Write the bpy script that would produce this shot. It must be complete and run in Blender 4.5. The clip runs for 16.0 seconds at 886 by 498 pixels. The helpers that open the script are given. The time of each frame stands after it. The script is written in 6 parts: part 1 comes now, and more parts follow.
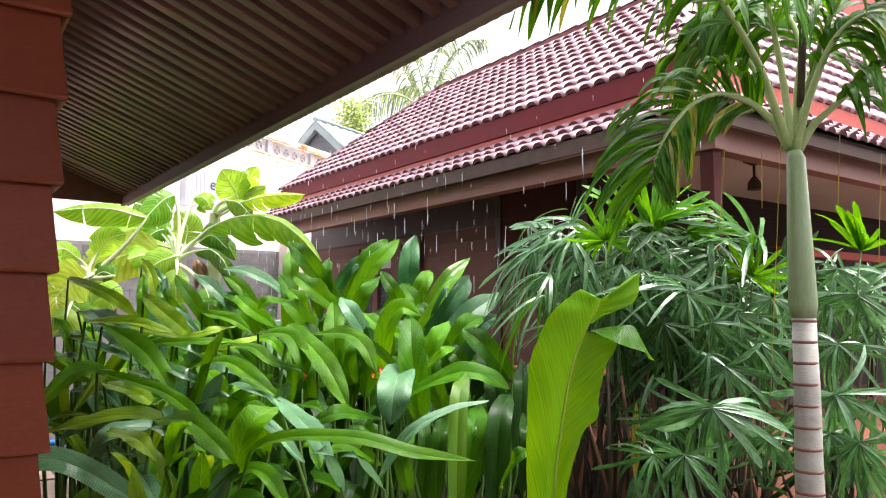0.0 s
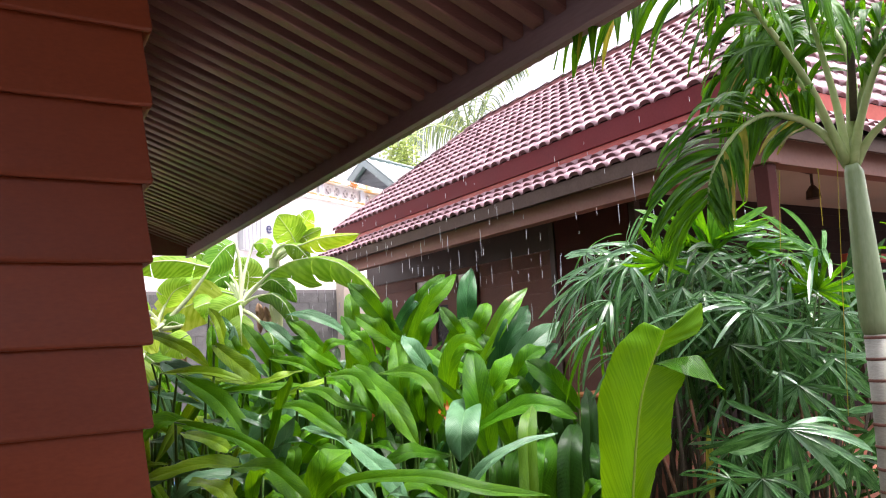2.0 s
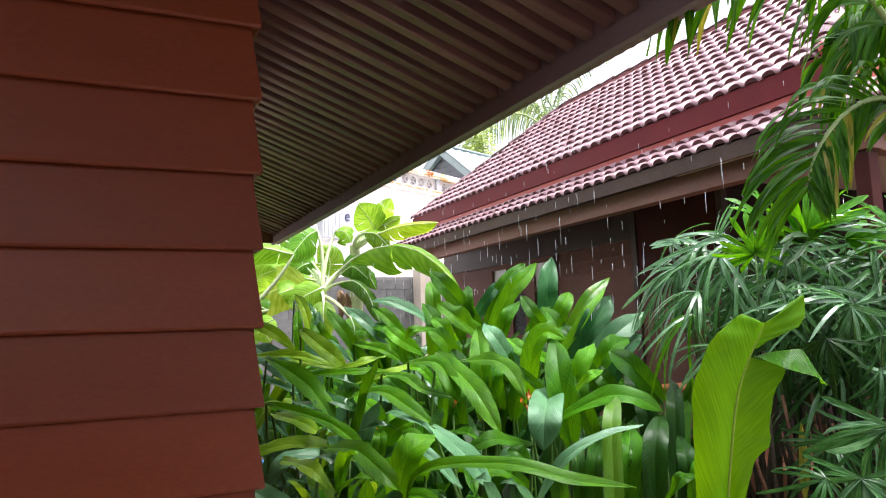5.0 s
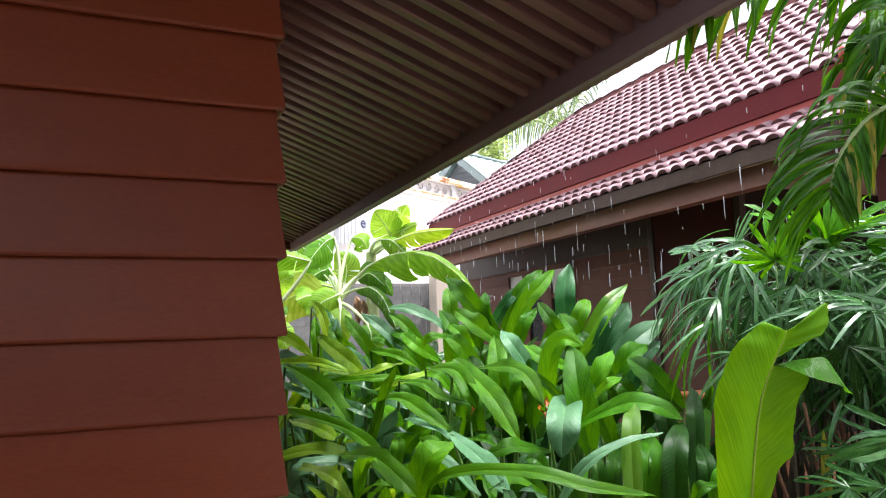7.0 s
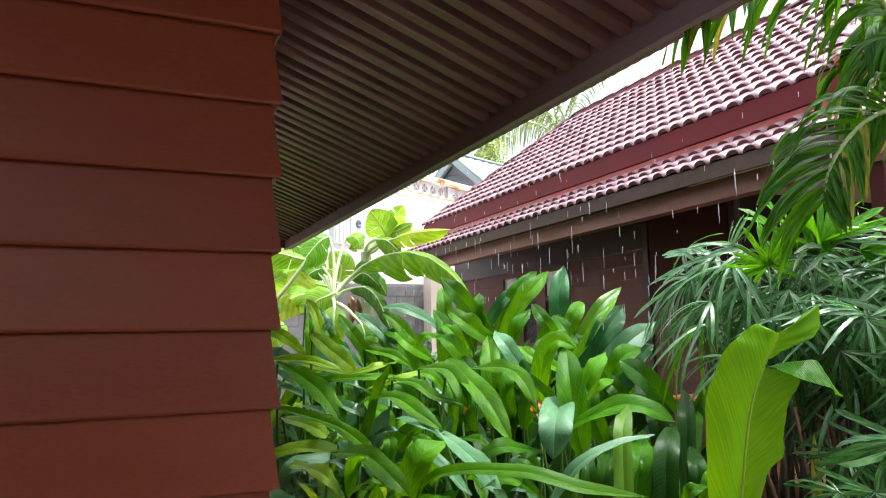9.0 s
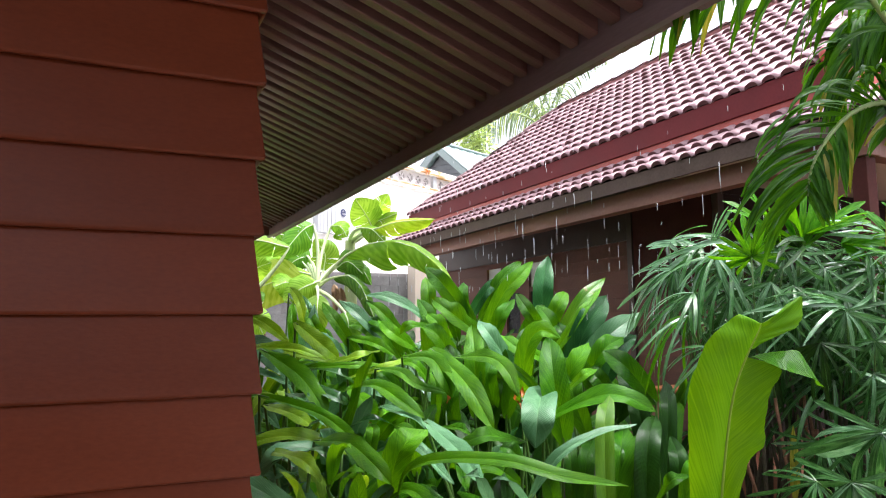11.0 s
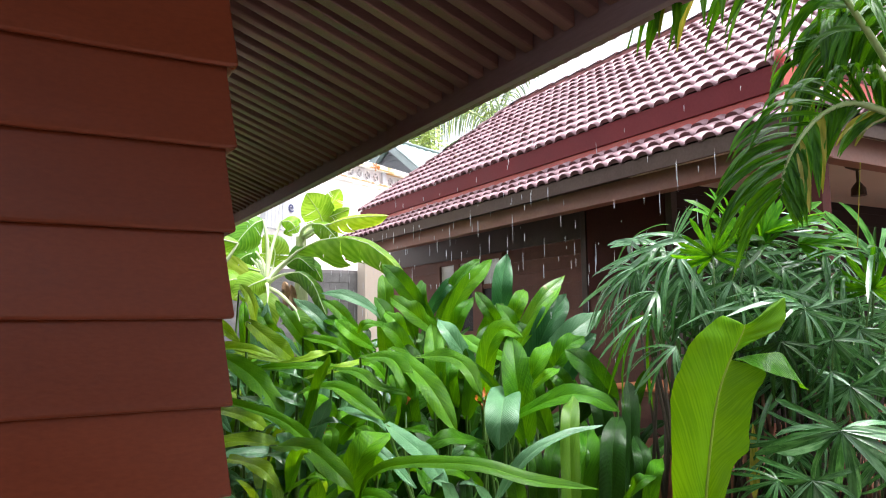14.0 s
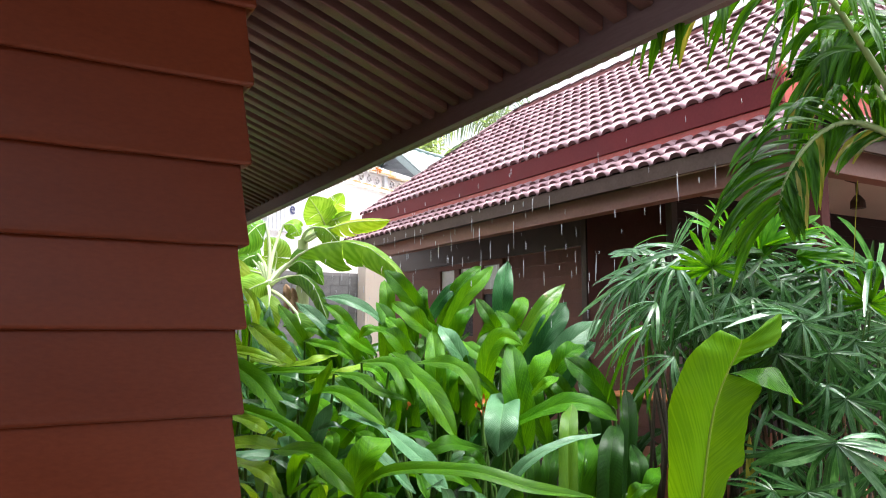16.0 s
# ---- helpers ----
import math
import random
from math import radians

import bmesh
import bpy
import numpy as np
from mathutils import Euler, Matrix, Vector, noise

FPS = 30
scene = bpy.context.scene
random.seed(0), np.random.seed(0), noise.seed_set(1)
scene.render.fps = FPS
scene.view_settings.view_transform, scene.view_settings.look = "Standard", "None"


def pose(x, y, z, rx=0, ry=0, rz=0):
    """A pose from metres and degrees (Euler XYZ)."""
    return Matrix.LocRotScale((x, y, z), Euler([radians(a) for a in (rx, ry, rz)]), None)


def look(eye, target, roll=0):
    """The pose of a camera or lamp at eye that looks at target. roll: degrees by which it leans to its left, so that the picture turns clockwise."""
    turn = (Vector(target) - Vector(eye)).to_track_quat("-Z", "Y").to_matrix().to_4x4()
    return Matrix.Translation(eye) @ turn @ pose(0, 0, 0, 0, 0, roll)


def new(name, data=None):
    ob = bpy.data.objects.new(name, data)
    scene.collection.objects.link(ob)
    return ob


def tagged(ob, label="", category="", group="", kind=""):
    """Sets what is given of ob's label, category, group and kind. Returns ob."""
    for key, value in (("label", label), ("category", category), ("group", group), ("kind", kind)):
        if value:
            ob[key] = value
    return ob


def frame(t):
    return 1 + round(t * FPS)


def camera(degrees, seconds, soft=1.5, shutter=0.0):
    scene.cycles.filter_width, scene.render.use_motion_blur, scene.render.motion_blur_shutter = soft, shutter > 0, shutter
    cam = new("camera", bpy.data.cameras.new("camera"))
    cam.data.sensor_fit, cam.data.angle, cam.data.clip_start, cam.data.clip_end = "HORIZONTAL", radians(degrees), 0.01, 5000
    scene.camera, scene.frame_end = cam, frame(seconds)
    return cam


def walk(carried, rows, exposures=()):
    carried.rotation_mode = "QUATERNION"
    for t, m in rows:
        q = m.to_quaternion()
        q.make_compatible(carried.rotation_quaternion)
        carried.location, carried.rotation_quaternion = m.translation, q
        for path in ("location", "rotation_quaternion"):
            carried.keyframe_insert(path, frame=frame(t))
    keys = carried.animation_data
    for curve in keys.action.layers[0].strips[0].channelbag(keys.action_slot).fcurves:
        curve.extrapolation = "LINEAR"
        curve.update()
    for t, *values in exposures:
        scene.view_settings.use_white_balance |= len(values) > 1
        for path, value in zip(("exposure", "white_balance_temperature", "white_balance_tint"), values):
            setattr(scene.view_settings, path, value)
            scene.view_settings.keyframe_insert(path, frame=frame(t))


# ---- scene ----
cam = camera(62.72, 16.0, 1.1)
# seconds, eye x y z, yaw, pitch, roll
PATH = [
    (0, -0.181, -1.383, 1.388, -35.29, 4.92, 0.27),
    (0.5, -0.206, -1.396, 1.436, -35.27, 7.15, -1.29),
    (1, -0.216, -1.401, 1.437, -32.82, 6.69, -1.51),
    (1.5, -0.234, -1.414, 1.440, -31.49, 6.80, -2.99),
    (2, -0.232, -1.421, 1.430, -31.19, 7.14, -3.08),
    (2.5, -0.236, -1.418, 1.427, -30.49, 6.60, -2.92),
    (3, -0.254, -1.421, 1.422, -29.95, 6.25, -2.35),
    (3.5, -0.255, -1.428, 1.420, -29.83, 6.38, -2.04),
    (4, -0.245, -1.376, 1.430, -28.71, 6.25, -2.20),
    (4.5, -0.270, -1.413, 1.431, -26.43, 6.24, -2.14),
    (7, -0.298, -1.414, 1.435, -24.12, 7.01, -1.99),
    (7.5, -0.303, -1.421, 1.437, -24.21, 7.22, -1.91),
    (8, -0.310, -1.425, 1.432, -24.34, 7.32, -1.61),
    (8.5, -0.299, -1.417, 1.429, -24.53, 7.39, -1.56),
    (9, -0.298, -1.416, 1.424, -24.52, 7.13, -1.19),
    (11.5, -0.293, -1.401, 1.416, -26.16, 6.01, -0.88),
    (12, -0.296, -1.401, 1.415, -26.65, 5.60, -1.03),
    (12.5, -0.311, -1.393, 1.430, -27.78, 5.60, -0.58),
    (13, -0.320, -1.377, 1.452, -30.72, 6.41, -1.06),
    (13.5, -0.320, -1.304, 1.450, -31.15, 6.79, -0.69),
    (14, -0.316, -1.277, 1.433, -29.94, 6.02, -0.80),
    (14.5, -0.327, -1.296, 1.441, -29.47, 5.63, -0.92),
    (15, -0.329, -1.297, 1.449, -29.45, 5.54, -0.76),
    (15.5, -0.332, -1.307, 1.452, -29.57, 6.13, -0.70),
    (16, -0.349, -1.310, 1.452, -29.94, 6.27, 0.07),
]


def eye_pose(x, y, z, yaw, pitch, roll):
    ya, pi_ = radians(yaw), radians(pitch)
    way = Vector((-math.sin(ya) * math.cos(pi_), math.cos(ya) * math.cos(pi_), math.sin(pi_)))
    eye = Vector((x, y, z))
    return look(eye, eye + way, roll)


EXPOSURES = [(0.0, 2.02, 6480, 22), (0.5, 1.97, 6450, 27), (1.0, 1.92, 6400, 27), (1.5, 1.90, 6350, 25), (2.5, 1.88, 6350, 22), (4.0, 1.88, 6250, 18), (7.0, 1.88, 6200, 14), (16.0, 1.88, 6200, 14)]
walk(cam, [(r[0], eye_pose(*r[1:])) for r in PATH], EXPOSURES)

# world: bright rainy sky
world = bpy.data.worlds.new("sky")
scene.world = world
world.use_nodes = True
wn, wl = world.node_tree.nodes, world.node_tree.links
sky = wn.new("ShaderNodeTexSky")
sky.sky_type = "NISHITA"
sky.sun_disc = False
sky.sun_elevation, sky.sun_rotation = radians(72), radians(112)
sky.air_density, sky.dust_density, sky.ozone_density = 1.0, 6.0, 0.3
soft_sky = wn.new("ShaderNodeHueSaturation")
soft_sky.inputs["Saturation"].default_value = 0.25
wl.new(sky.outputs[0], soft_sky.inputs["Color"])
wl.new(soft_sky.outputs[0], wn["Background"].inputs["Color"])
wn["Background"].inputs["Strength"].default_value = 0.13

sun = new("sun", bpy.data.lights.new("sun", "SUN"))
sun.data.energy, sun.data.angle, sun.data.color = 1.7, radians(45), (1.0, 0.97, 0.93)
sun.matrix_world = look((5, -2, 17), (0, 0, 0))
# ---- materials ----
def material(name, dark, light, rough=0.6, scale=6.0, fine=60.0, bump=0.15, metal=0.0, stretch=(1, 1, 1), vary=0.0,
             spec=0.5, coat=0.0, stain=None, stain_at=0.62):
    """A surface whose colour runs between two tones at two scales, with fine relief and stains."""
    m = bpy.data.materials.new(name)
    m.use_nodes = True
    n, l = m.node_tree.nodes, m.node_tree.links
    b = n["Principled BSDF"]
    co = n.new("ShaderNodeTexCoord")
    mp = n.new("ShaderNodeMapping")
    mp.inputs["Scale"].default_value = stretch
    l.new(co.outputs["Object"], mp.inputs["Vector"])
    big, small = n.new("ShaderNodeTexNoise"), n.new("ShaderNodeTexNoise")
    big.inputs["Scale"].default_value, small.inputs["Scale"].default_value = scale, fine
    big.inputs["Detail"].default_value, small.inputs["Detail"].default_value = 5, 4
    for t in (big, small):
        l.new(mp.outputs[0], t.inputs["Vector"])
    mixer = n.new("ShaderNodeMath")
    mixer.operation = "MULTIPLY_ADD"
    mixer.inputs[1].default_value = 0.45
    l.new(small.outputs[0], mixer.inputs[0])
    half = n.new("ShaderNodeMath")
    half.operation = "MULTIPLY"
    half.inputs[1].default_value = 0.55
    l.new(big.outputs[0], half.inputs[0])
    l.new(half.outputs[0], mixer.inputs[2])
    ramp = n.new("ShaderNodeValToRGB")
    ramp.color_ramp.elements[0].position, ramp.color_ramp.elements[1].position = 0.3, 0.7
    ramp.color_ramp.elements[0].color = (*dark, 1)
    ramp.color_ramp.elements[1].color = (*light, 1)
    l.new(mixer.outputs[0], ramp.inputs[0])
    colour = ramp.outputs[0]
    if stain:
        st = n.new("ShaderNodeTexNoise")
        st.inputs["Scale"].default_value, st.inputs["Detail"].default_value = scale * 0.6, 8
        l.new(mp.outputs[0], st.inputs["Vector"])
        sr = n.new("ShaderNodeValToRGB")
        sr.color_ramp.elements[0].position, sr.color_ramp.elements[1].position = stain_at, stain_at + 0.12
        l.new(st.outputs[0], sr.inputs[0])
        mx = n.new("ShaderNodeMix")
        mx.data_type = "RGBA"
        mx.inputs["B"].default_value = (*stain, 1)
        l.new(sr.outputs[0], mx.inputs["Factor"])
        l.new(colour, mx.inputs["A"])
        colour = mx.outputs["Result"]
    if vary:
        info = n.new("ShaderNodeObjectInfo")
        rng = n.new("ShaderNodeMapRange")
        rng.inputs["To Min"].default_value, rng.inputs["To Max"].default_value = 1 - vary, 1 + vary
        l.new(info.outputs["Random"], rng.inputs["Value"])
        hs = n.new("ShaderNodeHueSaturation")
        l.new(rng.outputs[0], hs.inputs["Value"])
        l.new(colour, hs.inputs["Color"])
        colour = hs.outputs[0]
    l.new(colour, b.inputs["Base Color"])
    b.inputs["Roughness"].default_value, b.inputs["Metallic"].default_value = rough, metal
    b.inputs["Specular IOR Level"].default_value = spec
    b.inputs["Coat Weight"].default_value = coat
    b.inputs["Coat Roughness"].default_value = 0.15
    rr = n.new("ShaderNodeMapRange")
    rr.inputs["To Min"].default_value, rr.inputs["To Max"].default_value = max(0.02, rough - 0.12), min(1, rough + 0.12)
    l.new(big.outputs[0], rr.inputs["Value"])
    l.new(rr.outputs[0], b.inputs["Roughness"])
    bp = n.new("ShaderNodeBump")
    bp.inputs["Strength"].default_value, bp.inputs["Distance"].default_value = bump, 0.01
    l.new(mixer.outputs[0], bp.inputs["Height"])
    l.new(bp.outputs[0], b.inputs["Normal"])
    return m


def leaf_material(name, dark, light, rough=0.32, through_light=0.35, veins=42.0, stain=None, wet=0.5, relief=0.35, band=0.10, gloss=1.5, film=0.19):
    """Leaf: paler midrib, side veins, gloss of wet wax, light passing through. UV: u across (0.5 is the midrib), v along."""
    m = bpy.data.materials.new(name)
    m.use_nodes = True
    n, l = m.node_tree.nodes, m.node_tree.links
    b, out = n["Principled BSDF"], n["Material Output"]
    uv = n.new("ShaderNodeUVMap")
    sep = n.new("ShaderNodeSeparateXYZ")
    l.new(uv.outputs[0], sep.inputs[0])
    off = n.new("ShaderNodeMath")
    off.operation = "SUBTRACT"
    off.inputs[1].default_value = 0.5
    l.new(sep.outputs[0], off.inputs[0])
    ab = n.new("ShaderNodeMath")
    ab.operation = "ABSOLUTE"
    l.new(off.outputs[0], ab.inputs[0])
    rib = n.new("ShaderNodeMapRange")
    rib.inputs["From Min"].default_value, rib.inputs["From Max"].default_value = 0.008, 0.03
    rib.inputs["To Min"].default_value, rib.inputs["To Max"].default_value = 1, 0
    l.new(ab.outputs[0], rib.inputs["Value"])
    slant = n.new("ShaderNodeMath")
    slant.operation = "MULTIPLY_ADD"
    slant.inputs[1].default_value = -0.55
    l.new(ab.outputs[0], slant.inputs[0])
    l.new(sep.outputs[1], slant.inputs[2])
    wave = n.new("ShaderNodeMath")
    wave.operation = "MULTIPLY"
    wave.inputs[1].default_value = veins * 6.283
    l.new(slant.outputs[0], wave.inputs[0])
    sine = n.new("ShaderNodeMath")
    sine.operation = "SINE"
    l.new(wave.outputs[0], sine.inputs[0])
    co = n.new("ShaderNodeTexCoord")
    noise_ = n.new("ShaderNodeTexNoise")
    noise_.inputs["Scale"].default_value, noise_.inputs["Detail"].default_value = 7, 5
    l.new(co.outputs["Object"], noise_.inputs["Vector"])
    ramp = n.new("ShaderNodeValToRGB")
    ramp.color_ramp.elements[0].position, ramp.color_ramp.elements[1].position = 0.32, 0.68
    ramp.color_ramp.elements[0].color, ramp.color_ramp.elements[1].color = (*dark, 1), (*light, 1)
    tone = n.new("ShaderNodeMath")
    tone.operation = "MULTIPLY_ADD"
    tone.inputs[1].default_value = band
    l.new(sine.outputs[0], tone.inputs[0])
    l.new(noise_.outputs[0], tone.inputs[2])
    info = n.new("ShaderNodeObjectInfo")
    grain = n.new("ShaderNodeCombineXYZ")
    along, across, pick = n.new("ShaderNodeMath"), n.new("ShaderNodeMath"), n.new("ShaderNodeMath")
    for node, source, factor in ((along, slant.outputs[0], veins * 1.7), (across, ab.outputs[0], 3.0), (pick, info.outputs["Random"], 60.0)):
        node.operation = "MULTIPLY"
        node.inputs[1].default_value = factor
        l.new(source, node.inputs[0])
    for node, slot in ((along, 0), (across, 1), (pick, 2)):
        l.new(node.outputs[0], grain.inputs[slot])
    fibre = n.new("ShaderNodeTexNoise")
    fibre.inputs["Scale"].default_value, fibre.inputs["Detail"].default_value = 1.0, 4
    l.new(grain.outputs[0], fibre.inputs["Vector"])
    streak = n.new("ShaderNodeMath")
    streak.operation = "MULTIPLY_ADD"
    streak.inputs[1].default_value = 1.3
    l.new(fibre.outputs[0], streak.inputs[0])
    shift = n.new("ShaderNodeMath")
    shift.operation = "SUBTRACT"
    shift.inputs[1].default_value = 0.65
    l.new(tone.outputs[0], shift.inputs[0])
    l.new(shift.outputs[0], streak.inputs[2])
    l.new(streak.outputs[0], ramp.inputs[0])
    rng = n.new("ShaderNodeMapRange")
    rng.inputs["To Min"].default_value, rng.inputs["To Max"].default_value = 0.75, 1.25
    l.new(info.outputs["Random"], rng.inputs["Value"])
    hs = n.new("ShaderNodeHueSaturation")
    l.new(rng.outputs[0], hs.inputs["Value"])
    l.new(ramp.outputs[0], hs.inputs["Color"])
    mx = n.new("ShaderNodeMix")
    mx.data_type = "RGBA"
    mx.inputs["B"].default_value = (light[0] * 1.8 + 0.02, light[1] * 1.45 + 0.03, light[2] * 1.4 + 0.01, 1)
    fr = n.new("ShaderNodeMath")
    fr.operation = "MULTIPLY"
    fr.inputs[1].default_value = 0.28
    l.new(rib.outputs[0], fr.inputs[0])
    l.new(fr.outputs[0], mx.inputs["Factor"])
    l.new(hs.outputs[0], mx.inputs["A"])
    colour = mx.outputs["Result"]
    if stain:
        st = n.new("ShaderNodeTexNoise")
        st.inputs["Scale"].default_value, st.inputs["Detail"].default_value = 11, 8
        l.new(co.outputs["Object"], st.inputs["Vector"])
        sr = n.new("ShaderNodeValToRGB")
        sr.color_ramp.elements[0].position, sr.color_ramp.elements[1].position = 0.6, 0.7
        l.new(st.outputs[0], sr.inputs[0])
        m2 = n.new("ShaderNodeMix")
        m2.data_type = "RGBA"
        m2.inputs["B"].default_value = (*stain, 1)
        l.new(sr.outputs[0], m2.inputs["Factor"])
        l.new(colour, m2.inputs["A"])
        colour = m2.outputs["Result"]
    l.new(colour, b.inputs["Base Color"])
    b.inputs["Roughness"].default_value = rough
    b.inputs["Specular IOR Level"].default_value = 0.12
    b.inputs["Coat Weight"].default_value, b.inputs["Coat Roughness"].default_value, b.inputs["Coat IOR"].default_value = wet, film, gloss
    pools = n.new("ShaderNodeTexNoise")
    pools.inputs["Scale"].default_value, pools.inputs["Detail"].default_value = 17, 5
    l.new(co.outputs["Object"], pools.inputs["Vector"])
    soak = n.new("ShaderNodeMapRange")
    soak.inputs["From Min"].default_value, soak.inputs["From Max"].default_value = 0.42, 0.60
    soak.inputs["To Min"].default_value, soak.inputs["To Max"].default_value = wet * 0.7, min(1.0, wet * 1.2)
    l.new(pools.outputs[0], soak.inputs["Value"])
    l.new(soak.outputs[0], b.inputs["Coat Weight"])
    bp = n.new("ShaderNodeBump")
    bp.inputs["Strength"].default_value, bp.inputs["Distance"].default_value = relief, 0.004
    ripple = n.new("ShaderNodeTexNoise")
    ripple.inputs["Scale"].default_value, ripple.inputs["Detail"].default_value = 22, 3
    l.new(co.outputs["Object"], ripple.inputs["Vector"])
    high = n.new("ShaderNodeMath")
    high.operation = "MULTIPLY_ADD"
    high.inputs[1].default_value = 1.6
    l.new(ripple.outputs[0], high.inputs[0])
    ridges = n.new("ShaderNodeMath")
    ridges.operation = "MULTIPLY_ADD"
    ridges.inputs[1].default_value = 1.4
    l.new(fibre.outputs[0], ridges.inputs[0])
    l.new(sine.outputs[0], ridges.inputs[2])
    l.new(ridges.outputs[0], high.inputs[2])
    l.new(high.outputs[0], bp.inputs["Height"])
    l.new(bp.outputs[0], b.inputs["Normal"])
    tr = n.new("ShaderNodeBsdfTranslucent")
    glow = n.new("ShaderNodeHueSaturation")
    glow.inputs["Hue"].default_value, glow.inputs["Saturation"].default_value, glow.inputs["Value"].default_value = 0.48, 1.05, 1.55
    l.new(colour, glow.inputs["Color"])
    l.new(glow.outputs[0], tr.inputs["Color"])
    ms = n.new("ShaderNodeMixShader")
    ms.inputs[0].default_value = through_light
    l.new(b.outputs[0], ms.inputs[1])
    l.new(tr.outputs[0], ms.inputs[2])
    l.new(ms.outputs[0], out.inputs["Surface"])
    return m


M_BOARD = material("painted red-brown fibre cement", (0.145, 0.029, 0.009), (0.20, 0.043, 0.014), 0.38, 2.5, 90, 0.06, spec=0.34, vary=0.10, stretch=(0.8, 0.8, 2.2), stain=(0.115, 0.035, 0.014), stain_at=0.52)
M_BOARD2 = material("weathered red-brown siding", (0.12, 0.048, 0.034), (0.19, 0.08, 0.058), 0.6, 3, 60, 0.08, vary=0.12, spec=0.3)
M_SLAT = material("dark brown timber slat", (0.185, 0.088, 0.073), (0.285, 0.145, 0.122), 0.40, 3, 40, 0.2, stretch=(0.4, 8, 8), vary=0.22, spec=0.5, coat=0.1)
M_DECK = material("dark roof underside", (0.022, 0.014, 0.011), (0.035, 0.024, 0.019), 0.9, spec=0.1)
M_FASCIA = material("grey-brown fascia board", (0.22, 0.155, 0.155), (0.31, 0.225, 0.225), 0.55, 3, 50, 0.15, stretch=(1, 0.3, 2))
M_BEAM = material("brown painted beam", (0.24, 0.095, 0.063), (0.33, 0.145, 0.098), 0.5, 3, 40, 0.15)
M_TILE = material("red concrete roof tile", (0.285, 0.168, 0.178), (0.41, 0.262, 0.282), 0.6, 4, 70, 0.2, vary=0.12, coat=0.2, spec=0.3, stain=(0.2, 0.07, 0.06), stain_at=0.62)
# dark colour stands for the shade inside the tiles' hollow ends
M_TILE_SHADE = material("tile end with painted hollow shade", (0.105, 0.042, 0.044), (0.16, 0.066, 0.07), 0.8, 8, 60, 0.3)
M_CAP = material("red ridge tile", (0.2, 0.11, 0.11), (0.31, 0.185, 0.185), 0.45, 5, 70, 0.2, coat=0.4)
M_REDFASCIA = material("maroon painted fascia", (0.14, 0.019, 0.022), (0.19, 0.03, 0.033), 0.6, 3, 50, 0.08, spec=0.2)
M_FLASH = material("bright red flashing", (0.42, 0.06, 0.045), (0.55, 0.10, 0.075), 0.4, 3, 50, 0.08)
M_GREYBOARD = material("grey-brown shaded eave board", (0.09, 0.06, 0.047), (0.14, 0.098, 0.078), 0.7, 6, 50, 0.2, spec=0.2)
M_CEIL = material("beige porch ceiling", (0.56, 0.49, 0.39), (0.65, 0.57, 0.46), 0.8, 2, 40, 0.05)
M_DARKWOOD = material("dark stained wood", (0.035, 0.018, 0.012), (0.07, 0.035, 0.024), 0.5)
M_BLOCK = material("grey concrete block", (0.11, 0.11, 0.105), (0.23, 0.23, 0.22), 0.9, 5, 60, 0.4, vary=0.15, stain=(0.09, 0.095, 0.08))
M_MORTAR = material("mortar", (0.2, 0.19, 0.18), (0.27, 0.26, 0.25), 0.95)
M_WHITE = material("white painted wall", (0.83, 0.82, 0.80), (0.92, 0.91, 0.89), 0.7, 2, 30, 0.1, stain=(0.5, 0.5, 0.46), stain_at=0.66)
M_GREENROOF = material("pale green metal roof", (0.15, 0.22, 0.205), (0.24, 0.32, 0.30), 0.5, 2, 30, 0.1)
M_SOIL = material("wet dark soil", (0.014, 0.011, 0.008), (0.035, 0.027, 0.02), 0.7, 5, 40, 0.6, coat=0.3)
M_PAVE = material("pale wet terrace tiles", (0.28, 0.22, 0.195), (0.38, 0.31, 0.275), 0.35, 4, 50, 0.1, stain=(0.2, 0.155, 0.135))
M_SAND = material("wet sandy brown ground", (0.16, 0.115, 0.08), (0.27, 0.2, 0.145), 0.6, 3, 50, 0.5, stain=(0.09, 0.065, 0.045), coat=0.1)
M_CONCRETE = material("pale concrete", (0.45, 0.44, 0.42), (0.58, 0.57, 0.55), 0.6, 2, 30, 0.2)
M_CORAL = material("coral red paint", (0.44, 0.075, 0.05), (0.54, 0.11, 0.075), 0.6, 2, 30, 0.1)
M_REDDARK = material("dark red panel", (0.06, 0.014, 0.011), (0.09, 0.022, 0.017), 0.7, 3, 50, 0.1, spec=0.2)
# near-black tone puts the porch interior's shade into the boards
M_PORCHWALL = material("brown porch boards with interior shade in the colour", (0.02, 0.009, 0.007), (0.036, 0.017, 0.013), 0.6, 3, 50, 0.1, spec=0.2)
M_CURTAIN = material("pale curtain behind glass", (0.55, 0.56, 0.55), (0.7, 0.7, 0.69), 0.15, 6, 60, 0.1)
M_DARKPANE = material("dark window pane", (0.02, 0.02, 0.022), (0.04, 0.04, 0.042), 0.08, 3, 30, 0.02)
M_TERRA = material("terracotta painted plinth", (0.22, 0.072, 0.038), (0.32, 0.115, 0.06), 0.6, 5, 50, 0.2, stain=(0.15, 0.07, 0.05))


# ---- mesh helpers ----
def mesh_of(name, verts, faces, mat, smooth=False):
    me = bpy.data.meshes.new(name)
    me.from_pydata([tuple(v) for v in verts], [], faces)
    me.materials.append(mat)
    if smooth:
        me.polygons.foreach_set("use_smooth", [True] * len(me.polygons))
    me.update()
    return me


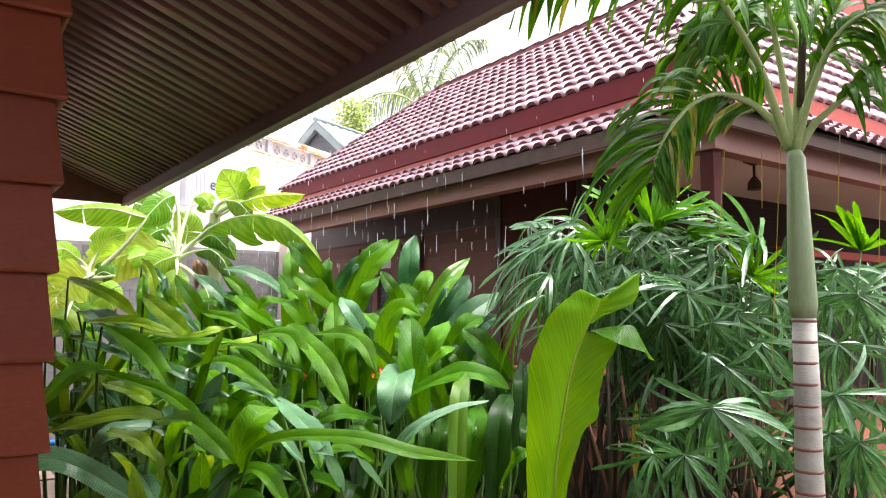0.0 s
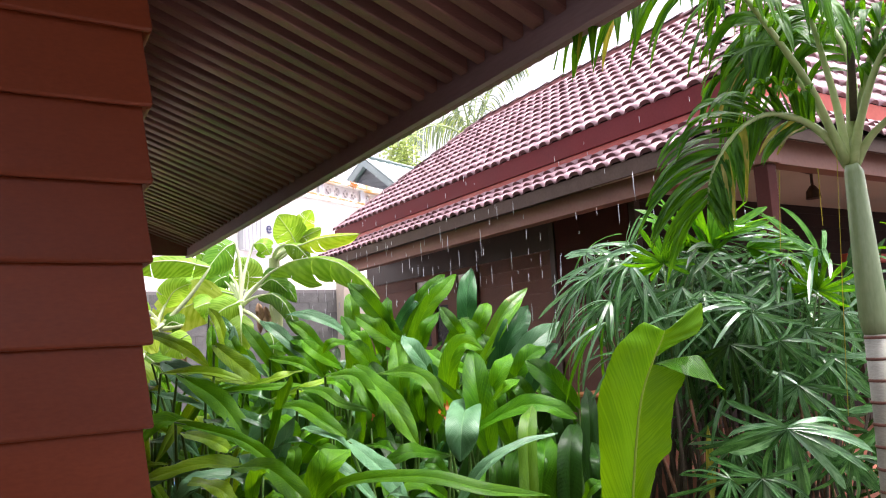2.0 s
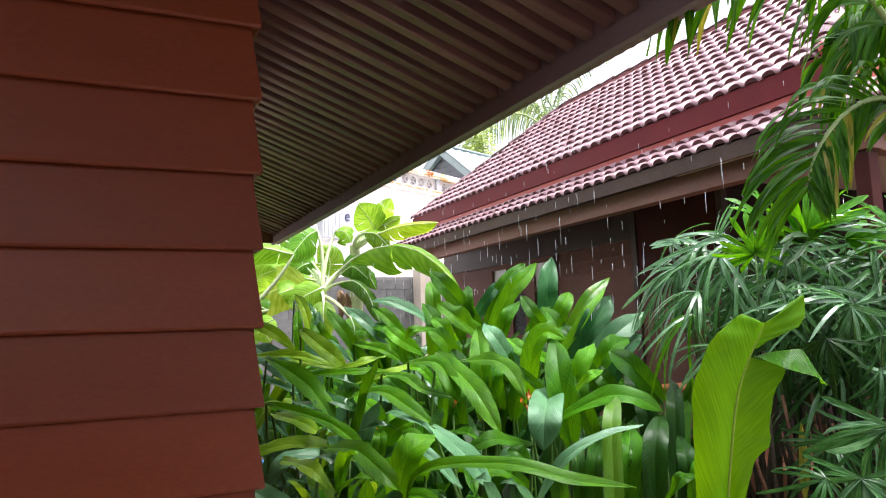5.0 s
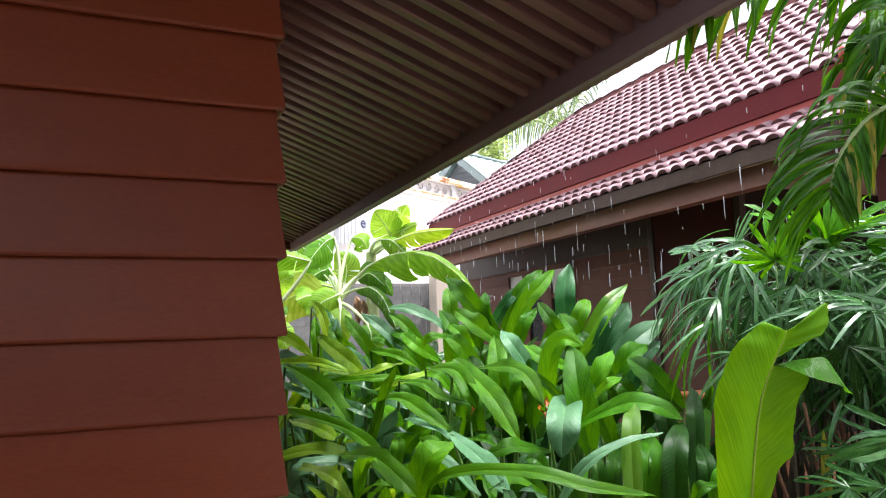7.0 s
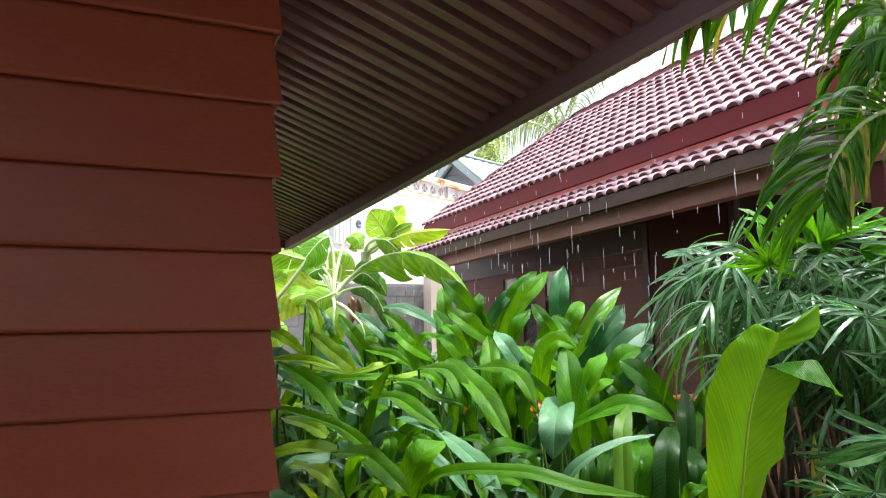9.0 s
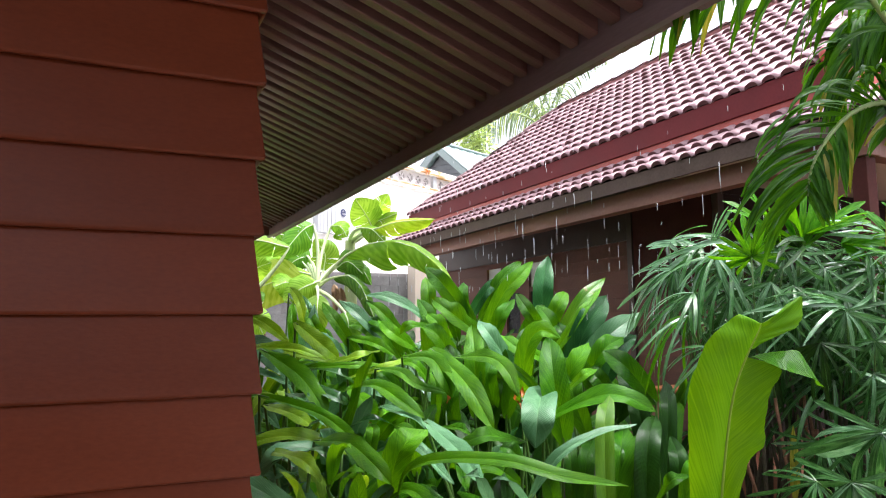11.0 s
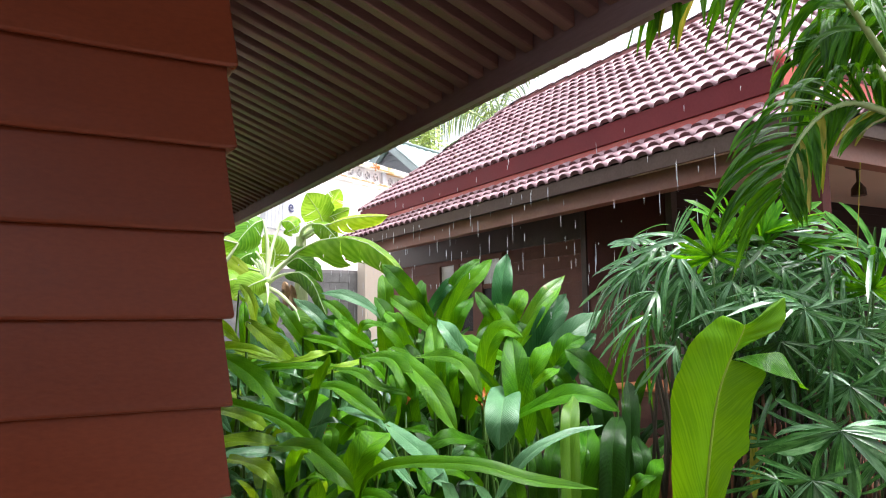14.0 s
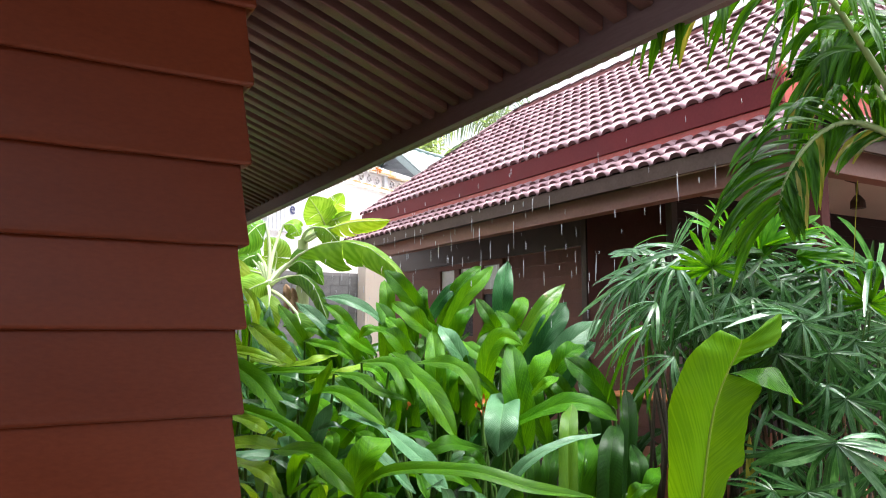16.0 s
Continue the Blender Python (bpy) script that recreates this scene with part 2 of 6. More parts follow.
def box_bm(x0, x1, y0, y1, z0, z1, bevel=0.0):
    bm = bmesh.new()
    bmesh.ops.create_cube(bm, size=1)
    for v in bm.verts:
        v.co = ((x0 + x1) / 2 + v.co.x * (x1 - x0), (y0 + y1) / 2 + v.co.y * (y1 - y0), (z0 + z1) / 2 + v.co.z * (z1 - z0))
    if bevel:
        bmesh.ops.bevel(bm, geom=bm.edges[:], offset=bevel, segments=2, affect="EDGES", profile=0.6)
    return bm


def linked(name, bm, mat, parent=None, label="", smooth=False):
    me = bpy.data.meshes.new(name)
    bm.to_mesh(me)
    bm.free()
    me.materials.append(mat)
    if smooth:
        me.polygons.foreach_set("use_smooth", [True] * len(me.polygons))
    ob = new(name, me)
    if parent:
        ob.parent = parent
    if label:
        ob["label"] = label
    return ob


def part(name, bm, mat, parent, label="", smooth=False):
    return linked(name, bm, mat, parent, label, smooth)


def shared(name, me, parent, m=None, label=""):
    ob = new(name, me)
    ob.parent = parent
    if m is not None:
        ob.matrix_basis = m
    if label:
        ob["label"] = label
    return ob


def root(name, label, category, at=(0, 0, 0), group="", kind=""):
    ob = new(name)
    ob.location = at
    ob.empty_display_size = 0.1
    return tagged(ob, label, category, group, kind)


def tube_bm(points, radii, sides=10, cap=True):
    """A round tapering tube through points."""
    bm = bmesh.new()
    rings = []
    pts = [Vector(p) for p in points]
    for i, p in enumerate(pts):
        d = (pts[min(i + 1, len(pts) - 1)] - pts[max(i - 1, 0)]).normalized()
        a = d.orthogonal().normalized() if i == 0 else (a - d * a.dot(d)).normalized()
        b = d.cross(a)
        r = radii[i] if isinstance(radii, (list, tuple)) else radii
        rings.append([bm.verts.new(p + (a * math.cos(k * 2 * math.pi / sides) + b * math.sin(k * 2 * math.pi / sides)) * r) for k in range(sides)])
    for r0, r1 in zip(rings, rings[1:]):
        for k in range(sides):
            bm.faces.new((r0[k], r0[(k + 1) % sides], r1[(k + 1) % sides], r1[k]))
    if cap:
        bm.faces.new(rings[0][::-1])
        bm.faces.new(rings[-1])
    return bm


# ---- ground ----
ground = tagged(linked("ground", box_bm(-60, 80, -60, 90, -0.3, 0.0), M_SOIL), "wet dark garden soil", "ground", kind="structure")
# floor out of view; made pale to bounce light onto soffit and wall
terrace = tagged(linked("pavement", box_bm(-6, 1.2, -6, -0.02, 0.004, 0.06), M_PAVE), "unseen terrace floor beside the house, pale to bounce light", "pavement", kind="structure")

# hidden ground added pale to throw light on the white building
yard = tagged(linked("pavement", box_bm(-30, 40, 12.3, 40, 0.0, 0.02), M_CONCRETE), "unseen pale ground beyond the wall that bounces light", "pavement", kind="structure")

path = tagged(linked("pavement", box_bm(-6.0, 0.75, 5.35, 12.05, 0.0, 0.03), M_SAND), "wet sandy path behind the garden", "pavement", kind="structure")

strip = tagged(linked("pavement", box_bm(0.02, 0.95, 0.0, 5.33, 0.0, 0.02), M_SAND), "wet sandy strip along the house wall", "ground", kind="structure")
# ---- near house: lap-sided corner under a slatted eave ----
EXPO, COURSES, Z_LAP = 0.15, 17, 0.40
# unseen wall behind the camera, added to block light from there
wall_back = tagged(linked("wall_back", box_bm(-4.2, 1.1, -3.62, -3.5, 0.0, 2.35), M_BOARD2), "unseen plain brown wall that blocks light behind the terrace", "wall", kind="structure")
near_house = tagged(linked("wall_near", box_bm(-4.0, -0.022, 0.022, 5.3, 0.06, 3.2), M_BOARD2),
                    "house wall clad with red-brown lap boards", "wall", kind="structure")


def lap_board(side, seed):
    """One course with a rounded, slightly uneven lower lip, mitred at the corner."""
    rng = random.Random(seed)
    h, top = EXPO + 0.012, -0.0185
    L = 4.0 if side == "front" else 5.3
    prof = [(0.010, -0.0165), (0.0, -0.0085), (0.0003, -0.0035), (0.0022, -0.0008), (0.0065, 0.0003), (0.016, -0.0012),
            (h * 0.5, -0.0092), (h, top), (h, -0.024), (0.010, -0.024)]
    n, steps = len(prof), 40
    v, wob = [], 0.0
    for i in range(steps + 1):
        a = L * (i / steps) ** 1.5
        wob = 0.8 * wob + rng.uniform(-0.00045, 0.00045) if i else 0.0
        for k, (z, o) in enumerate(prof):
            dz, do = (wob, wob * 0.8) if k < 6 else (0, wob * 0.4 if k == 6 else 0)
            along = -a + (o if not i else 0) if side == "front" else a - (o if not i else 0)
            v.append((along, -o - do, z + dz) if side == "front" else (o + do, along, z + dz))
    f = [(i * n + k, i * n + (k + 1) % n, (i + 1) * n + (k + 1) % n, (i + 1) * n + k) for i in range(steps) for k in range(n)]
    f += [tuple(range(n))[::-1], tuple(range(steps * n, steps * n + n))]
    if side == "side":
        f = [q[::-1] for q in f]
    me = mesh_of("board", v, f, M_BOARD)
    for i in range(steps):
        for k in range(4):
            me.polygons[i * n + k].use_smooth = True
    return me


front_boards, side_boards = [lap_board("front", i) for i in range(6)], [lap_board("side", 20 + i) for i in range(6)]
for k in range(COURSES):
    for me in (front_boards[k % 6], side_boards[k % 6]):
        shared("board", me, near_house, pose(0, 0, Z_LAP + k * EXPO))

SLOPE, X_F, Z_F = math.tan(radians(21)), 1.18, 2.385
soffit = tagged(linked("roof_near", box_bm(-0.01, 0.0, -3.4, 5.5, 0, 0.01), M_DECK), "dark timber roof over the terrace with slatted underside", "roof", kind="structure")
soffit.data.clear_geometry()
deck = [(x, y, Z_F + 0.075 + t + (X_F - x) * SLOPE) for t in (0, 0.05) for x in (1.27, -4.2) for y in (-3.4, 5.6)]
soffit.data.from_pydata(deck, [], [(0, 1, 3, 2), (4, 6, 7, 5), (0, 4, 5, 1), (2, 3, 7, 6), (0, 2, 6, 4), (1, 5, 7, 3)])


def slat_mesh(x_in, w):
    """A batten with well rounded lower edges."""
    bm = bmesh.new()
    r = 0.007
    prof = [(-w / 2 + r - r * math.cos(a), r - r * math.sin(a)) for a in (math.pi / 8 * i for i in range(5))]
    prof += [(-y, z) for y, z in prof[::-1]] + [(w / 2, 0.07), (-w / 2, 0.07)]
    n = len(prof)
    rings = [[bm.verts.new((x, y, z + (X_F - x) * SLOPE)) for y, z in prof] for x in (X_F, x_in)]
    for i in range(n):
        bm.faces.new((rings[0][i], rings[0][(i + 1) % n], rings[1][(i + 1) % n], rings[1][i])).smooth = i < 9
    bm.faces.new(rings[0][::-1]), bm.faces.new(rings[1])
    bmesh.ops.recalc_face_normals(bm, faces=bm.faces[:])
    me = bpy.data.meshes.new("slat")
    bm.to_mesh(me)
    bm.free()
    me.materials.append(M_SLAT)
    return me


SLAT_WIDTHS = (0.05, 0.055, 0.061)
slats_long, slats_short = [slat_mesh(-4.1, w) for w in SLAT_WIDTHS], [slat_mesh(0.004, w) for w in SLAT_WIDTHS]
y = -3.3
while y < 5.42:
    me = random.choice(slats_long if y < -0.05 else slats_short)
    shared("slat", me, soffit, pose(0, y + random.uniform(-0.005, 0.005), Z_F + random.uniform(-0.004, 0.004)))
    y += 0.108
fascia = part("fascia", box_bm(1.184, 1.214, -3.4, 5.53, 2.312, 2.475, 0.003), M_FASCIA, soffit, "grey-brown fascia board")
part("end_fascia", box_bm(-4.2, 1.183, 5.46, 5.49, 2.325, 2.62, 0.003), M_BEAM, soffit, "brown end board under the eave")


def drip_edge():
    """Small scalloped tile ends along the eave."""
    bm = bmesh.new()
    a, b = [], []
    n = 8 * 90
    for i in range(n + 1):
        yy = -3.4 + i * 9.0 / n
        z = 2.322 + 0.003 * abs(math.sin(math.pi * yy / 0.06))
        a.append((bm.verts.new((1.262, yy, z)), bm.verts.new((1.262, yy, z + 0.02)), bm.verts.new((1.2, yy, z + 0.02 + 0.05)), bm.verts.new((1.2, yy, z + 0.03))))
    for p, q in zip(a, a[1:]):
        for k in range(4):
            bm.faces.new((p[k], p[(k + 1) % 4], q[(k + 1) % 4], q[k]))
    return bm


part("tile_edge", drip_edge(), M_CAP, soffit, "dark scalloped edge of roof tiles")

# ---- neighbouring house ----
PITCH = 0.155


def barrel_tile(length, steep, mat, width=PITCH, end_mat=None):
    """One rolled tile lying up a slope: x across, y up the plan, z up. The half-round roll is high at its lower end,
    closed by a face coloured as a shaded hollow, low at its head.
    """
    bm = bmesh.new()
    n, t = 16, 0.010
    c, s = math.cos(steep), math.sin(steep)

    def prof(u):
        w = (u - 0.5) / 0.37
        return (1 - w * w) ** 0.5 if abs(w) < 1 else 0.0

    rings = []
    for v_, lift, tall in ((0, 0.002, 0.033), (0.3, 0.0015, 0.0245), (0.66, 0.001, 0.013), (1, -0.003, 0.003)):
        for k in (0, 1):
            ring = []
            for i in range(n + 1):
                u = i / n
                h = prof(u) * tall + lift
                if k == 1:
                    h = min(0.0, h - t) if v_ == 0 else h - t
                d = v_ * length + (0.012 * prof(u) if v_ == 0 else 0)
                ring.append(bm.verts.new((u * width - width / 2, d * c - h * s, d * s + h * c)))
            rings.append(ring)
    smooth = []
    for p, q in ((0, 2), (2, 4), (4, 6)):
        for i in range(n):
            bm.faces.new((rings[p][i], rings[p][i + 1], rings[q][i + 1], rings[q][i]))
            bm.faces.new((rings[p + 1][i + 1], rings[p + 1][i], rings[q + 1][i], rings[q + 1][i + 1]))
            smooth += [True, True]
    # roll ends go to the second slot, which paints the hollow's shade
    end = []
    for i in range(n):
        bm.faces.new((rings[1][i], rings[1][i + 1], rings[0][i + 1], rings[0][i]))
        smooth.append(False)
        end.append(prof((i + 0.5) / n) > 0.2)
    me = bpy.data.meshes.new("tile")
    bm.to_mesh(me)
    bm.free()
    me.materials.append(mat)
    me.materials.append(end_mat or M_TILE_SHADE)
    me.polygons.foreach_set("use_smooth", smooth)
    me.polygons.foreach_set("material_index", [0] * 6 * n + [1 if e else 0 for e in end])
    return me


house = tagged(linked("house_wall", box_bm(4.77, 13.0, 3.37, 9.2, 0.0, 2.9), M_BOARD2), "dark red-brown lap-sided bungalow wall under a tiled roof", "house wall", kind="structure")
UX0, UX1, UY0, UY1, UZ, STEEP = 4.0, 7.3, 1.68, 8.66, 3.14, radians(40)
HALF = (UX1 - UX0) / 2
S_STEEP = radians(54)
S_RATE = math.tan(STEEP) / math.tan(S_STEEP)
RX, RZ = UX0 + HALF, UZ + HALF * math.tan(STEEP)
roof = tagged(linked("roof_upper", bmesh.new(), M_DECK), "hipped roof of wet red rolled tiles with ridge caps", "roof", kind="structure")
rv = [(UX0, UY0, UZ), (UX1, UY0, UZ), (UX1, UY1, UZ), (UX0, UY1, UZ), (RX, UY0 + HALF * S_RATE, RZ), (RX, UY1 - HALF, RZ)]
rv = [(x, yy, z - 0.03) for x, yy, z in rv]
roof.data.clear_geometry()
roof.data.from_pydata(rv, [], [(0, 4, 5, 3), (1, 2, 5, 4), (2, 3, 5), (0, 3, 2, 1)])

ROWS = 12
GAUGE = HALF / math.cos(STEEP) / ROWS
tile_up = barrel_tile(GAUGE + 0.05, STEEP, M_TILE)


def tile_slope(parent, me, start, turn, length, rows, gauge, steep, cut0=1.0, cut1=1.0):
    """Rows of tiles up a slope; start is the lower left end of the eave, length runs along it, cut: how the ends follow hips."""
    for r in range(rows):
        d = r * gauge
        plan = d * math.cos(steep)
        a, b = plan * cut0, length - plan * cut1
        n = int((b - a) / PITCH + 0.5)
        first = math.floor(a / PITCH + 0.5)
        for i in range(first, first + n):
            m = Matrix.Translation(start) @ turn @ Matrix.Translation(((i + 0.5) * PITCH, plan, d * math.sin(steep)))
            m = m @ pose(0, random.uniform(-.004, .004), random.uniform(-.003, .003), random.uniform(-.4, .4), random.uniform(-.4, .4), random.uniform(-.5, .5))
            shared("tile", me, parent, m)


TURN_W = pose(0, 0, 0, 0, 0, -90)   # eave along -y, climbing to +x
TURN_S = pose(0, 0, 0, 0, 0, 0)     # eave along +x, climbing to +y
tile_slope(roof, tile_up, Vector((UX0 - 0.05, UY1, UZ)), TURN_W, UY1 - UY0, ROWS, GAUGE, STEEP, 1.0, S_RATE)


def ridge_caps(parent, a, b, mat):
    """Half-round caps, each lapping the next."""
    a, b = Vector(a), Vector(b)
    L = (b - a).length
    n = int(L / 0.30)
    bm = bmesh.new()
    for r_, xx in ((0.08, 0), (0.056, 0.33)):
        for k in range(9):
            an = math.pi * k / 8
            bm.verts.new((xx, math.cos(an) * r_, math.sin(an) * r_ * 0.75 - 0.02))
    vs = list(bm.verts)
    for k in range(8):
        bm.faces.new((vs[k], vs[k + 1], vs[9 + k + 1], vs[9 + k]))
    me = bpy.data.meshes.new("ridge_cap")
    bmesh.ops.solidify(bm, geom=bm.faces[:], thickness=0.015)
    bm.to_mesh(me)
    bm.free()
    me.materials.append(mat)
    q = (b - a).to_track_quat("X", "Z").to_matrix().to_4x4()
    for i in range(n):
        shared("ridge_cap", me, parent, Matrix.Translation(a + (b - a) * (i / n)) @ q)


R0, R1 = (RX, UY0 + HALF * S_RATE, RZ + 0.055), (RX, UY1 - HALF, RZ + 0.055)
ridge_caps(roof, R0, R1, M_CAP)
ridge_caps(roof, (UX0, UY0, UZ + 0.03), R0, M_CAP)
ridge_caps(roof, (UX0, UY1, UZ + 0.03), R1, M_CAP)
part("fascia", box_bm(UX0 - 0.036, UX0 - 0.006, UY0 - 0.036, UY1 - 0.05, 2.965, UZ + 0.0, 0.003), M_REDFASCIA, roof, "maroon fascia board")
# brighter colour stands in for the stronger light on this side
part("fascia", box_bm(UX0 - 0.005, 13.0, UY0 - 0.036, UY0 - 0.006, 2.965, UZ + 0.0, 0.003), M_CORAL, roof, "fascia board coloured coral for its brighter light")

# steep slope facing the terrace, running on to the right below an upper wall
wing = tagged(linked("roof_wing", bmesh.new(), M_DECK), "steep pale red tiled roof slope above the porch", "roof", kind="structure")
WD = 2.4
WZ = UZ + WD * math.tan(S_STEEP)
wv = [(UX0, UY0, UZ), (13.0, UY0, UZ), (13.0, UY0 + WD, WZ), (8.0, UY0 + WD, WZ), (RX, UY0 + HALF * S_RATE, RZ), (13.0, 6.5, UZ), (8.0, 6.5, UZ)]
wing.data.clear_geometry()
wing.data.from_pydata([(x, yy + 0.03, z - 0.03) for x, yy, z in wv], [], [(0, 1, 2, 3, 4), (3, 2, 5, 6), (1, 5, 2)])
# lighter version of the painted end shade, for the strongly lit slope
M_TILE_SHADE_PALE = material("tile end with fainter painted shade", (0.2, 0.1, 0.1), (0.3, 0.16, 0.16), 0.7, 8, 60, 0.3)
tile_s = barrel_tile(0.26, S_STEEP, M_TILE, end_mat=M_TILE_SHADE_PALE)
bm_w = bmesh.new()
for r in range(19):
    d = r * 0.212
    plan, rise = d * math.cos(S_STEEP), d * math.sin(S_STEEP)
    x0 = UX0 + rise / math.tan(STEEP) if rise < RZ - UZ else RX + (rise - RZ + UZ) / (WZ - RZ) * (8.0 - RX)
    for i in range(int((x0 - UX0) / PITCH) + 1, int(7.0 / PITCH)):
        k0 = len(bm_w.verts)
        bm_w.from_mesh(tile_s)
        bm_w.verts.ensure_lookup_table()
        off = Vector((UX0 + (i + 0.5) * PITCH, UY0 - 0.04 + plan, UZ + rise + random.uniform(-.003, .003)))
        for v_ in bm_w.verts[k0:]:
            v_.co += off
tiles_w = part("tiles", bm_w, M_TILE, wing, "rows of wet rolled tiles")
tiles_w.data.materials.append(M_TILE_SHADE_PALE)
tiles_w["kind"] = "stuff"
knob = bmesh.new()
bmesh.ops.create_uvsphere(knob, u_segments=16, v_segments=10, radius=0.05)
for v_ in knob.verts:
    v_.co = Vector((v_.co.x * 0.75, v_.co.y * 0.75, v_.co.z * 1.15)) + Vector((UX0 - 0.01, UY0 - 0.02, UZ + 0.05))
part("hip_end", knob, M_FLASH, roof, "rounded orange-red hip end tile", smooth=True)
tagged(linked("wall_upper", box_bm(9.9, 16.0, 3.35, 6.0, 4.6, 9.5), M_CORAL), "coral red upper wall above the porch roof", "wall", kind="structure")

# lower skirt of tiles
LX0, LY0, LY1, LZ, LSTEEP = 3.70, 1.20, 8.9, 2.68, radians(35)
skirt = tagged(linked("roof_skirt", bmesh.new(), M_DECK), "lower skirt of wet red rolled tiles", "roof", kind="structure")
run = 0.40
sv = [(LX0, LY0, LZ - .03), (LX0, LY1, LZ - .03), (LX0 + run, LY1, LZ - .03 + run * .7), (LX0 + run, LY0 + run, LZ - .03 + run * .7), (13.2, LY0, LZ - .03), (13.2, LY0 + run, LZ - .03 + run * .7)]
skirt.data.clear_geometry()
skirt.data.from_pydata(sv, [], [(0, 3, 2, 1), (0, 4, 5, 3)])
tile_low = barrel_tile(0.2, LSTEEP, M_TILE)
tile_slope(skirt, tile_low, Vector((LX0 - 0.03, LY1, LZ)), TURN_W, LY1 - LY0, 3, 0.15, LSTEEP, 0.0, 1.0)
tile_slope(skirt, tile_low, Vector((LX0, LY0 - 0.03, LZ)), TURN_S, 9.0, 3, 0.15, LSTEEP, 1.0, 0.0)
ridge_caps(skirt, (LX0, LY0, LZ), (LX0 + 0.36, LY0 + 0.42, LZ + 0.4 * 0.6), M_CAP)
part("flashing", box_bm(3.985, 4.01, LY0 + .45, LY1, 2.88, 2.962), M_FLASH, skirt, "red painted flashing strip")
part("flashing", box_bm(4.011, 13.0, UY0 - .015, UY0 + .01, 2.88, 2.962), M_FLASH, skirt, "red painted flashing strip")
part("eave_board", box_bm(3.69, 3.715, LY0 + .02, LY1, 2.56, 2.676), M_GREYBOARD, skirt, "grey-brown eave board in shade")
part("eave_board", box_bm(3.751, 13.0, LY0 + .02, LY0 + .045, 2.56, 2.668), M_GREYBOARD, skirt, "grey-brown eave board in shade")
part("beam", box_bm(3.84, 3.96, 1.32, 8.9, 2.43, 2.585, 0.004), M_BEAM, skirt, "brown painted eave beam")
part("beam", box_bm(3.96, 13.0, 1.34, 1.46, 2.43, 2.60, 0.004), M_BEAM, skirt, "brown painted eave beam")
ceiling = tagged(linked("ceiling", box_bm(3.97, 13.0, 1.47, 3.34, 2.70, 2.74), M_CEIL), "beige porch ceiling boards", "ceiling", kind="structure")
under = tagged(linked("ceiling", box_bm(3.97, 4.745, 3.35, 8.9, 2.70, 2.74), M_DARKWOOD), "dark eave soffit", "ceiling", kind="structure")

# siding of the neighbouring house
def siding(parent, a, b, z0, z1, out, mat):
    a, b, out = Vector(a), Vector(b), Vector(out)
    h = 0.155
    L = (b - a).length
    v, prof = [], ((0, 0.016), (h, 0.005), (h, 0), (0, 0))
    for s in (0, L):
        for z, o in prof:
            v.append((s, -o, z))
    me = mesh_of("board", v, [(0, 1, 5, 4), (1, 2, 6, 5), (2, 3, 7, 6), (3, 0, 4, 7), (3, 2, 1, 0), (4, 5, 6, 7)], mat)
    d = (b - a).normalized()
    turn = Matrix((d, -out, Vector((0, 0, 1)))).transposed().to_4x4()
    z = z0
    while z < z1:
        shared("board", me, parent, Matrix.Translation((a.x, a.y, z)) @ turn)
        z += 0.148


siding(house, (4.768, 9.2, 0), (4.768, 3.37, 0), 0.25, 2.62, (-1, 0, 0), M_BOARD2)
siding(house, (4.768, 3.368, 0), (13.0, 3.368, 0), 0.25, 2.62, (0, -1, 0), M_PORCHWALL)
# dark strip added to paint the eave's shade on the upper wall
part("frieze", box_bm(4.742, 4.765, 4.59, 9.2, 2.33, 2.69, 0.003), M_DARKWOOD, house, "dark board standing in for shade under the eave")
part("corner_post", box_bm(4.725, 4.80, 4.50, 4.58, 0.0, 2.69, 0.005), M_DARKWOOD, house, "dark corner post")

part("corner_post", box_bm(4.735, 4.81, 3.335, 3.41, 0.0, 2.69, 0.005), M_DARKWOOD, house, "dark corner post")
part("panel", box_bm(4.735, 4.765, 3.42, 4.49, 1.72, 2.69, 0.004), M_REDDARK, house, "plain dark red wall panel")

# window in the side wall: three casements, pale above and dark below
def window(y0, y1, z0, z1, bars, z_bar):
    w = root("window_1", "three-light window with brown frame and pale upper panes", "window", (4.74, (y0 + y1) / 2, z0), kind="structure")
    inv = Matrix.Translation(-Vector(w.location))
    rows = [("frame", (4.70, 4.76, y0, y1, z0, z0 + .06)), ("frame", (4.70, 4.76, y0, y1, z1 - .06, z1)), ("frame", (4.702, 4.76, y0, y0 + .07, z0 + .06, z1 - .06)), ("frame", (4.702, 4.76, y1 - .07, y1, z0 + .06, z1 - .06))]
    edges = [y0 + .07]
    for a, b in bars:
        rows.append(("mullion", (4.706, 4.76, a, b, z0 + .06, z1 - .06)))
        edges += [a, b]
    edges.append(y1 - .07)
    for a, b in zip(edges[::2], edges[1::2]):
        rows += [("glazing_bar", (4.712, 4.755, a, b, z_bar - .03, z_bar + .03)), ("lower_pane", (4.735, 4.74, a, b, z0 + .06, z_bar - .03)), ("pane", (4.735, 4.74, a, b, z_bar + .03, z1 - .06))]
    for nm, bx in rows:
        b_ = box_bm(*bx)
        b_.transform(inv)
        part(nm, b_, M_CURTAIN if nm == "pane" else M_DARKPANE if nm == "lower_pane" else M_BOARD2, w)


window(6.0, 7.61, 1.3, 2.31, ((6.46, 6.69), (7.03, 7.16)), 1.92)
porch_post = tagged(linked("porch_post", box_bm(3.86, 3.95, 1.35, 1.45, 0.0, 2.425, 0.006), M_REDDARK), "dark red-brown square porch post", "post")
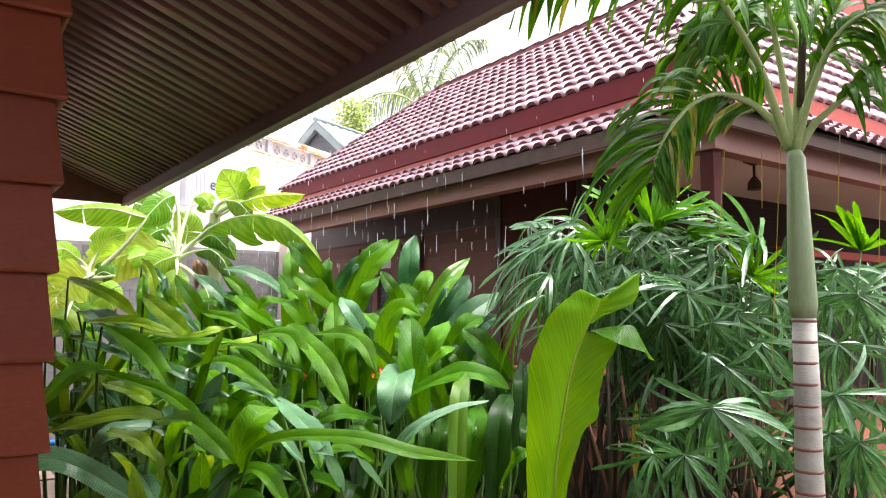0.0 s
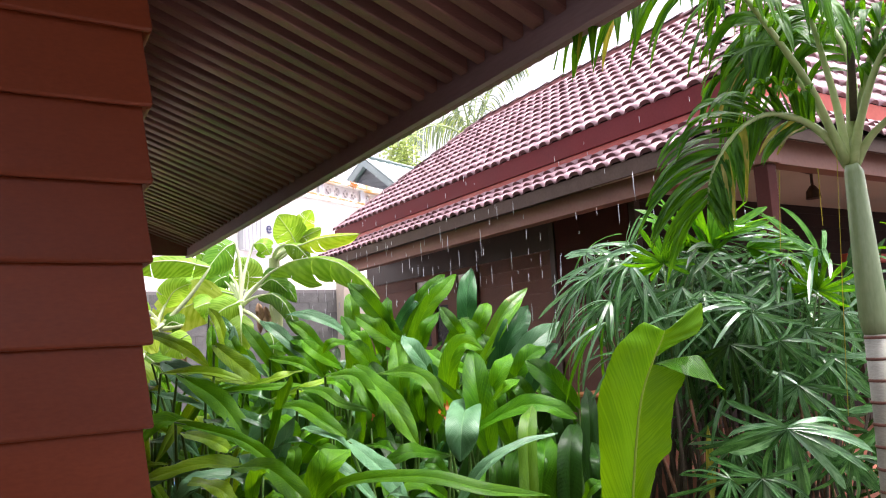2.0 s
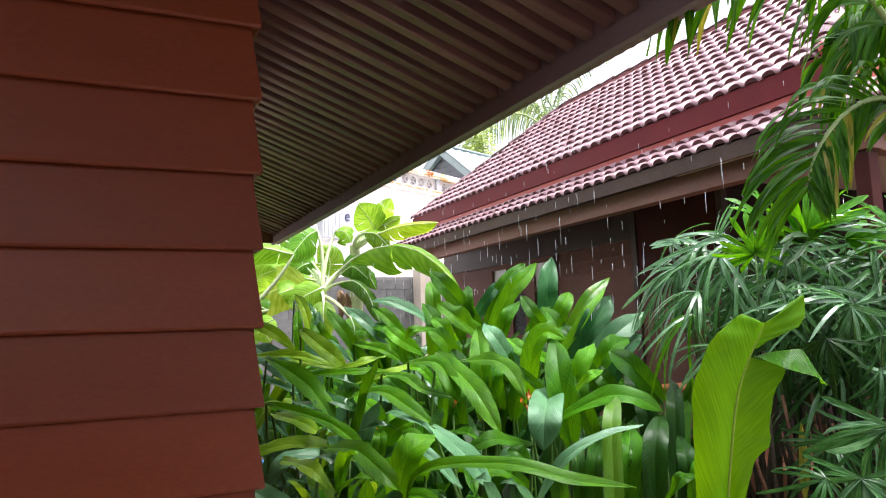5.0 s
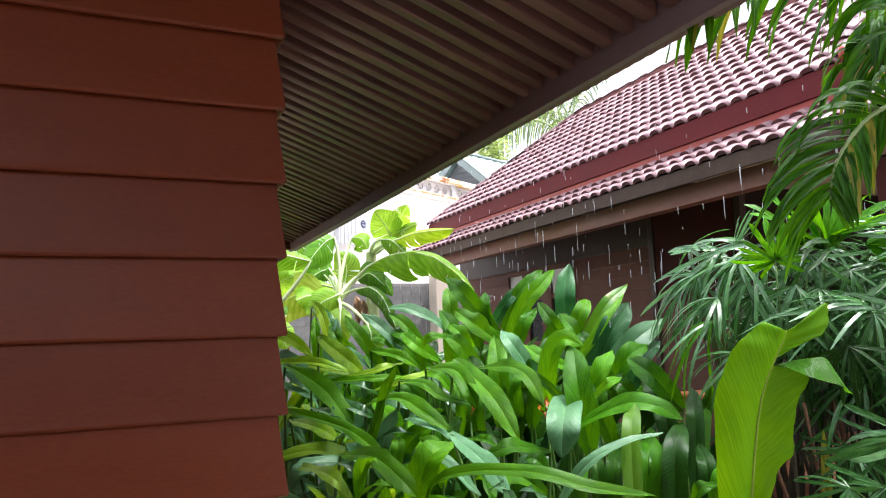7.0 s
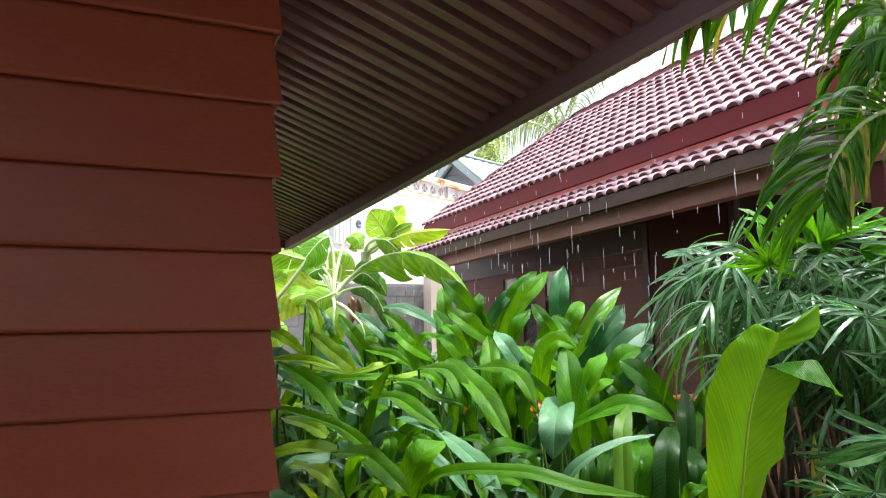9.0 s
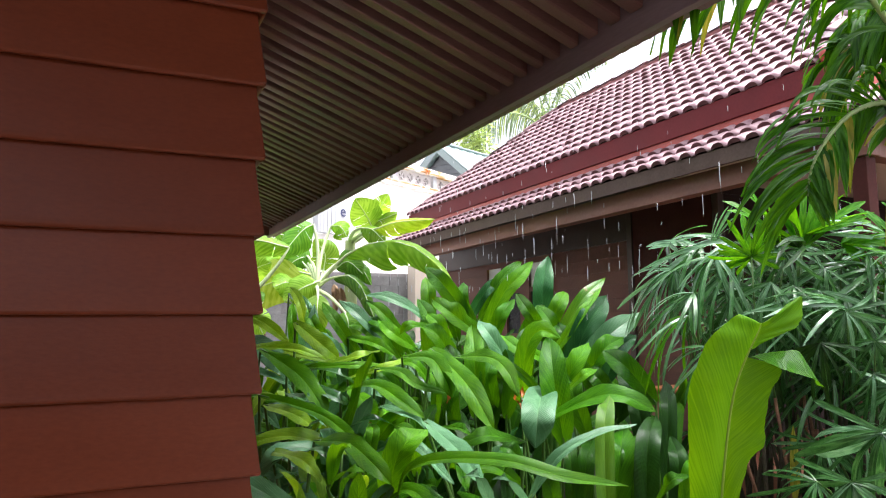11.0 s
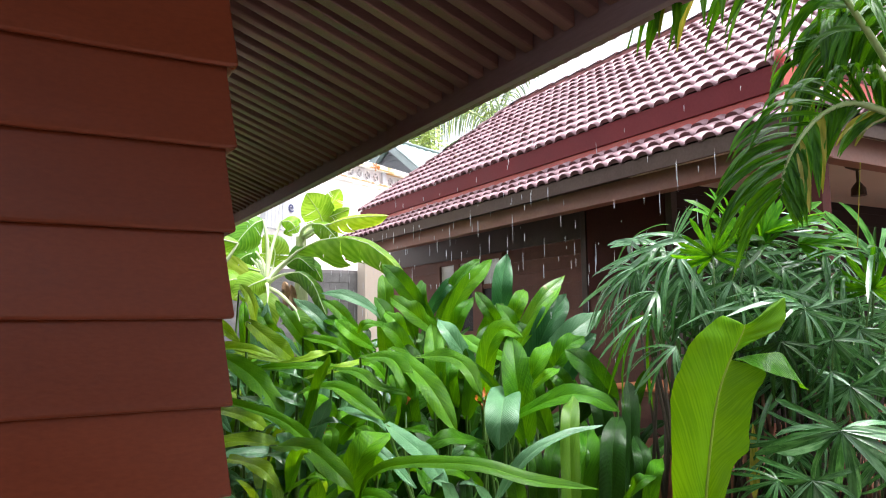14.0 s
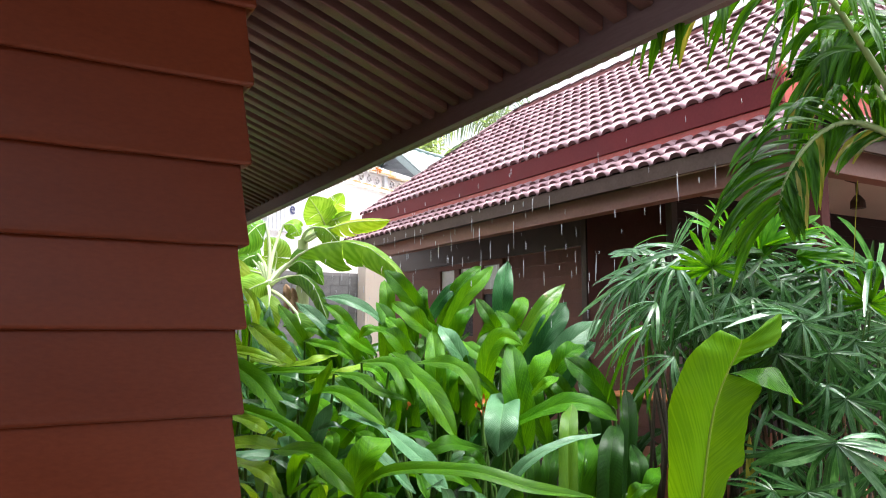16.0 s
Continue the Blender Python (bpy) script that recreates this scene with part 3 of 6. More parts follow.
porch_floor = tagged(linked("porch_floor", box_bm(3.8, 13.0, 1.3, 3.36, 0.0, 0.45), M_TERRA), "raised porch floor with terracotta painted edge", "floor", kind="structure")

# ---- behind the garden ----
backwall = tagged(linked("wall_back", box_bm(-14, 6.6, 12.1, 12.2, 0.0, 2.55), M_MORTAR), "grey concrete block boundary wall", "wall", kind="structure")
block = mesh_of("block", [(x, yy, z) for x in (0.004, 0.386) for yy in (-0.012, 0.0) for z in (0.004, 0.186)],
                [(0, 1, 3, 2), (4, 6, 7, 5), (0, 4, 5, 1), (2, 3, 7, 6), (0, 2, 6, 4), (1, 5, 7, 3)], M_BLOCK)
for r in range(13):
    for c in range(22):
        shared("block", block, backwall, pose(-2.0 + c * 0.39 + (r % 2) * 0.195, 12.1, 0.02 + r * 0.19))
pillar = tagged(linked("pillar", box_bm(5.4, 5.85, 11.7, 12.08, 0, 2.7, 0.01), M_CEIL), "beige rendered pillar by the boundary wall", "pillar")

# white building with a sign beyond
M_RUSTY = material("white render streaked with rust", (0.80, 0.77, 0.70), (0.90, 0.88, 0.83), 0.7, 3, 40, 0.15, stain=(0.62, 0.36, 0.10), stain_at=0.52)
M_RUST = material("rust-stained edge", (0.36, 0.17, 0.04), (0.66, 0.42, 0.17), 0.8, 7, 50, 0.3, stain=(0.8, 0.72, 0.6), stain_at=0.5)
M_LACE = material("grey weathered breeze block", (0.56, 0.53, 0.53), (0.72, 0.69, 0.68), 0.9, 6, 60, 0.3, stain=(0.36, 0.33, 0.32), stain_at=0.55, vary=0.1)
M_PANEL = material("pale grey ribbed panel", (0.44, 0.45, 0.47), (0.56, 0.57, 0.59), 0.6, 2, 40, 0.1)
ANNEX = pose(5.1, 16.1, 0, 0, 0, 28)
annex = tagged(linked("building", box_bm(-11, 6.6, 0.16, 8, 0, 5.5), M_WHITE), "white rendered building beyond the boundary wall", "building", kind="structure")
part("parapet_back", box_bm(-0.5, 6.6, 0.262, 0.40, 5.5, 6.05), M_LACE, annex, "shaded back of the pierced parapet")
part("ledge", box_bm(-11, 6.62, 0.06, 0.42, 5.5, 5.66, 0.01), M_RUSTY, annex, "white ledge streaked with rust")
part("rust_edge", box_bm(-0.5, 6.63, 0.045, 0.058, 5.60, 5.645, 0.004), M_RUST, annex, "rusty drip line")
part("coping", box_bm(-11, 6.62, 0.05, 0.45, 6.05, 6.22, 0.012), M_RUSTY, annex, "white coping streaked with rust")
part("rust_edge", box_bm(-0.5, 6.63, 0.035, 0.048, 6.055, 6.10, 0.004), M_RUST, annex, "rusty drip line")


def breeze_block():
    """A square block pierced by a round hole, its bars crossing it."""
    bm = bmesh.new()
    n, h = 16, 0.185
    rim = [[], [], []]
    for k in range(n):
        c, q = math.cos(2 * math.pi * k / n), math.sin(2 * math.pi * k / n)
        m = h / max(abs(c), abs(q))
        for ring, (r, y) in zip(rim, ((m, 0), (0.125, 0), (0.115, 0.06))):
            ring.append(bm.verts.new((c * r, y, q * r)))
    for k in range(n):
        for p, r in ((rim[0], rim[1]), (rim[1], rim[2])):
            bm.faces.new((p[k], p[(k + 1) % n], r[(k + 1) % n], r[k]))
    for turn in (45, -45):
        bar = bmesh.ops.create_cube(bm, size=1)["verts"]
        bmesh.ops.transform(bm, matrix=pose(0, 0.045, 0, 0, turn, 0) @ Matrix.Diagonal((0.26, 0.06, 0.045, 1)), verts=bar)
    bmesh.ops.recalc_face_normals(bm, faces=bm.faces[:])
    me = bpy.data.meshes.new("vent_block")
    bm.to_mesh(me)
    bm.free()
    me.materials.append(M_LACE)
    return me


lace = breeze_block()
for k in range(17):
    shared("vent_block", lace, annex, pose(-0.1 + k * 0.38, 0.2, 5.855))
for k in range(4):
    part("post", box_bm(0.55 + k * 1.9, 0.72 + k * 1.9, 0.12, 0.29, 5.66, 6.05, 0.01), M_PANEL, annex, "grey parapet post")
annex.matrix_world = ANNEX

tuft = root("dry_plant", "dry orange-brown plant tuft on the parapet", "plant", ANNEX @ Vector((3.87, 0.0, 6.10)))
M_TUFT = material("dry orange leaf", (0.50, 0.15, 0.02), (0.72, 0.30, 0.06), 0.7, 5, 40, 0.2)
rnd = random.Random(9)
verts, faces = [], []
for k in range(30):
    a = Vector((rnd.gauss(0, 1), -abs(rnd.gauss(0, 0.7)), rnd.gauss(0, 0.8))).normalized()
    c, b_ = a * rnd.uniform(0.0, 0.05) + Vector((0.03 * math.sin(k), 0, 0)), a.orthogonal().normalized() * 0.022
    k0 = len(verts)
    verts += [c - b_, c + a * 0.04 + b_ * 1.6, c + a * 0.10 - b_ * 0.3, c + a * 0.03 - b_ * 1.7]
    faces.append((k0, k0 + 1, k0 + 2, k0 + 3))
shared("dry_leaves", mesh_of("dry_leaves", verts, faces, M_TUFT), tuft)
part("stalk", tube_bm([(-0.3, 0.0, 0.09), (-0.1, -0.02, 0.10), (0.0, 0.02, 0.02)], [0.014, 0.012, 0.01], 6), M_TUFT, tuft, smooth=True)

sign = root("sign", "pale grey ribbed sign board with a dark blue letter", "sign", ANNEX @ Vector((0, 0, 3.9)))
sign.rotation_euler = (0, 0, radians(28))
part("board", box_bm(-0.55, 0.72, -0.02, 0.155, -0.05, 0.85, 0.01), M_PANEL, sign)
for k in range(5):
    part("batten", box_bm(-0.5 + k * 0.13, -0.47 + k * 0.13, -0.035, -0.018, -0.04, 0.84, 0.004), M_PANEL, sign)
txt = bpy.data.curves.new("letter", "FONT")
txt.body, txt.size, txt.extrude = "e", 0.42, 0.005
lt = new("letter", txt)
M_INK = material("dark blue paint", (0.04, 0.045, 0.12), (0.06, 0.07, 0.17), 0.5)
lt.data.materials.append(M_INK)
lt.parent = sign
lt.matrix_basis = pose(0.2, -0.035, 0.42, 90, 0, 0)


# dark gabled house behind it, its ribbed roof falling towards the garden
gable = root("neighbour_roof", "dark grey gable with pale green ribbed sheet roof", "roof", (10.83, 21.47, 0))
gable.rotation_euler = (0, 0, radians(-68))
G_TOP, G_RUN, G_DROP = 7.92, 3.6, 3.0
M_GABLE = material("dark grey gable boards", (0.085, 0.092, 0.10), (0.135, 0.142, 0.15), 0.7, 2, 30, 0.2)
M_BARGE = material("pale grey-green barge board", (0.17, 0.21, 0.205), (0.24, 0.285, 0.275), 0.5, 2, 30, 0.1, stain=(0.18, 0.22, 0.2))
body = bmesh.new()
gv = [body.verts.new(p) for y in (0.05, 8) for p in ((-G_RUN, y, G_TOP - G_DROP), (0, y, G_TOP - 0.05), (G_RUN, y, G_TOP - G_DROP), (G_RUN, y, 0), (-G_RUN, y, 0))]
body.faces.new(gv[:5]), body.faces.new(gv[:4:-1])
for k in range(5):
    body.faces.new((gv[k], gv[k + 5], gv[(k + 1) % 5 + 5], gv[(k + 1) % 5]))
bmesh.ops.recalc_face_normals(body, faces=body.faces[:])
part("gable_wall", body, M_GABLE, gable, "dark grey gable wall")
for k in range(14):
    z = G_TOP - 0.25 - k * 0.2
    half = G_RUN * (G_TOP - z) / G_DROP - 0.05
    part("board", box_bm(-half, half, 0.0, 0.04, z - 0.19, z, 0.006), M_GABLE, gable)
for side in (-1, 1):
    sheet = bmesh.new()
    rows = []
    run, fall = (G_RUN + 0.4) * side, G_DROP * (G_RUN + 0.4) / G_RUN
    for i in range(81):
        yy, up = -0.42 + i * 8.6 / 80, (0.0, 0.035, 0.035, 0.0)[i % 4]
        rows.append([sheet.verts.new((run * u, yy, G_TOP + 0.06 - fall * u + up - t)) for t in (0, 0.03) for u in (0, 1)])
    for p, q in zip(rows, rows[1:]):
        sheet.faces.new((p[0], p[1], q[1], q[0])), sheet.faces.new((p[2], q[2], q[3], p[3]))
        sheet.faces.new((p[1], p[3], q[3], q[1]))
    bmesh.ops.recalc_face_normals(sheet, faces=sheet.faces[:])
    part("roof_sheet", sheet, M_GREENROOF, gable, "pale green ribbed sheet")
    barge = bmesh.new()
    bv = [barge.verts.new((run * u, yy, G_TOP + 0.02 - fall * u - t)) for yy in (-0.42, -0.38) for u, t in ((0, 0), (1, 0), (1, 0.3), (0, 0.3))]
    for q in ((0, 1, 2, 3), (7, 6, 5, 4), (0, 4, 5, 1), (1, 5, 6, 2), (2, 6, 7, 3), (3, 7, 4, 0)):
        barge.faces.new([bv[i] for i in q])
    bmesh.ops.recalc_face_normals(barge, faces=barge.faces[:])
    part("barge_board", barge, M_BARGE, gable, "pale grey-green barge board")
part("ridge_cap", tube_bm([(0, -0.45, G_TOP + 0.07), (0, 8.2, G_TOP + 0.07)], [0.09, 0.09], 8), M_GREENROOF, gable, "pale green ridge capping", smooth=True)
# ---- plants ----
M_HEL = leaf_material("heliconia leaf", (0.026, 0.135, 0.0015), (0.064, 0.235, 0.003), rough=0.48, through_light=0.34, wet=0.14, relief=0.6)
M_HEL_B = leaf_material("bright heliconia leaf", (0.046, 0.19, 0.0015), (0.10, 0.30, 0.003), rough=0.48, through_light=0.38, wet=0.12, relief=0.4)
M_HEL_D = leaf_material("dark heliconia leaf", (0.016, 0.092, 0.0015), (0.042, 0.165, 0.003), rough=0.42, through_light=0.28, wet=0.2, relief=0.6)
# sky glare is put into this pale base colour as well as the coat
M_HEL_P = leaf_material("pale wet heliconia leaf with sky sheen in its colour", (0.075, 0.215, 0.085), (0.14, 0.31, 0.15), rough=0.45, through_light=0.2, wet=0.3, relief=0.45)
M_HEL_W = leaf_material("wilting heliconia leaf", (0.05, 0.19, 0.01), (0.11, 0.28, 0.02), stain=(0.45, 0.28, 0.12), through_light=0.35)
M_HEL_G = leaf_material("blue-green heliconia leaf", (0.016, 0.09, 0.022), (0.036, 0.145, 0.042), rough=0.4, through_light=0.18, wet=0.25, relief=0.6)
M_HEL_Q = leaf_material("glossy wet heliconia leaf", (0.035, 0.15, 0.03), (0.08, 0.235, 0.07), rough=0.4, through_light=0.2, wet=0.8, relief=0.6, gloss=1.6, film=0.24)
M_HEL_O = leaf_material("olive heliconia leaf", (0.05, 0.14, 0.006), (0.085, 0.2, 0.012), rough=0.4, through_light=0.25, wet=0.25)
M_HEL_Y = leaf_material("yellow-green heliconia leaf", (0.15, 0.32, 0.012), (0.26, 0.44, 0.03), rough=0.4, through_light=0.4, wet=0.25)
M_BANANA = leaf_material("banana leaf", (0.15, 0.33, 0.025), (0.26, 0.46, 0.055), rough=0.45, through_light=0.5, veins=13, wet=0.12, relief=0.2, band=0.13)
# darker copy; shade on hanging and rear leaves is put into the colour
M_BANANA_D = leaf_material("banana leaf with shade in its colour", (0.065, 0.2, 0.015), (0.13, 0.31, 0.03), rough=0.45, through_light=0.45, veins=13, wet=0.15, relief=0.2, band=0.13)
M_BANANA_Y = leaf_material("yellow-green banana leaf", (0.26, 0.41, 0.03), (0.42, 0.55, 0.09), rough=0.4, through_light=0.5, veins=9, wet=0.2, band=0.1, relief=0.2)
M_BIG = leaf_material("large near leaf", (0.085, 0.245, 0.002), (0.125, 0.32, 0.004), rough=0.5, through_light=0.42, veins=46, wet=0.08, relief=0.12, band=0.05)
M_FAN = leaf_material("lady palm leaf", (0.024, 0.102, 0.02), (0.07, 0.205, 0.052), rough=0.34, through_light=0.3, veins=3, wet=0.8, gloss=1.6)
# darker copy that paints the shade between the fans
M_FAN_U = leaf_material("lady palm leaf with shade in its colour", (0.008, 0.034, 0.003), (0.02, 0.07, 0.008), rough=0.4, through_light=0.2, veins=3, wet=0.35)
# whitish sheen of the fans is mixed into this base colour
M_FAN_P = leaf_material("pale wet lady palm leaf with sheen in its colour", (0.06, 0.175, 0.062), (0.145, 0.315, 0.14), rough=0.28, through_light=0.25, veins=3, wet=1.0, gloss=1.8)
# brighter copy; backlight on some fans is put into its colour
M_FAN_B = leaf_material("bright lady palm leaf", (0.035, 0.17, 0.004), (0.08, 0.27, 0.009), rough=0.4, through_light=0.4, veins=3, wet=0.15)
M_FROND = leaf_material("palm frond leaflet", (0.022, 0.105, 0.004), (0.06, 0.2, 0.010), rough=0.45, through_light=0.45, veins=3, wet=0.2)
M_FROND_Y = leaf_material("yellowing leaflet", (0.2, 0.24, 0.02), (0.4, 0.36, 0.05), rough=0.4, through_light=0.4, veins=3)
M_STEM = material("green plant stem", (0.045, 0.12, 0.014), (0.10, 0.21, 0.03), 0.4, 8, 60, 0.1, coat=0.3)
M_PETIOLE = material("pale green petiole", (0.28, 0.40, 0.13), (0.42, 0.52, 0.22), 0.4, 8, 60, 0.1, coat=0.3)
M_BPET = material("pale banana petiole", (0.42, 0.52, 0.24), (0.6, 0.68, 0.4), 0.4, 8, 60, 0.1, coat=0.2)
M_CANE = material("brown fibrous cane", (0.03, 0.024, 0.014), (0.08, 0.06, 0.034), 0.8, 12, 80, 0.5)
M_CANE_R = material("red-brown dry cane", (0.14, 0.06, 0.03), (0.30, 0.15, 0.085), 0.8, 12, 80, 0.5)
M_SHAFT = material("smooth grey-green crownshaft", (0.165, 0.25, 0.10), (0.27, 0.355, 0.185), 0.45, 4, 50, 0.06, stretch=(3, 3, 0.6), coat=0.25)
M_TRUNK = material("pale palm trunk", (0.26, 0.265, 0.215), (0.41, 0.41, 0.345), 0.6, 10, 70, 0.25, stretch=(1, 1, 3), stain=(0.3, 0.32, 0.25), stain_at=0.6)
M_RING = material("brown leaf scar", (0.12, 0.05, 0.035), (0.22, 0.10, 0.07), 0.7)
M_BRACT = material("orange flower bract", (0.6, 0.12, 0.02), (0.75, 0.24, 0.04), 0.4)
M_DRY = material("dry brown leaf", (0.16, 0.09, 0.05), (0.36, 0.23, 0.13), 0.85, 10, 60, 0.4)


def bez(B, C, T, v):
    return B * (1 - v) ** 2 + C * (2 * v * (1 - v)) + T * v ** 2


def blade_mesh(name, B, C, T, width, face, mat, fold=0.34, wave=0.018, segs=16, cross=6, shape="oblong", seed=0):
    """A leaf blade along a bent midrib; face: the way its upper side looks."""
    rnd = random.Random(seed)
    B, C, T, face = Vector(B), Vector(C), Vector(T), Vector(face)
    verts, uvs = [], []
    ph = rnd.uniform(0, 6.28)
    for i in range(segs + 1):
        v = i / segs
        p = bez(B, C, T, v)
        d = (bez(B, C, T, min(1, v + 0.02)) - bez(B, C, T, max(0, v - 0.02))).normalized()
        s = d.cross(face).normalized()
        n = s.cross(d).normalized()
        if shape == "oblong":
            w = (1 - (1 - min(1, v / 0.34)) ** 2) ** 0.85 * (1 - max(0, (v - 0.5) / 0.5) ** 2.5)
        elif shape == "strap":
            w = min(1, 0.35 + v * 3.2) * (1 if v < 0.82 else max(0.2, 1 - ((v - 0.82) / 0.18) ** 2.5))
        else:  # lance
            w = min(1, 0.45 + v * 4) * (1 if v < 0.5 else max(0.04, 1 - ((v - 0.5) / 0.5) ** 1.7))
        w = max(w, 0.03) * width / 2
        for j in range(cross + 1):
            u = j / cross
            o = (u - 0.5) * 2
            side = 1 if o > 0 else -1
            lift = fold * abs(o) * w - 0.5 * fold * w * o * o + (wave * math.sin(v * 9 + ph + side) + 0.4 * wave * math.sin(v * 23 + 2 * ph + 2 * side)) * o * o
            verts.append(p + s * (o * w * (1 - 0.12 * fold)) + n * lift)
            uvs.append((u, v))
    k = cross + 1
    faces = [(i * k + j, i * k + j + 1, (i + 1) * k + j + 1, (i + 1) * k + j) for i in range(segs) for j in range(cross)]
    me = mesh_of(name, verts, faces, mat, smooth=True)
    lay = me.uv_layers.new(name="UVMap")
    lay.data.foreach_set("uv", [c for f in faces for vi in f for c in uvs[vi]])
    return me


# about where the camera stands; leaves and fans are turned to face it
CAMERA_EYE = Vector((-0.3, -1.4, 1.43))


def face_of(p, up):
    """Upper side between level (up=1) and upright, turned to the camera's eye (up=0)."""
    t = (CAMERA_EYE - Vector(p)).normalized()
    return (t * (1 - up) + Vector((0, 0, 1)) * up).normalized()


def spline_at(pts, v):
    """A point on the smooth curve through pts, v from 0 to 1."""
    m = len(pts) - 1
    i = min(int(v * m), m - 1)
    f = v * m - i
    p1, p2 = pts[i], pts[i + 1]
    p0 = pts[i - 1] if i else p1 * 2 - p2
    p3 = pts[i + 2] if i + 2 <= m else p2 * 2 - p1
    return 0.5 * (2 * p1 + (p2 - p0) * f + (2 * p0 - 5 * p1 + 4 * p2 - p3) * f * f + (3 * p1 - p0 - 3 * p2 + p3) * f ** 3)


def long_leaf(name, pts, width, face, roll, mat, seed, fold=0.4, hang=0.0, tears=0, wave=0.05, segs=20, cross=8, blunt=2.4):
    """A broad blade along a bent midrib through pts. fold: the V of its halves, hang: how far the halves droop, tears: splits between the side veins."""
    rnd = random.Random(seed)
    pts = [Vector(p) for p in pts]
    face = Vector(face)
    verts, faces, uvs = [], [], []
    ph = [rnd.uniform(0, 6.28) for _ in range(4)]
    fr = [rnd.uniform(9, 15), rnd.uniform(9, 15)]
    curl = rnd.uniform(-25, 25)
    cuts = [0] + (sorted(rnd.sample(range(4, segs - 2), tears)) if tears else []) + [segs]
    k = cross + 2
    across = [j / cross * 2 - 1 for j in range(cross // 2)] + [-1e-4, 1e-4] + [j / cross * 2 - 1 for j in range(cross // 2 + 1, cross + 1)]
    for c0, c1 in zip(cuts, cuts[1:]):
        first = len(verts)
        sag = [rnd.uniform(-0.12, 0.18) if tears else 0.0 for _ in (0, 1)]
        vm = (c0 + c1) / 2 / segs
        for i in range(c0, c1 + 1):
            for o in across:
                v = i / segs
                if tears:
                    v = vm + (v - vm) * (1 - 0.06 * abs(o))
                p = spline_at(pts, v)
                d = (spline_at(pts, min(1, v + 0.02)) - spline_at(pts, max(0, v - 0.02))).normalized()
                s = d.cross(face).normalized()
                n = s.cross(d).normalized()
                turn_ = radians(roll + curl * (v - 0.4))
                s, n = s * math.cos(turn_) + n * math.sin(turn_), n * math.cos(turn_) - s * math.sin(turn_)
                w = (0.3 + 0.7 * (1 - (1 - min(1, v / 0.3)) ** 2)) * (1 - max(0, (v - 0.5) / 0.5) ** blunt) ** 0.85
                w = max(w, 0.035) * width / 2
                side = 0 if o < 0 else 1
                bend = hang + sag[side] * abs(o)
                ang = fold * (1 - 0.55 * abs(o)) - bend * (0.35 + 0.65 * abs(o))
                edge = wave * width * o * o * (math.sin(v * fr[side] + ph[side]) + 0.35 * math.sin(v * 27 + ph[2 + side]))
                verts.append(p + s * (o * w * math.cos(ang)) + n * (abs(o) * w * math.sin(ang) + edge))
                uvs.append((o / 2 + 0.5, i / segs))
        for i in range(c1 - c0):
            for j in range(cross + 1):
                if j != cross // 2:
                    faces.append((first + i * k + j, first + i * k + j + 1, first + (i + 1) * k + j + 1, first + (i + 1) * k + j))
    me = bpy.data.meshes.new(name)
    me.from_pydata([tuple(q) for q in verts], [], faces)
    lay = me.uv_layers.new(name="UVMap")
    lay.data.foreach_set("uv", [c for f_ in faces for vi in f_ for c in uvs[vi]])
    me.polygons.foreach_set("use_smooth", [True] * len(faces))
    me.materials.append(mat)
    return me


def grow(plant, leaves):
    """Adds leaves to a heliconia; each row: midrib points from base to tip, width, up, roll, material key."""
    o = Vector(plant.location)
    for pts, width, up, roll, key in leaves:
        pts = [Vector(p) for p in pts]
        sd = int(abs(pts[0].x * 971 + pts[-1].y * 577) * 10)
        pts[0] += (pts[0] - pts[1]) * (0.6 if len(pts) == 3 else 0.35) + Vector((0, 0, -0.04))
        pts[-1] += (pts[-1] - pts[-2]) * 0.08
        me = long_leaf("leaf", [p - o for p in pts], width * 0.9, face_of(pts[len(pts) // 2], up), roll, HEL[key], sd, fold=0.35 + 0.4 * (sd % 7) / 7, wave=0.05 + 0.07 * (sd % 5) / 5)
        shared("leaf", me, plant)
        low = Vector((random.uniform(-.06, .06), random.uniform(-.06, .06), 0))
        top = pts[0] - o
        out = (pts[0] - pts[1]).normalized() * 0.12
        mid = (low + top) / 2 + Vector((low.x - top.x, low.y - top.y, 0)) * 0.2 + out
        stem = [bez(low, mid, top, k / 6) for k in range(7)] + [spline_at(pts, 0.06) - o]
        part("stalk", tube_bm(stem, [0.015 - 0.0013 * k for k in range(8)], 7), M_STEM, plant, smooth=True)


# near-black copy of the leaf; shade inside the clump is put into its colour
M_HEL_U = leaf_material("heliconia leaf with clump shade in its colour", (0.006, 0.03, 0.002), (0.014, 0.06, 0.004), rough=0.4, through_light=0.15, wet=0.12)
# keys also carry light: b, y, p on open leaves, d, u on shaded ones
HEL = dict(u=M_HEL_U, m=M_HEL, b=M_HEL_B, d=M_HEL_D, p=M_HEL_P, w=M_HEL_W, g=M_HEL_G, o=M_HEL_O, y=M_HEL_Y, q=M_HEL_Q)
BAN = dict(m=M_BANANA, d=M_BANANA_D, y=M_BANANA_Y)
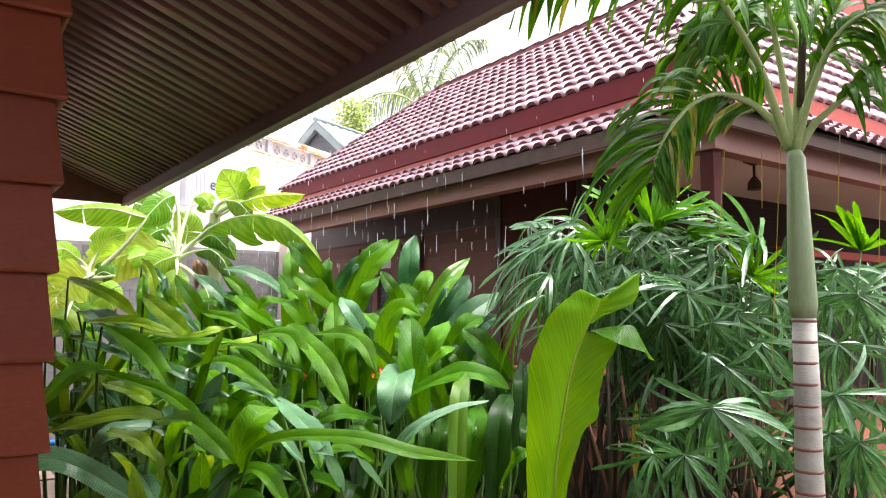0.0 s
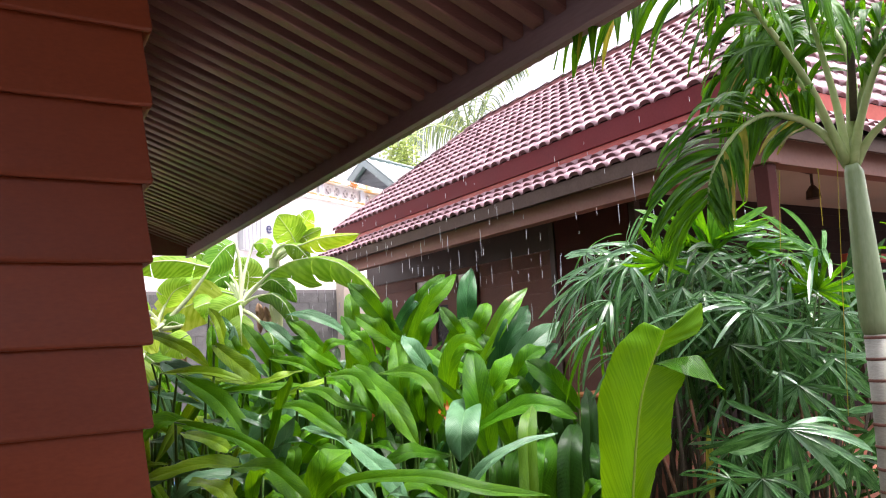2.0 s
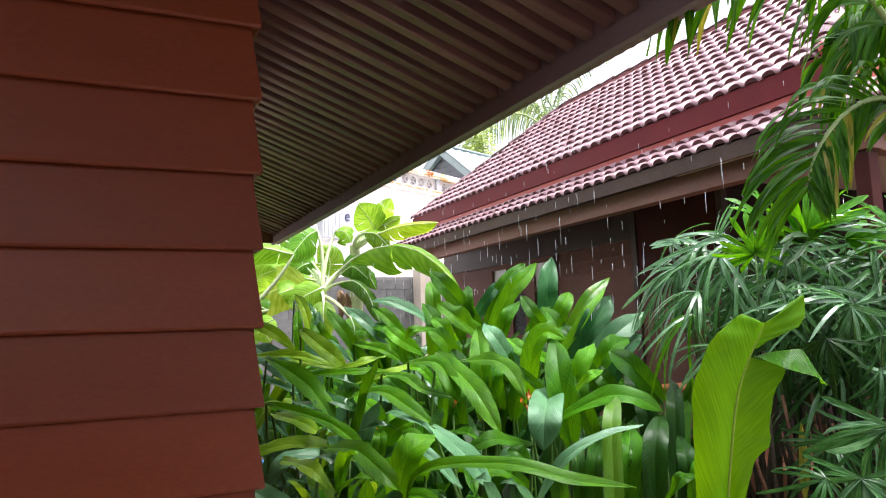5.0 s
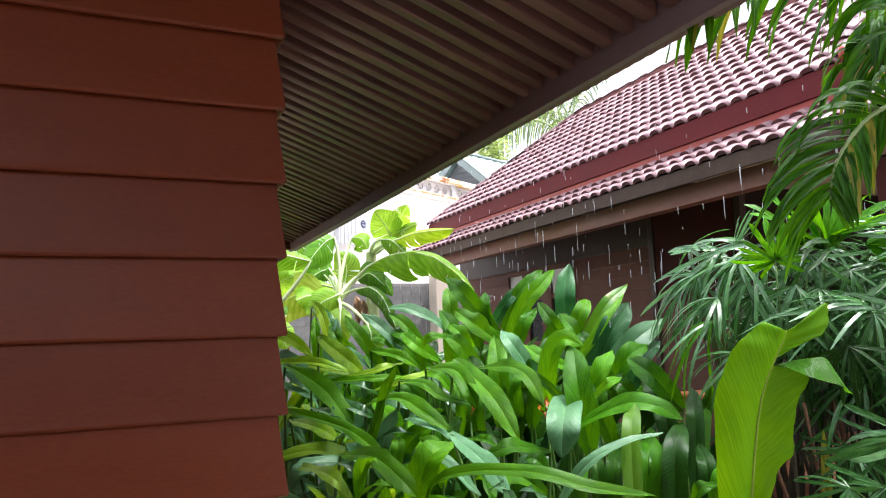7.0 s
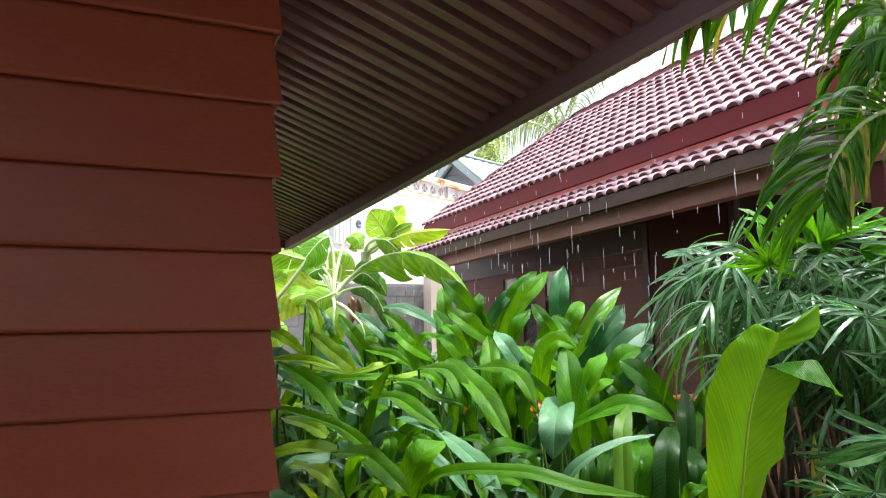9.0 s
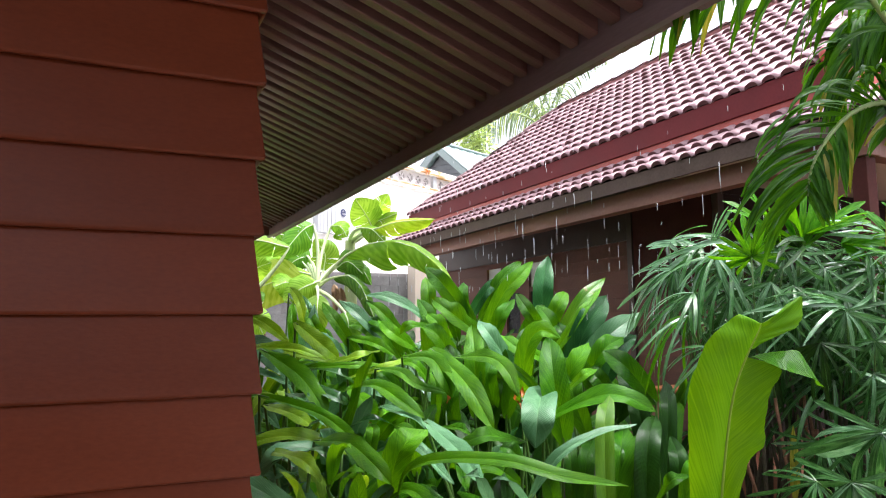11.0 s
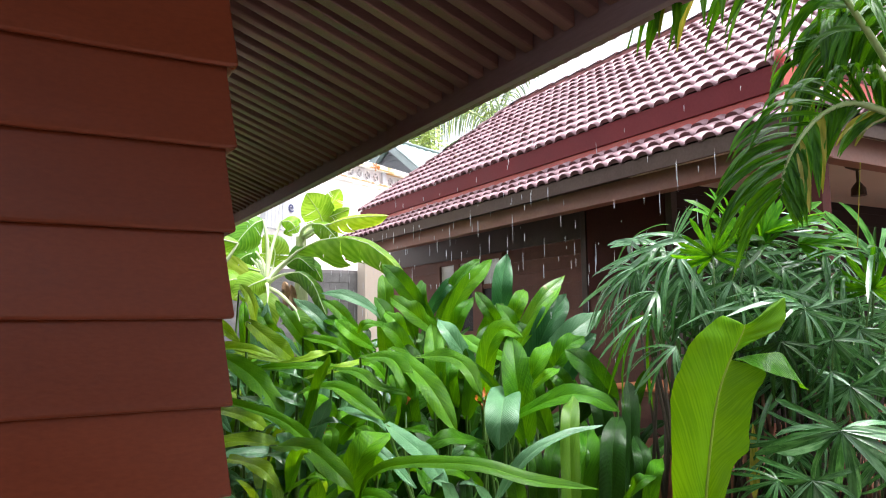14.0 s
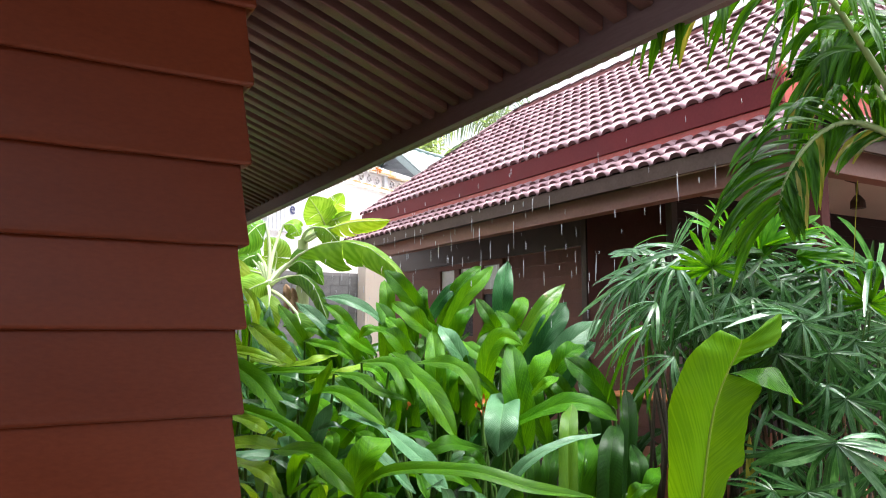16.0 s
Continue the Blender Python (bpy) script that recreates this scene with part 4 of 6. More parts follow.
# heliconia clump
grow(root("heliconia", "tall wet green heliconia with broad leaves", "heliconia", (2.44, 2.78, 0), "heliconia clump"), [
    (((2.568, 2.909, 1.502), (2.523, 2.849, 1.683), (2.633, 2.950, 1.915)), 0.164, 0.15, 0, "g"),
    (((2.344, 2.828, 1.379), (2.351, 2.735, 1.473), (2.495, 2.800, 1.569)), 0.108, 0.20, -10, "d"),
    (((2.439, 2.674, 1.445), (2.468, 2.593, 1.564), (2.578, 2.674, 1.655)), 0.125, 0.15, 0, "b"),
    (((2.379, 2.659, 1.419), (2.264, 2.625, 1.525), (2.260, 2.763, 1.642)), 0.106, 0.20, 10, "m"),
    (((2.452, 2.602, 1.339), (2.388, 2.553, 1.445), (2.393, 2.721, 1.567)), 0.115, 0.20, 0, "m"),
])
grow(root("heliconia", "tall wet green heliconia with broad leaves", "heliconia", (2.12, 3.15, 0), "heliconia clump"), [
    (((2.190, 3.137, 1.536), (2.264, 3.061, 1.705), (2.370, 3.039, 1.834), (2.481, 3.065, 1.890)), 0.104, 0.20, 15, "m"),
    (((2.164, 3.207, 1.567), (2.195, 3.085, 1.677), (2.333, 3.120, 1.774)), 0.092, 0.20, 0, "g"),
    (((2.055, 3.126, 1.558), (2.007, 3.068, 1.646), (2.074, 3.174, 1.743)), 0.095, 0.10, 0, "m"),
    (((2.036, 3.089, 1.557), (1.867, 3.061, 1.713), (1.792, 3.187, 1.844)), 0.144, 0.30, 10, "m"),
    (((2.131, 2.964, 1.465), (2.228, 2.893, 1.654), (2.344, 2.866, 1.779), (2.474, 2.908, 1.877)), 0.125, 0.20, -12, "b"),
])
grow(root("heliconia", "tall wet green heliconia with broad leaves", "heliconia", (1.80, 2.78, 0), "heliconia clump"), [
    (((1.861, 2.682, 1.452), (1.710, 2.609, 1.509), (1.636, 2.752, 1.606)), 0.154, 0.35, 0, "b"),
    (((1.708, 2.662, 1.282), (1.610, 2.628, 1.383), (1.582, 2.771, 1.444)), 0.125, 0.35, 0, "b"),
    (((2.060, 2.624, 1.322), (1.882, 2.567, 1.353), (1.783, 2.672, 1.329)), 0.110, 0.40, 0, "m"),
    (((1.758, 2.874, 1.352), (1.703, 2.814, 1.447), (1.693, 2.959, 1.521)), 0.119, 0.25, 0, "b"),
    (((1.637, 2.785, 1.431), (1.479, 2.716, 1.450), (1.424, 2.772, 1.394)), 0.091, 0.50, 0, "b"),
])
grow(root("heliconia", "tall wet green heliconia with broad leaves", "heliconia", (1.72, 2.41, 0), "heliconia clump"), [
    (((1.722, 2.374, 1.059), (1.709, 2.346, 1.244), (1.778, 2.504, 1.428)), 0.139, 0.10, 5, "b"),
    (((1.819, 2.345, 1.056), (1.764, 2.292, 1.165), (1.881, 2.373, 1.261)), 0.115, 0.15, 0, "m"),
    (((1.623, 2.332, 1.291), (1.661, 2.089, 1.266), (1.678, 1.931, 1.198), (1.689, 1.844, 1.079)), 0.104, 0.45, 0, "b"),
    (((1.841, 2.402, 0.898), (1.852, 2.368, 1.053), (1.961, 2.478, 1.136)), 0.112, 0.10, 0, "d"),
    (((1.581, 2.366, 0.922), (1.532, 2.318, 1.043), (1.638, 2.421, 1.155)), 0.111, 0.10, 0, "m"),
])
grow(root("heliconia", "tall wet green heliconia with broad leaves", "heliconia", (2.03, 2.45, 0), "heliconia clump"), [
    (((1.977, 2.405, 1.232), (1.846, 2.382, 1.367), (1.835, 2.511, 1.464)), 0.121, 0.25, -15, "p"),
    (((1.944, 2.434, 1.185), (1.897, 2.400, 1.283), (1.920, 2.558, 1.376)), 0.108, 0.20, 0, "d"),
    (((1.894, 2.289, 1.009), (1.894, 2.240, 1.127), (1.956, 2.383, 1.222)), 0.114, 0.10, 0, "d"),
    (((2.180, 2.391, 1.274), (2.012, 2.357, 1.304), (1.987, 2.501, 1.375)), 0.109, 0.35, 0, "b"),
    (((2.162, 2.501, 1.222), (2.085, 2.425, 1.325), (2.183, 2.480, 1.422)), 0.109, 0.20, 0, "d"),
])
grow(root("heliconia", "tall wet green heliconia with broad leaves", "heliconia", (2.44, 2.52, 0), "heliconia clump"), [
    (((2.492, 2.588, 1.404), (2.589, 2.511, 1.588), (2.821, 2.559, 1.742)), 0.105, 0.20, -10, "w"),
    (((2.528, 2.529, 1.311), (2.556, 2.430, 1.429), (2.688, 2.530, 1.562)), 0.121, 0.20, 0, "m"),
    (((2.498, 2.490, 1.261), (2.393, 2.430, 1.367), (2.414, 2.523, 1.444)), 0.111, 0.20, 0, "d"),
    (((2.392, 2.349, 1.206), (2.441, 2.260, 1.417), (2.647, 2.329, 1.601)), 0.191, 0.20, -8, "g"),
    (((2.309, 2.379, 1.320), (2.413, 2.281, 1.492), (2.631, 2.358, 1.661)), 0.076, 0.25, 20, "b"),
])
grow(root("heliconia", "tall wet green heliconia with broad leaves", "heliconia", (2.34, 2.08, 0), "heliconia clump"), [
    (((2.331, 2.167, 1.180), (2.421, 2.062, 1.346), (2.708, 2.085, 1.499)), 0.163, 0.30, -15, "p"),
    (((2.282, 2.015, 1.206), (2.315, 1.933, 1.298), (2.488, 1.985, 1.357)), 0.146, 0.30, 10, "m"),
    (((2.485, 2.111, 1.175), (2.494, 2.042, 1.273), (2.678, 2.104, 1.364)), 0.121, 0.25, 0, "g"),
    (((2.244, 1.962, 1.103), (2.149, 1.927, 1.198), (2.122, 2.060, 1.239)), 0.103, 0.35, 0, "m"),
    (((2.344, 1.910, 1.033), (2.238, 1.882, 1.130), (2.231, 2.016, 1.191)), 0.114, 0.30, 0, "d"),
])
grow(root("heliconia", "tall wet green heliconia with broad leaves", "heliconia", (1.93, 2.00, 0), "heliconia clump"), [
    (((1.882, 2.115, 1.102), (1.875, 2.057, 1.292), (1.941, 2.012, 1.408), (2.031, 1.957, 1.367)), 0.128, 0.35, 0, "b"),
    (((1.951, 2.005, 1.057), (1.819, 2.003, 1.169), (1.757, 2.189, 1.258)), 0.054, 0.40, 30, "m"),
    (((2.066, 1.987, 1.105), (2.088, 1.900, 1.224), (2.233, 1.971, 1.328)), 0.115, 0.20, 10, "b"),
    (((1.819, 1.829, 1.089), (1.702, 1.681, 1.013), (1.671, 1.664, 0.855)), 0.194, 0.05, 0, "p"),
    (((1.922, 1.812, 0.964), (1.889, 1.812, 1.152), (1.987, 1.982, 1.357)), 0.171, 0.08, 0, "m"),
])
grow(root("heliconia", "tall wet green heliconia with broad leaves", "heliconia", (2.13, 1.84, 0), "heliconia clump"), [
    (((2.009, 1.834, 1.129), (2.001, 1.716, 1.173), (2.117, 1.757, 1.199)), 0.066, 0.40, 0, "b"),
    (((2.124, 1.888, 0.929), (2.051, 1.877, 1.077), (2.160, 1.979, 1.187)), 0.118, 0.15, 0, "m"),
    (((1.868, 1.773, 1.007), (1.977, 1.588, 1.077), (2.077, 1.472, 1.082), (2.186, 1.400, 1.014)), 0.128, 0.50, 0, "m"),
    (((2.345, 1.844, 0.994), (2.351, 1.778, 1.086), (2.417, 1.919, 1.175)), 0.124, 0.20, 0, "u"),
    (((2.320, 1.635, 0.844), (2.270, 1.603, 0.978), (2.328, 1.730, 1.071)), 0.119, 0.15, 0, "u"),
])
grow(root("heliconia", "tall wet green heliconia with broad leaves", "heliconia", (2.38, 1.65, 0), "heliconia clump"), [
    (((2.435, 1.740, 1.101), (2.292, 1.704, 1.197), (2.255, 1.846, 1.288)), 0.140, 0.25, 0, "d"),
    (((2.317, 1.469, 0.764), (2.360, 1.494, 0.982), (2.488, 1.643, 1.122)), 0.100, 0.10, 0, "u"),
])
grow(root("heliconia", "tall wet green heliconia with broad leaves", "heliconia", (1.37, 2.36, 0), "heliconia clump"), [
    (((1.472, 2.271, 1.271), (1.449, 1.948, 1.138), (1.490, 1.766, 0.938)), 0.132, 0.35, 0, "b"),
    (((1.447, 2.330, 0.980), (1.435, 2.290, 1.094), (1.478, 2.432, 1.162)), 0.070, 0.10, 0, "b"),
    (((1.311, 2.146, 0.800), (1.302, 2.126, 0.927), (1.410, 2.252, 1.012)), 0.080, 0.15, 0, "m"),
    (((1.273, 2.320, 0.822), (1.176, 2.258, 0.923), (1.152, 2.369, 0.966)), 0.092, 0.35, 0, "m"),
    (((1.351, 2.472, 1.291), (1.386, 2.250, 1.263), (1.394, 2.095, 1.163), (1.409, 2.044, 1.072)), 0.115, 0.40, 0, "b"),
])
grow(root("heliconia", "tall wet green heliconia with broad leaves", "heliconia", (1.88, 1.38, 0), "heliconia clump"), [
    (((1.794, 1.290, 0.632), (1.842, 1.346, 0.942), (1.995, 1.498, 1.078)), 0.098, 0.05, 0, "o"),
    (((1.889, 1.346, 0.644), (1.909, 1.325, 0.828), (2.051, 1.472, 0.928)), 0.148, 0.10, 5, "m"),
    (((1.955, 1.305, 0.716), (1.948, 1.292, 0.829), (2.092, 1.409, 0.893)), 0.105, 0.10, 0, "d"),
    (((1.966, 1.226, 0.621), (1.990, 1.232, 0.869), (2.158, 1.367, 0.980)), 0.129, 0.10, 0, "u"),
    (((1.808, 1.474, 0.593), (1.795, 1.432, 0.787), (1.940, 1.567, 0.868)), 0.093, 0.10, 0, "d"),
])
grow(root("heliconia", "tall wet green heliconia with broad leaves", "heliconia", (1.44, 1.44, 0), "heliconia clump"), [
    (((1.453, 1.335, 0.754), (1.512, 1.246, 0.873), (1.649, 1.193, 0.956), (1.853, 1.160, 0.994)), 0.071, 0.50, 10, "p"),
    (((1.340, 1.241, 0.736), (1.204, 1.146, 0.831), (1.180, 1.216, 0.817)), 0.058, 0.70, 0, "p"),
    (((1.627, 1.447, 0.659), (1.551, 1.367, 0.771), (1.672, 1.471, 0.831)), 0.091, 0.10, 0, "d"),
    (((1.213, 1.324, 0.737), (1.112, 1.212, 0.834), (1.082, 1.291, 0.824)), 0.068, 0.70, 0, "p"),
    (((1.585, 1.616, 0.782), (1.477, 1.552, 0.858), (1.463, 1.637, 0.866)), 0.085, 0.40, 0, "d"),
])
grow(root("heliconia", "tall wet green heliconia with broad leaves", "heliconia", (1.46, 1.78, 0), "heliconia clump"), [
    (((1.575, 1.734, 0.905), (1.396, 1.654, 0.921), (1.303, 1.733, 0.878)), 0.106, 0.45, 0, "m"),
    (((1.757, 1.499, 0.632), (1.737, 1.467, 0.788), (1.836, 1.629, 0.869)), 0.073, 0.10, 0, "d"),
    (((1.343, 1.969, 0.952), (1.347, 1.825, 0.938), (1.442, 1.855, 0.882)), 0.063, 0.50, 0, "m"),
    (((1.162, 1.715, 0.976), (1.152, 1.475, 0.902), (1.220, 1.387, 0.774)), 0.112, 0.45, 10, "p"),
])
grow(root("heliconia", "tall wet green heliconia with broad leaves", "heliconia", (0.59, 3.21, 0), "heliconia clump"), [
    (((0.659, 3.163, 1.344), (0.784, 2.894, 1.316), (0.953, 2.818, 1.254)), 0.090, 0.50, 0, "y"),
    (((0.558, 3.131, 0.964), (0.626, 2.938, 0.947), (0.718, 2.938, 0.858)), 0.078, 0.40, 0, "p"),
    (((0.600, 3.315, 1.213), (0.690, 3.082, 1.151), (0.820, 3.076, 1.091)), 0.083, 0.65, 0, "p"),
    (((0.493, 3.276, 0.850), (0.476, 3.231, 0.954), (0.509, 3.389, 1.027)), 0.058, 0.10, 0, "y"),
    (((0.654, 2.927, 1.314), (0.735, 2.613, 1.189), (0.789, 2.415, 1.072), (0.820, 2.355, 0.983)), 0.139, 0.35, 10, "b"),
])
grow(root("heliconia", "tall wet green heliconia with broad leaves", "heliconia", (0.88, 2.98, 0), "heliconia clump"), [
    (((0.865, 2.882, 1.228), (1.013, 2.669, 1.220), (1.240, 2.655, 1.217)), 0.061, 0.50, 0, "b"),
    (((0.899, 2.794, 1.217), (0.961, 2.616, 1.186), (1.067, 2.633, 1.120)), 0.088, 0.80, 0, "q"),
    (((0.704, 2.846, 1.021), (0.759, 2.595, 1.002), (0.866, 2.510, 0.911)), 0.063, 0.70, 0, "p"),
    (((1.015, 2.980, 1.240), (1.121, 2.809, 1.260), (1.301, 2.842, 1.293)), 0.076, 0.50, 10, "y"),
    (((0.917, 3.127, 1.449), (0.960, 2.886, 1.335), (1.051, 2.878, 1.260)), 0.125, 0.30, 0, "y"),
])
grow(root("heliconia", "tall wet green heliconia with broad leaves", "heliconia", (1.25, 2.63, 0), "heliconia clump"), [
    (((1.204, 2.534, 1.226), (1.243, 2.363, 1.193), (1.305, 2.260, 1.126), (1.467, 2.218, 1.076)), 0.080, 0.50, 0, "b"),
    (((1.367, 2.655, 1.073), (1.262, 2.648, 1.161), (1.223, 2.811, 1.190)), 0.090, 0.45, 0, "m"),
    (((1.015, 2.436, 1.104), (0.999, 2.206, 1.035), (1.035, 2.185, 0.953)), 0.108, 0.30, 0, "b"),
    (((1.148, 2.742, 1.183), (1.234, 2.610, 1.199), (1.433, 2.674, 1.247)), 0.063, 0.55, 0, "y"),
    (((1.505, 2.556, 1.142), (1.416, 2.533, 1.218), (1.357, 2.694, 1.225)), 0.079, 0.50, 0, "b"),
])
grow(root("heliconia", "tall wet green heliconia with broad leaves", "heliconia", (0.94, 2.26, 0), "heliconia clump"), [
    (((0.956, 2.361, 1.133), (1.017, 2.139, 1.140), (1.093, 1.956, 1.070), (1.167, 1.880, 1.000)), 0.111, 0.55, 0, "b"),
    (((0.894, 2.236, 0.924), (0.954, 2.083, 0.979), (1.105, 2.061, 0.941)), 0.066, 0.70, 0, "q"),
    (((0.826, 2.182, 0.869), (0.647, 2.225, 0.925), (0.508, 2.439, 0.901)), 0.054, 0.70, 0, "p"),
    (((0.912, 2.134, 0.745), (0.918, 2.096, 0.847), (0.937, 2.269, 0.901)), 0.086, 0.15, 0, "m"),
    (((1.090, 2.144, 1.039), (1.092, 1.931, 1.014), (1.197, 1.868, 0.934)), 0.089, 0.75, 0, "p"),
])
grow(root("heliconia", "tall wet green heliconia with broad leaves", "heliconia", (1.29, 3.15, 0), "heliconia clump"), [
    (((1.230, 3.013, 1.387), (1.274, 2.812, 1.339), (1.386, 2.796, 1.269)), 0.086, 0.40, 0, "b"),
    (((1.235, 3.160, 1.355), (1.119, 3.128, 1.480), (1.083, 3.290, 1.597)), 0.096, 0.30, 0, "b"),
    (((1.156, 3.143, 1.305), (1.039, 3.064, 1.360), (0.958, 3.179, 1.373)), 0.097, 0.45, 0, "p"),
    (((1.400, 3.131, 1.381), (1.292, 3.112, 1.443), (1.256, 3.259, 1.456)), 0.104, 0.40, 0, "b"),
    (((1.446, 3.053, 1.351), (1.276, 3.070, 1.502), (1.191, 3.258, 1.616)), 0.096, 0.45, 0, "p"),
])
grow(root("heliconia", "tall wet green heliconia with broad leaves", "heliconia", (0.68, 2.56, 0), "heliconia clump"), [
    (((0.840, 2.608, 1.113), (0.873, 2.407, 1.077), (0.972, 2.399, 1.017)), 0.108, 0.75, -10, "q"),
    (((0.707, 2.581, 1.096), (0.712, 2.400, 1.068), (0.783, 2.407, 1.006)), 0.101, 0.80, 0, "q"),
    (((0.602, 2.536, 1.038), (0.646, 2.303, 1.002), (0.728, 2.287, 0.946)), 0.096, 0.45, 0, "y"),
    (((0.672, 2.357, 0.914), (0.748, 2.169, 0.979), (0.849, 2.168, 0.970)), 0.076, 0.70, 0, "q"),
    (((0.571, 2.454, 1.098), (0.704, 2.123, 1.025), (0.774, 1.942, 0.965), (0.836, 1.856, 0.889)), 0.083, 0.50, 0, "b"),
])
grow(root("heliconia", "tall wet green heliconia with broad leaves", "heliconia", (0.66, 1.99, 0), "heliconia clump"), [
    (((0.668, 1.874, 0.951), (0.706, 1.630, 0.942), (0.748, 1.437, 0.885), (0.797, 1.367, 0.814)), 0.110, 0.45, 0, "b"),
    (((0.592, 1.970, 0.880), (0.627, 1.765, 0.901), (0.691, 1.713, 0.831)), 0.076, 0.70, 0, "q"),
    (((0.739, 2.009, 0.885), (0.549, 1.981, 0.890), (0.458, 1.948, 0.848), (0.386, 1.973, 0.769)), 0.105, 0.60, 0, "p"),
    (((0.480, 1.862, 0.907), (0.507, 1.614, 0.892), (0.567, 1.563, 0.815)), 0.082, 0.50, 0, "y"),
    (((0.837, 1.979, 0.825), (0.754, 1.909, 0.907), (0.718, 1.973, 0.884)), 0.071, 0.70, 0, "q"),
])
grow(root("heliconia", "tall wet green heliconia with broad leaves", "heliconia", (0.93, 1.83, 0), "heliconia clump"), [
    (((0.936, 1.703, 0.778), (0.951, 1.626, 0.901), (1.094, 1.679, 0.963)), 0.159, 0.35, 10, "b"),
    (((0.952, 1.641, 0.733), (0.971, 1.496, 0.851), (1.190, 1.182, 0.900), (1.398, 1.006, 0.839), (1.549, 0.860, 0.821)), 0.085, 0.55, 0, "b"),
    (((0.928, 2.010, 0.820), (0.943, 1.966, 0.919), (0.981, 2.104, 0.952)), 0.077, 0.15, 0, "b"),
    (((0.640, 1.583, 0.828), (0.650, 1.420, 0.875), (0.711, 1.426, 0.851)), 0.049, 0.60, 0, "b"),
    (((1.171, 1.987, 0.798), (1.120, 1.922, 0.908), (1.088, 2.045, 0.954)), 0.089, 0.40, 0, "b"),
])
grow(root("heliconia", "tall wet green heliconia with broad leaves", "heliconia", (0.62, 2.13, 0), "heliconia clump"), [
    (((0.449, 2.054, 0.794), (0.497, 1.893, 0.862), (0.588, 1.921, 0.870)), 0.093, 0.70, 0, "q"),
    (((0.570, 2.060, 0.779), (0.494, 1.969, 0.782), (0.485, 2.044, 0.719)), 0.061, 0.50, 0, "p"),
    (((0.828, 2.116, 0.871), (0.603, 2.152, 0.914), (0.415, 2.215, 0.890), (0.292, 2.323, 0.837)), 0.115, 0.60, 0, "y"),
])
grow(root("heliconia", "tall wet green heliconia with broad leaves", "heliconia", (1.78, 3.14, 0), "heliconia clump"), [
    (((1.775, 3.046, 1.479), (1.612, 3.015, 1.553), (1.449, 3.094, 1.640), (1.343, 3.187, 1.651)), 0.097, 0.50, 0, "p"),
    (((1.755, 2.988, 1.351), (1.708, 2.947, 1.482), (1.704, 3.129, 1.619)), 0.116, 0.20, 0, "m"),
    (((1.804, 3.213, 1.372), (1.806, 3.195, 1.627), (1.848, 3.325, 1.784)), 0.125, 0.10, 0, "b"),
    (((1.542, 3.021, 1.373), (1.415, 3.009, 1.511), (1.349, 3.176, 1.614)), 0.102, 0.40, 0, "b"),
    (((2.005, 3.182, 1.454), (1.956, 3.147, 1.579), (2.047, 3.261, 1.712)), 0.105, 0.15, 0, "d"),
])
grow(root("heliconia", "tall wet green heliconia with broad leaves", "heliconia", (0.93, 3.72, 0), "heliconia clump"), [
    (((1.096, 3.788, 1.461), (1.058, 3.794, 1.619), (1.034, 4.000, 1.748)), 0.083, 0.20, 0, "y"),
    (((0.983, 3.669, 1.361), (0.964, 3.633, 1.487), (1.006, 3.805, 1.613)), 0.080, 0.10, 0, "b"),
    (((1.133, 3.464, 1.397), (1.051, 3.402, 1.459), (1.055, 3.555, 1.561)), 0.106, 0.20, 0, "b"),
    (((0.717, 3.764, 1.373), (0.854, 3.423, 1.291), (1.135, 3.239, 1.215)), 0.090, 0.50, 0, "y"),
    (((0.730, 3.680, 1.359), (0.793, 3.369, 1.238), (0.906, 3.274, 1.116)), 0.180, 0.30, 0, "p"),
])
grow(root("heliconia", "tall wet green heliconia with broad leaves", "heliconia", (1.51, 3.02, 0), "heliconia clump"), [
    (((1.505, 3.009, 1.350), (1.394, 2.987, 1.452), (1.319, 3.154, 1.502)), 0.115, 0.40, 0, "m"),
    (((1.487, 3.007, 1.311), (1.388, 2.967, 1.404), (1.336, 3.119, 1.456)), 0.099, 0.35, 0, "b"),
    (((1.537, 2.904, 1.356), (1.404, 2.827, 1.395), (1.360, 2.964, 1.476)), 0.104, 0.30, 0, "b"),
])
grow(root("heliconia", "tall wet green heliconia with broad leaves", "heliconia", (0.52, 3.67, 0), "heliconia clump"), [
    (((0.537, 3.452, 1.002), (0.584, 3.307, 1.029), (0.692, 3.346, 1.009)), 0.068, 0.50, 0, "y"),
    (((0.464, 3.567, 1.134), (0.523, 3.390, 1.122), (0.621, 3.398, 1.047)), 0.070, 0.65, 0, "p"),
    (((0.544, 3.849, 1.242), (0.603, 3.667, 1.218), (0.702, 3.712, 1.200)), 0.061, 0.50, 0, "y"),
])
grow(root("heliconia", "tall wet green heliconia with broad leaves", "heliconia", (0.37, 3.05, 0), "heliconia clump"), [
    (((0.370, 3.004, 0.819), (0.426, 2.853, 0.849), (0.537, 2.899, 0.835)), 0.049, 0.50, 0, "y"),
])
grow(root("heliconia", "tall wet green heliconia with broad leaves", "heliconia", (0.71, 4.32, 0), "heliconia clump"), [
    (((0.708, 4.273, 1.595), (0.814, 3.947, 1.495), (0.972, 3.784, 1.344)), 0.110, 0.40, 0, "y"),
])
grow(root("heliconia", "tall wet green heliconia with broad leaves", "heliconia", (1.20, 4.55, 0), "heliconia clump"), [
    (((1.201, 4.504, 1.721), (1.238, 4.301, 1.628), (1.272, 4.322, 1.510)), 0.087, 0.20, 0, "q"),
])
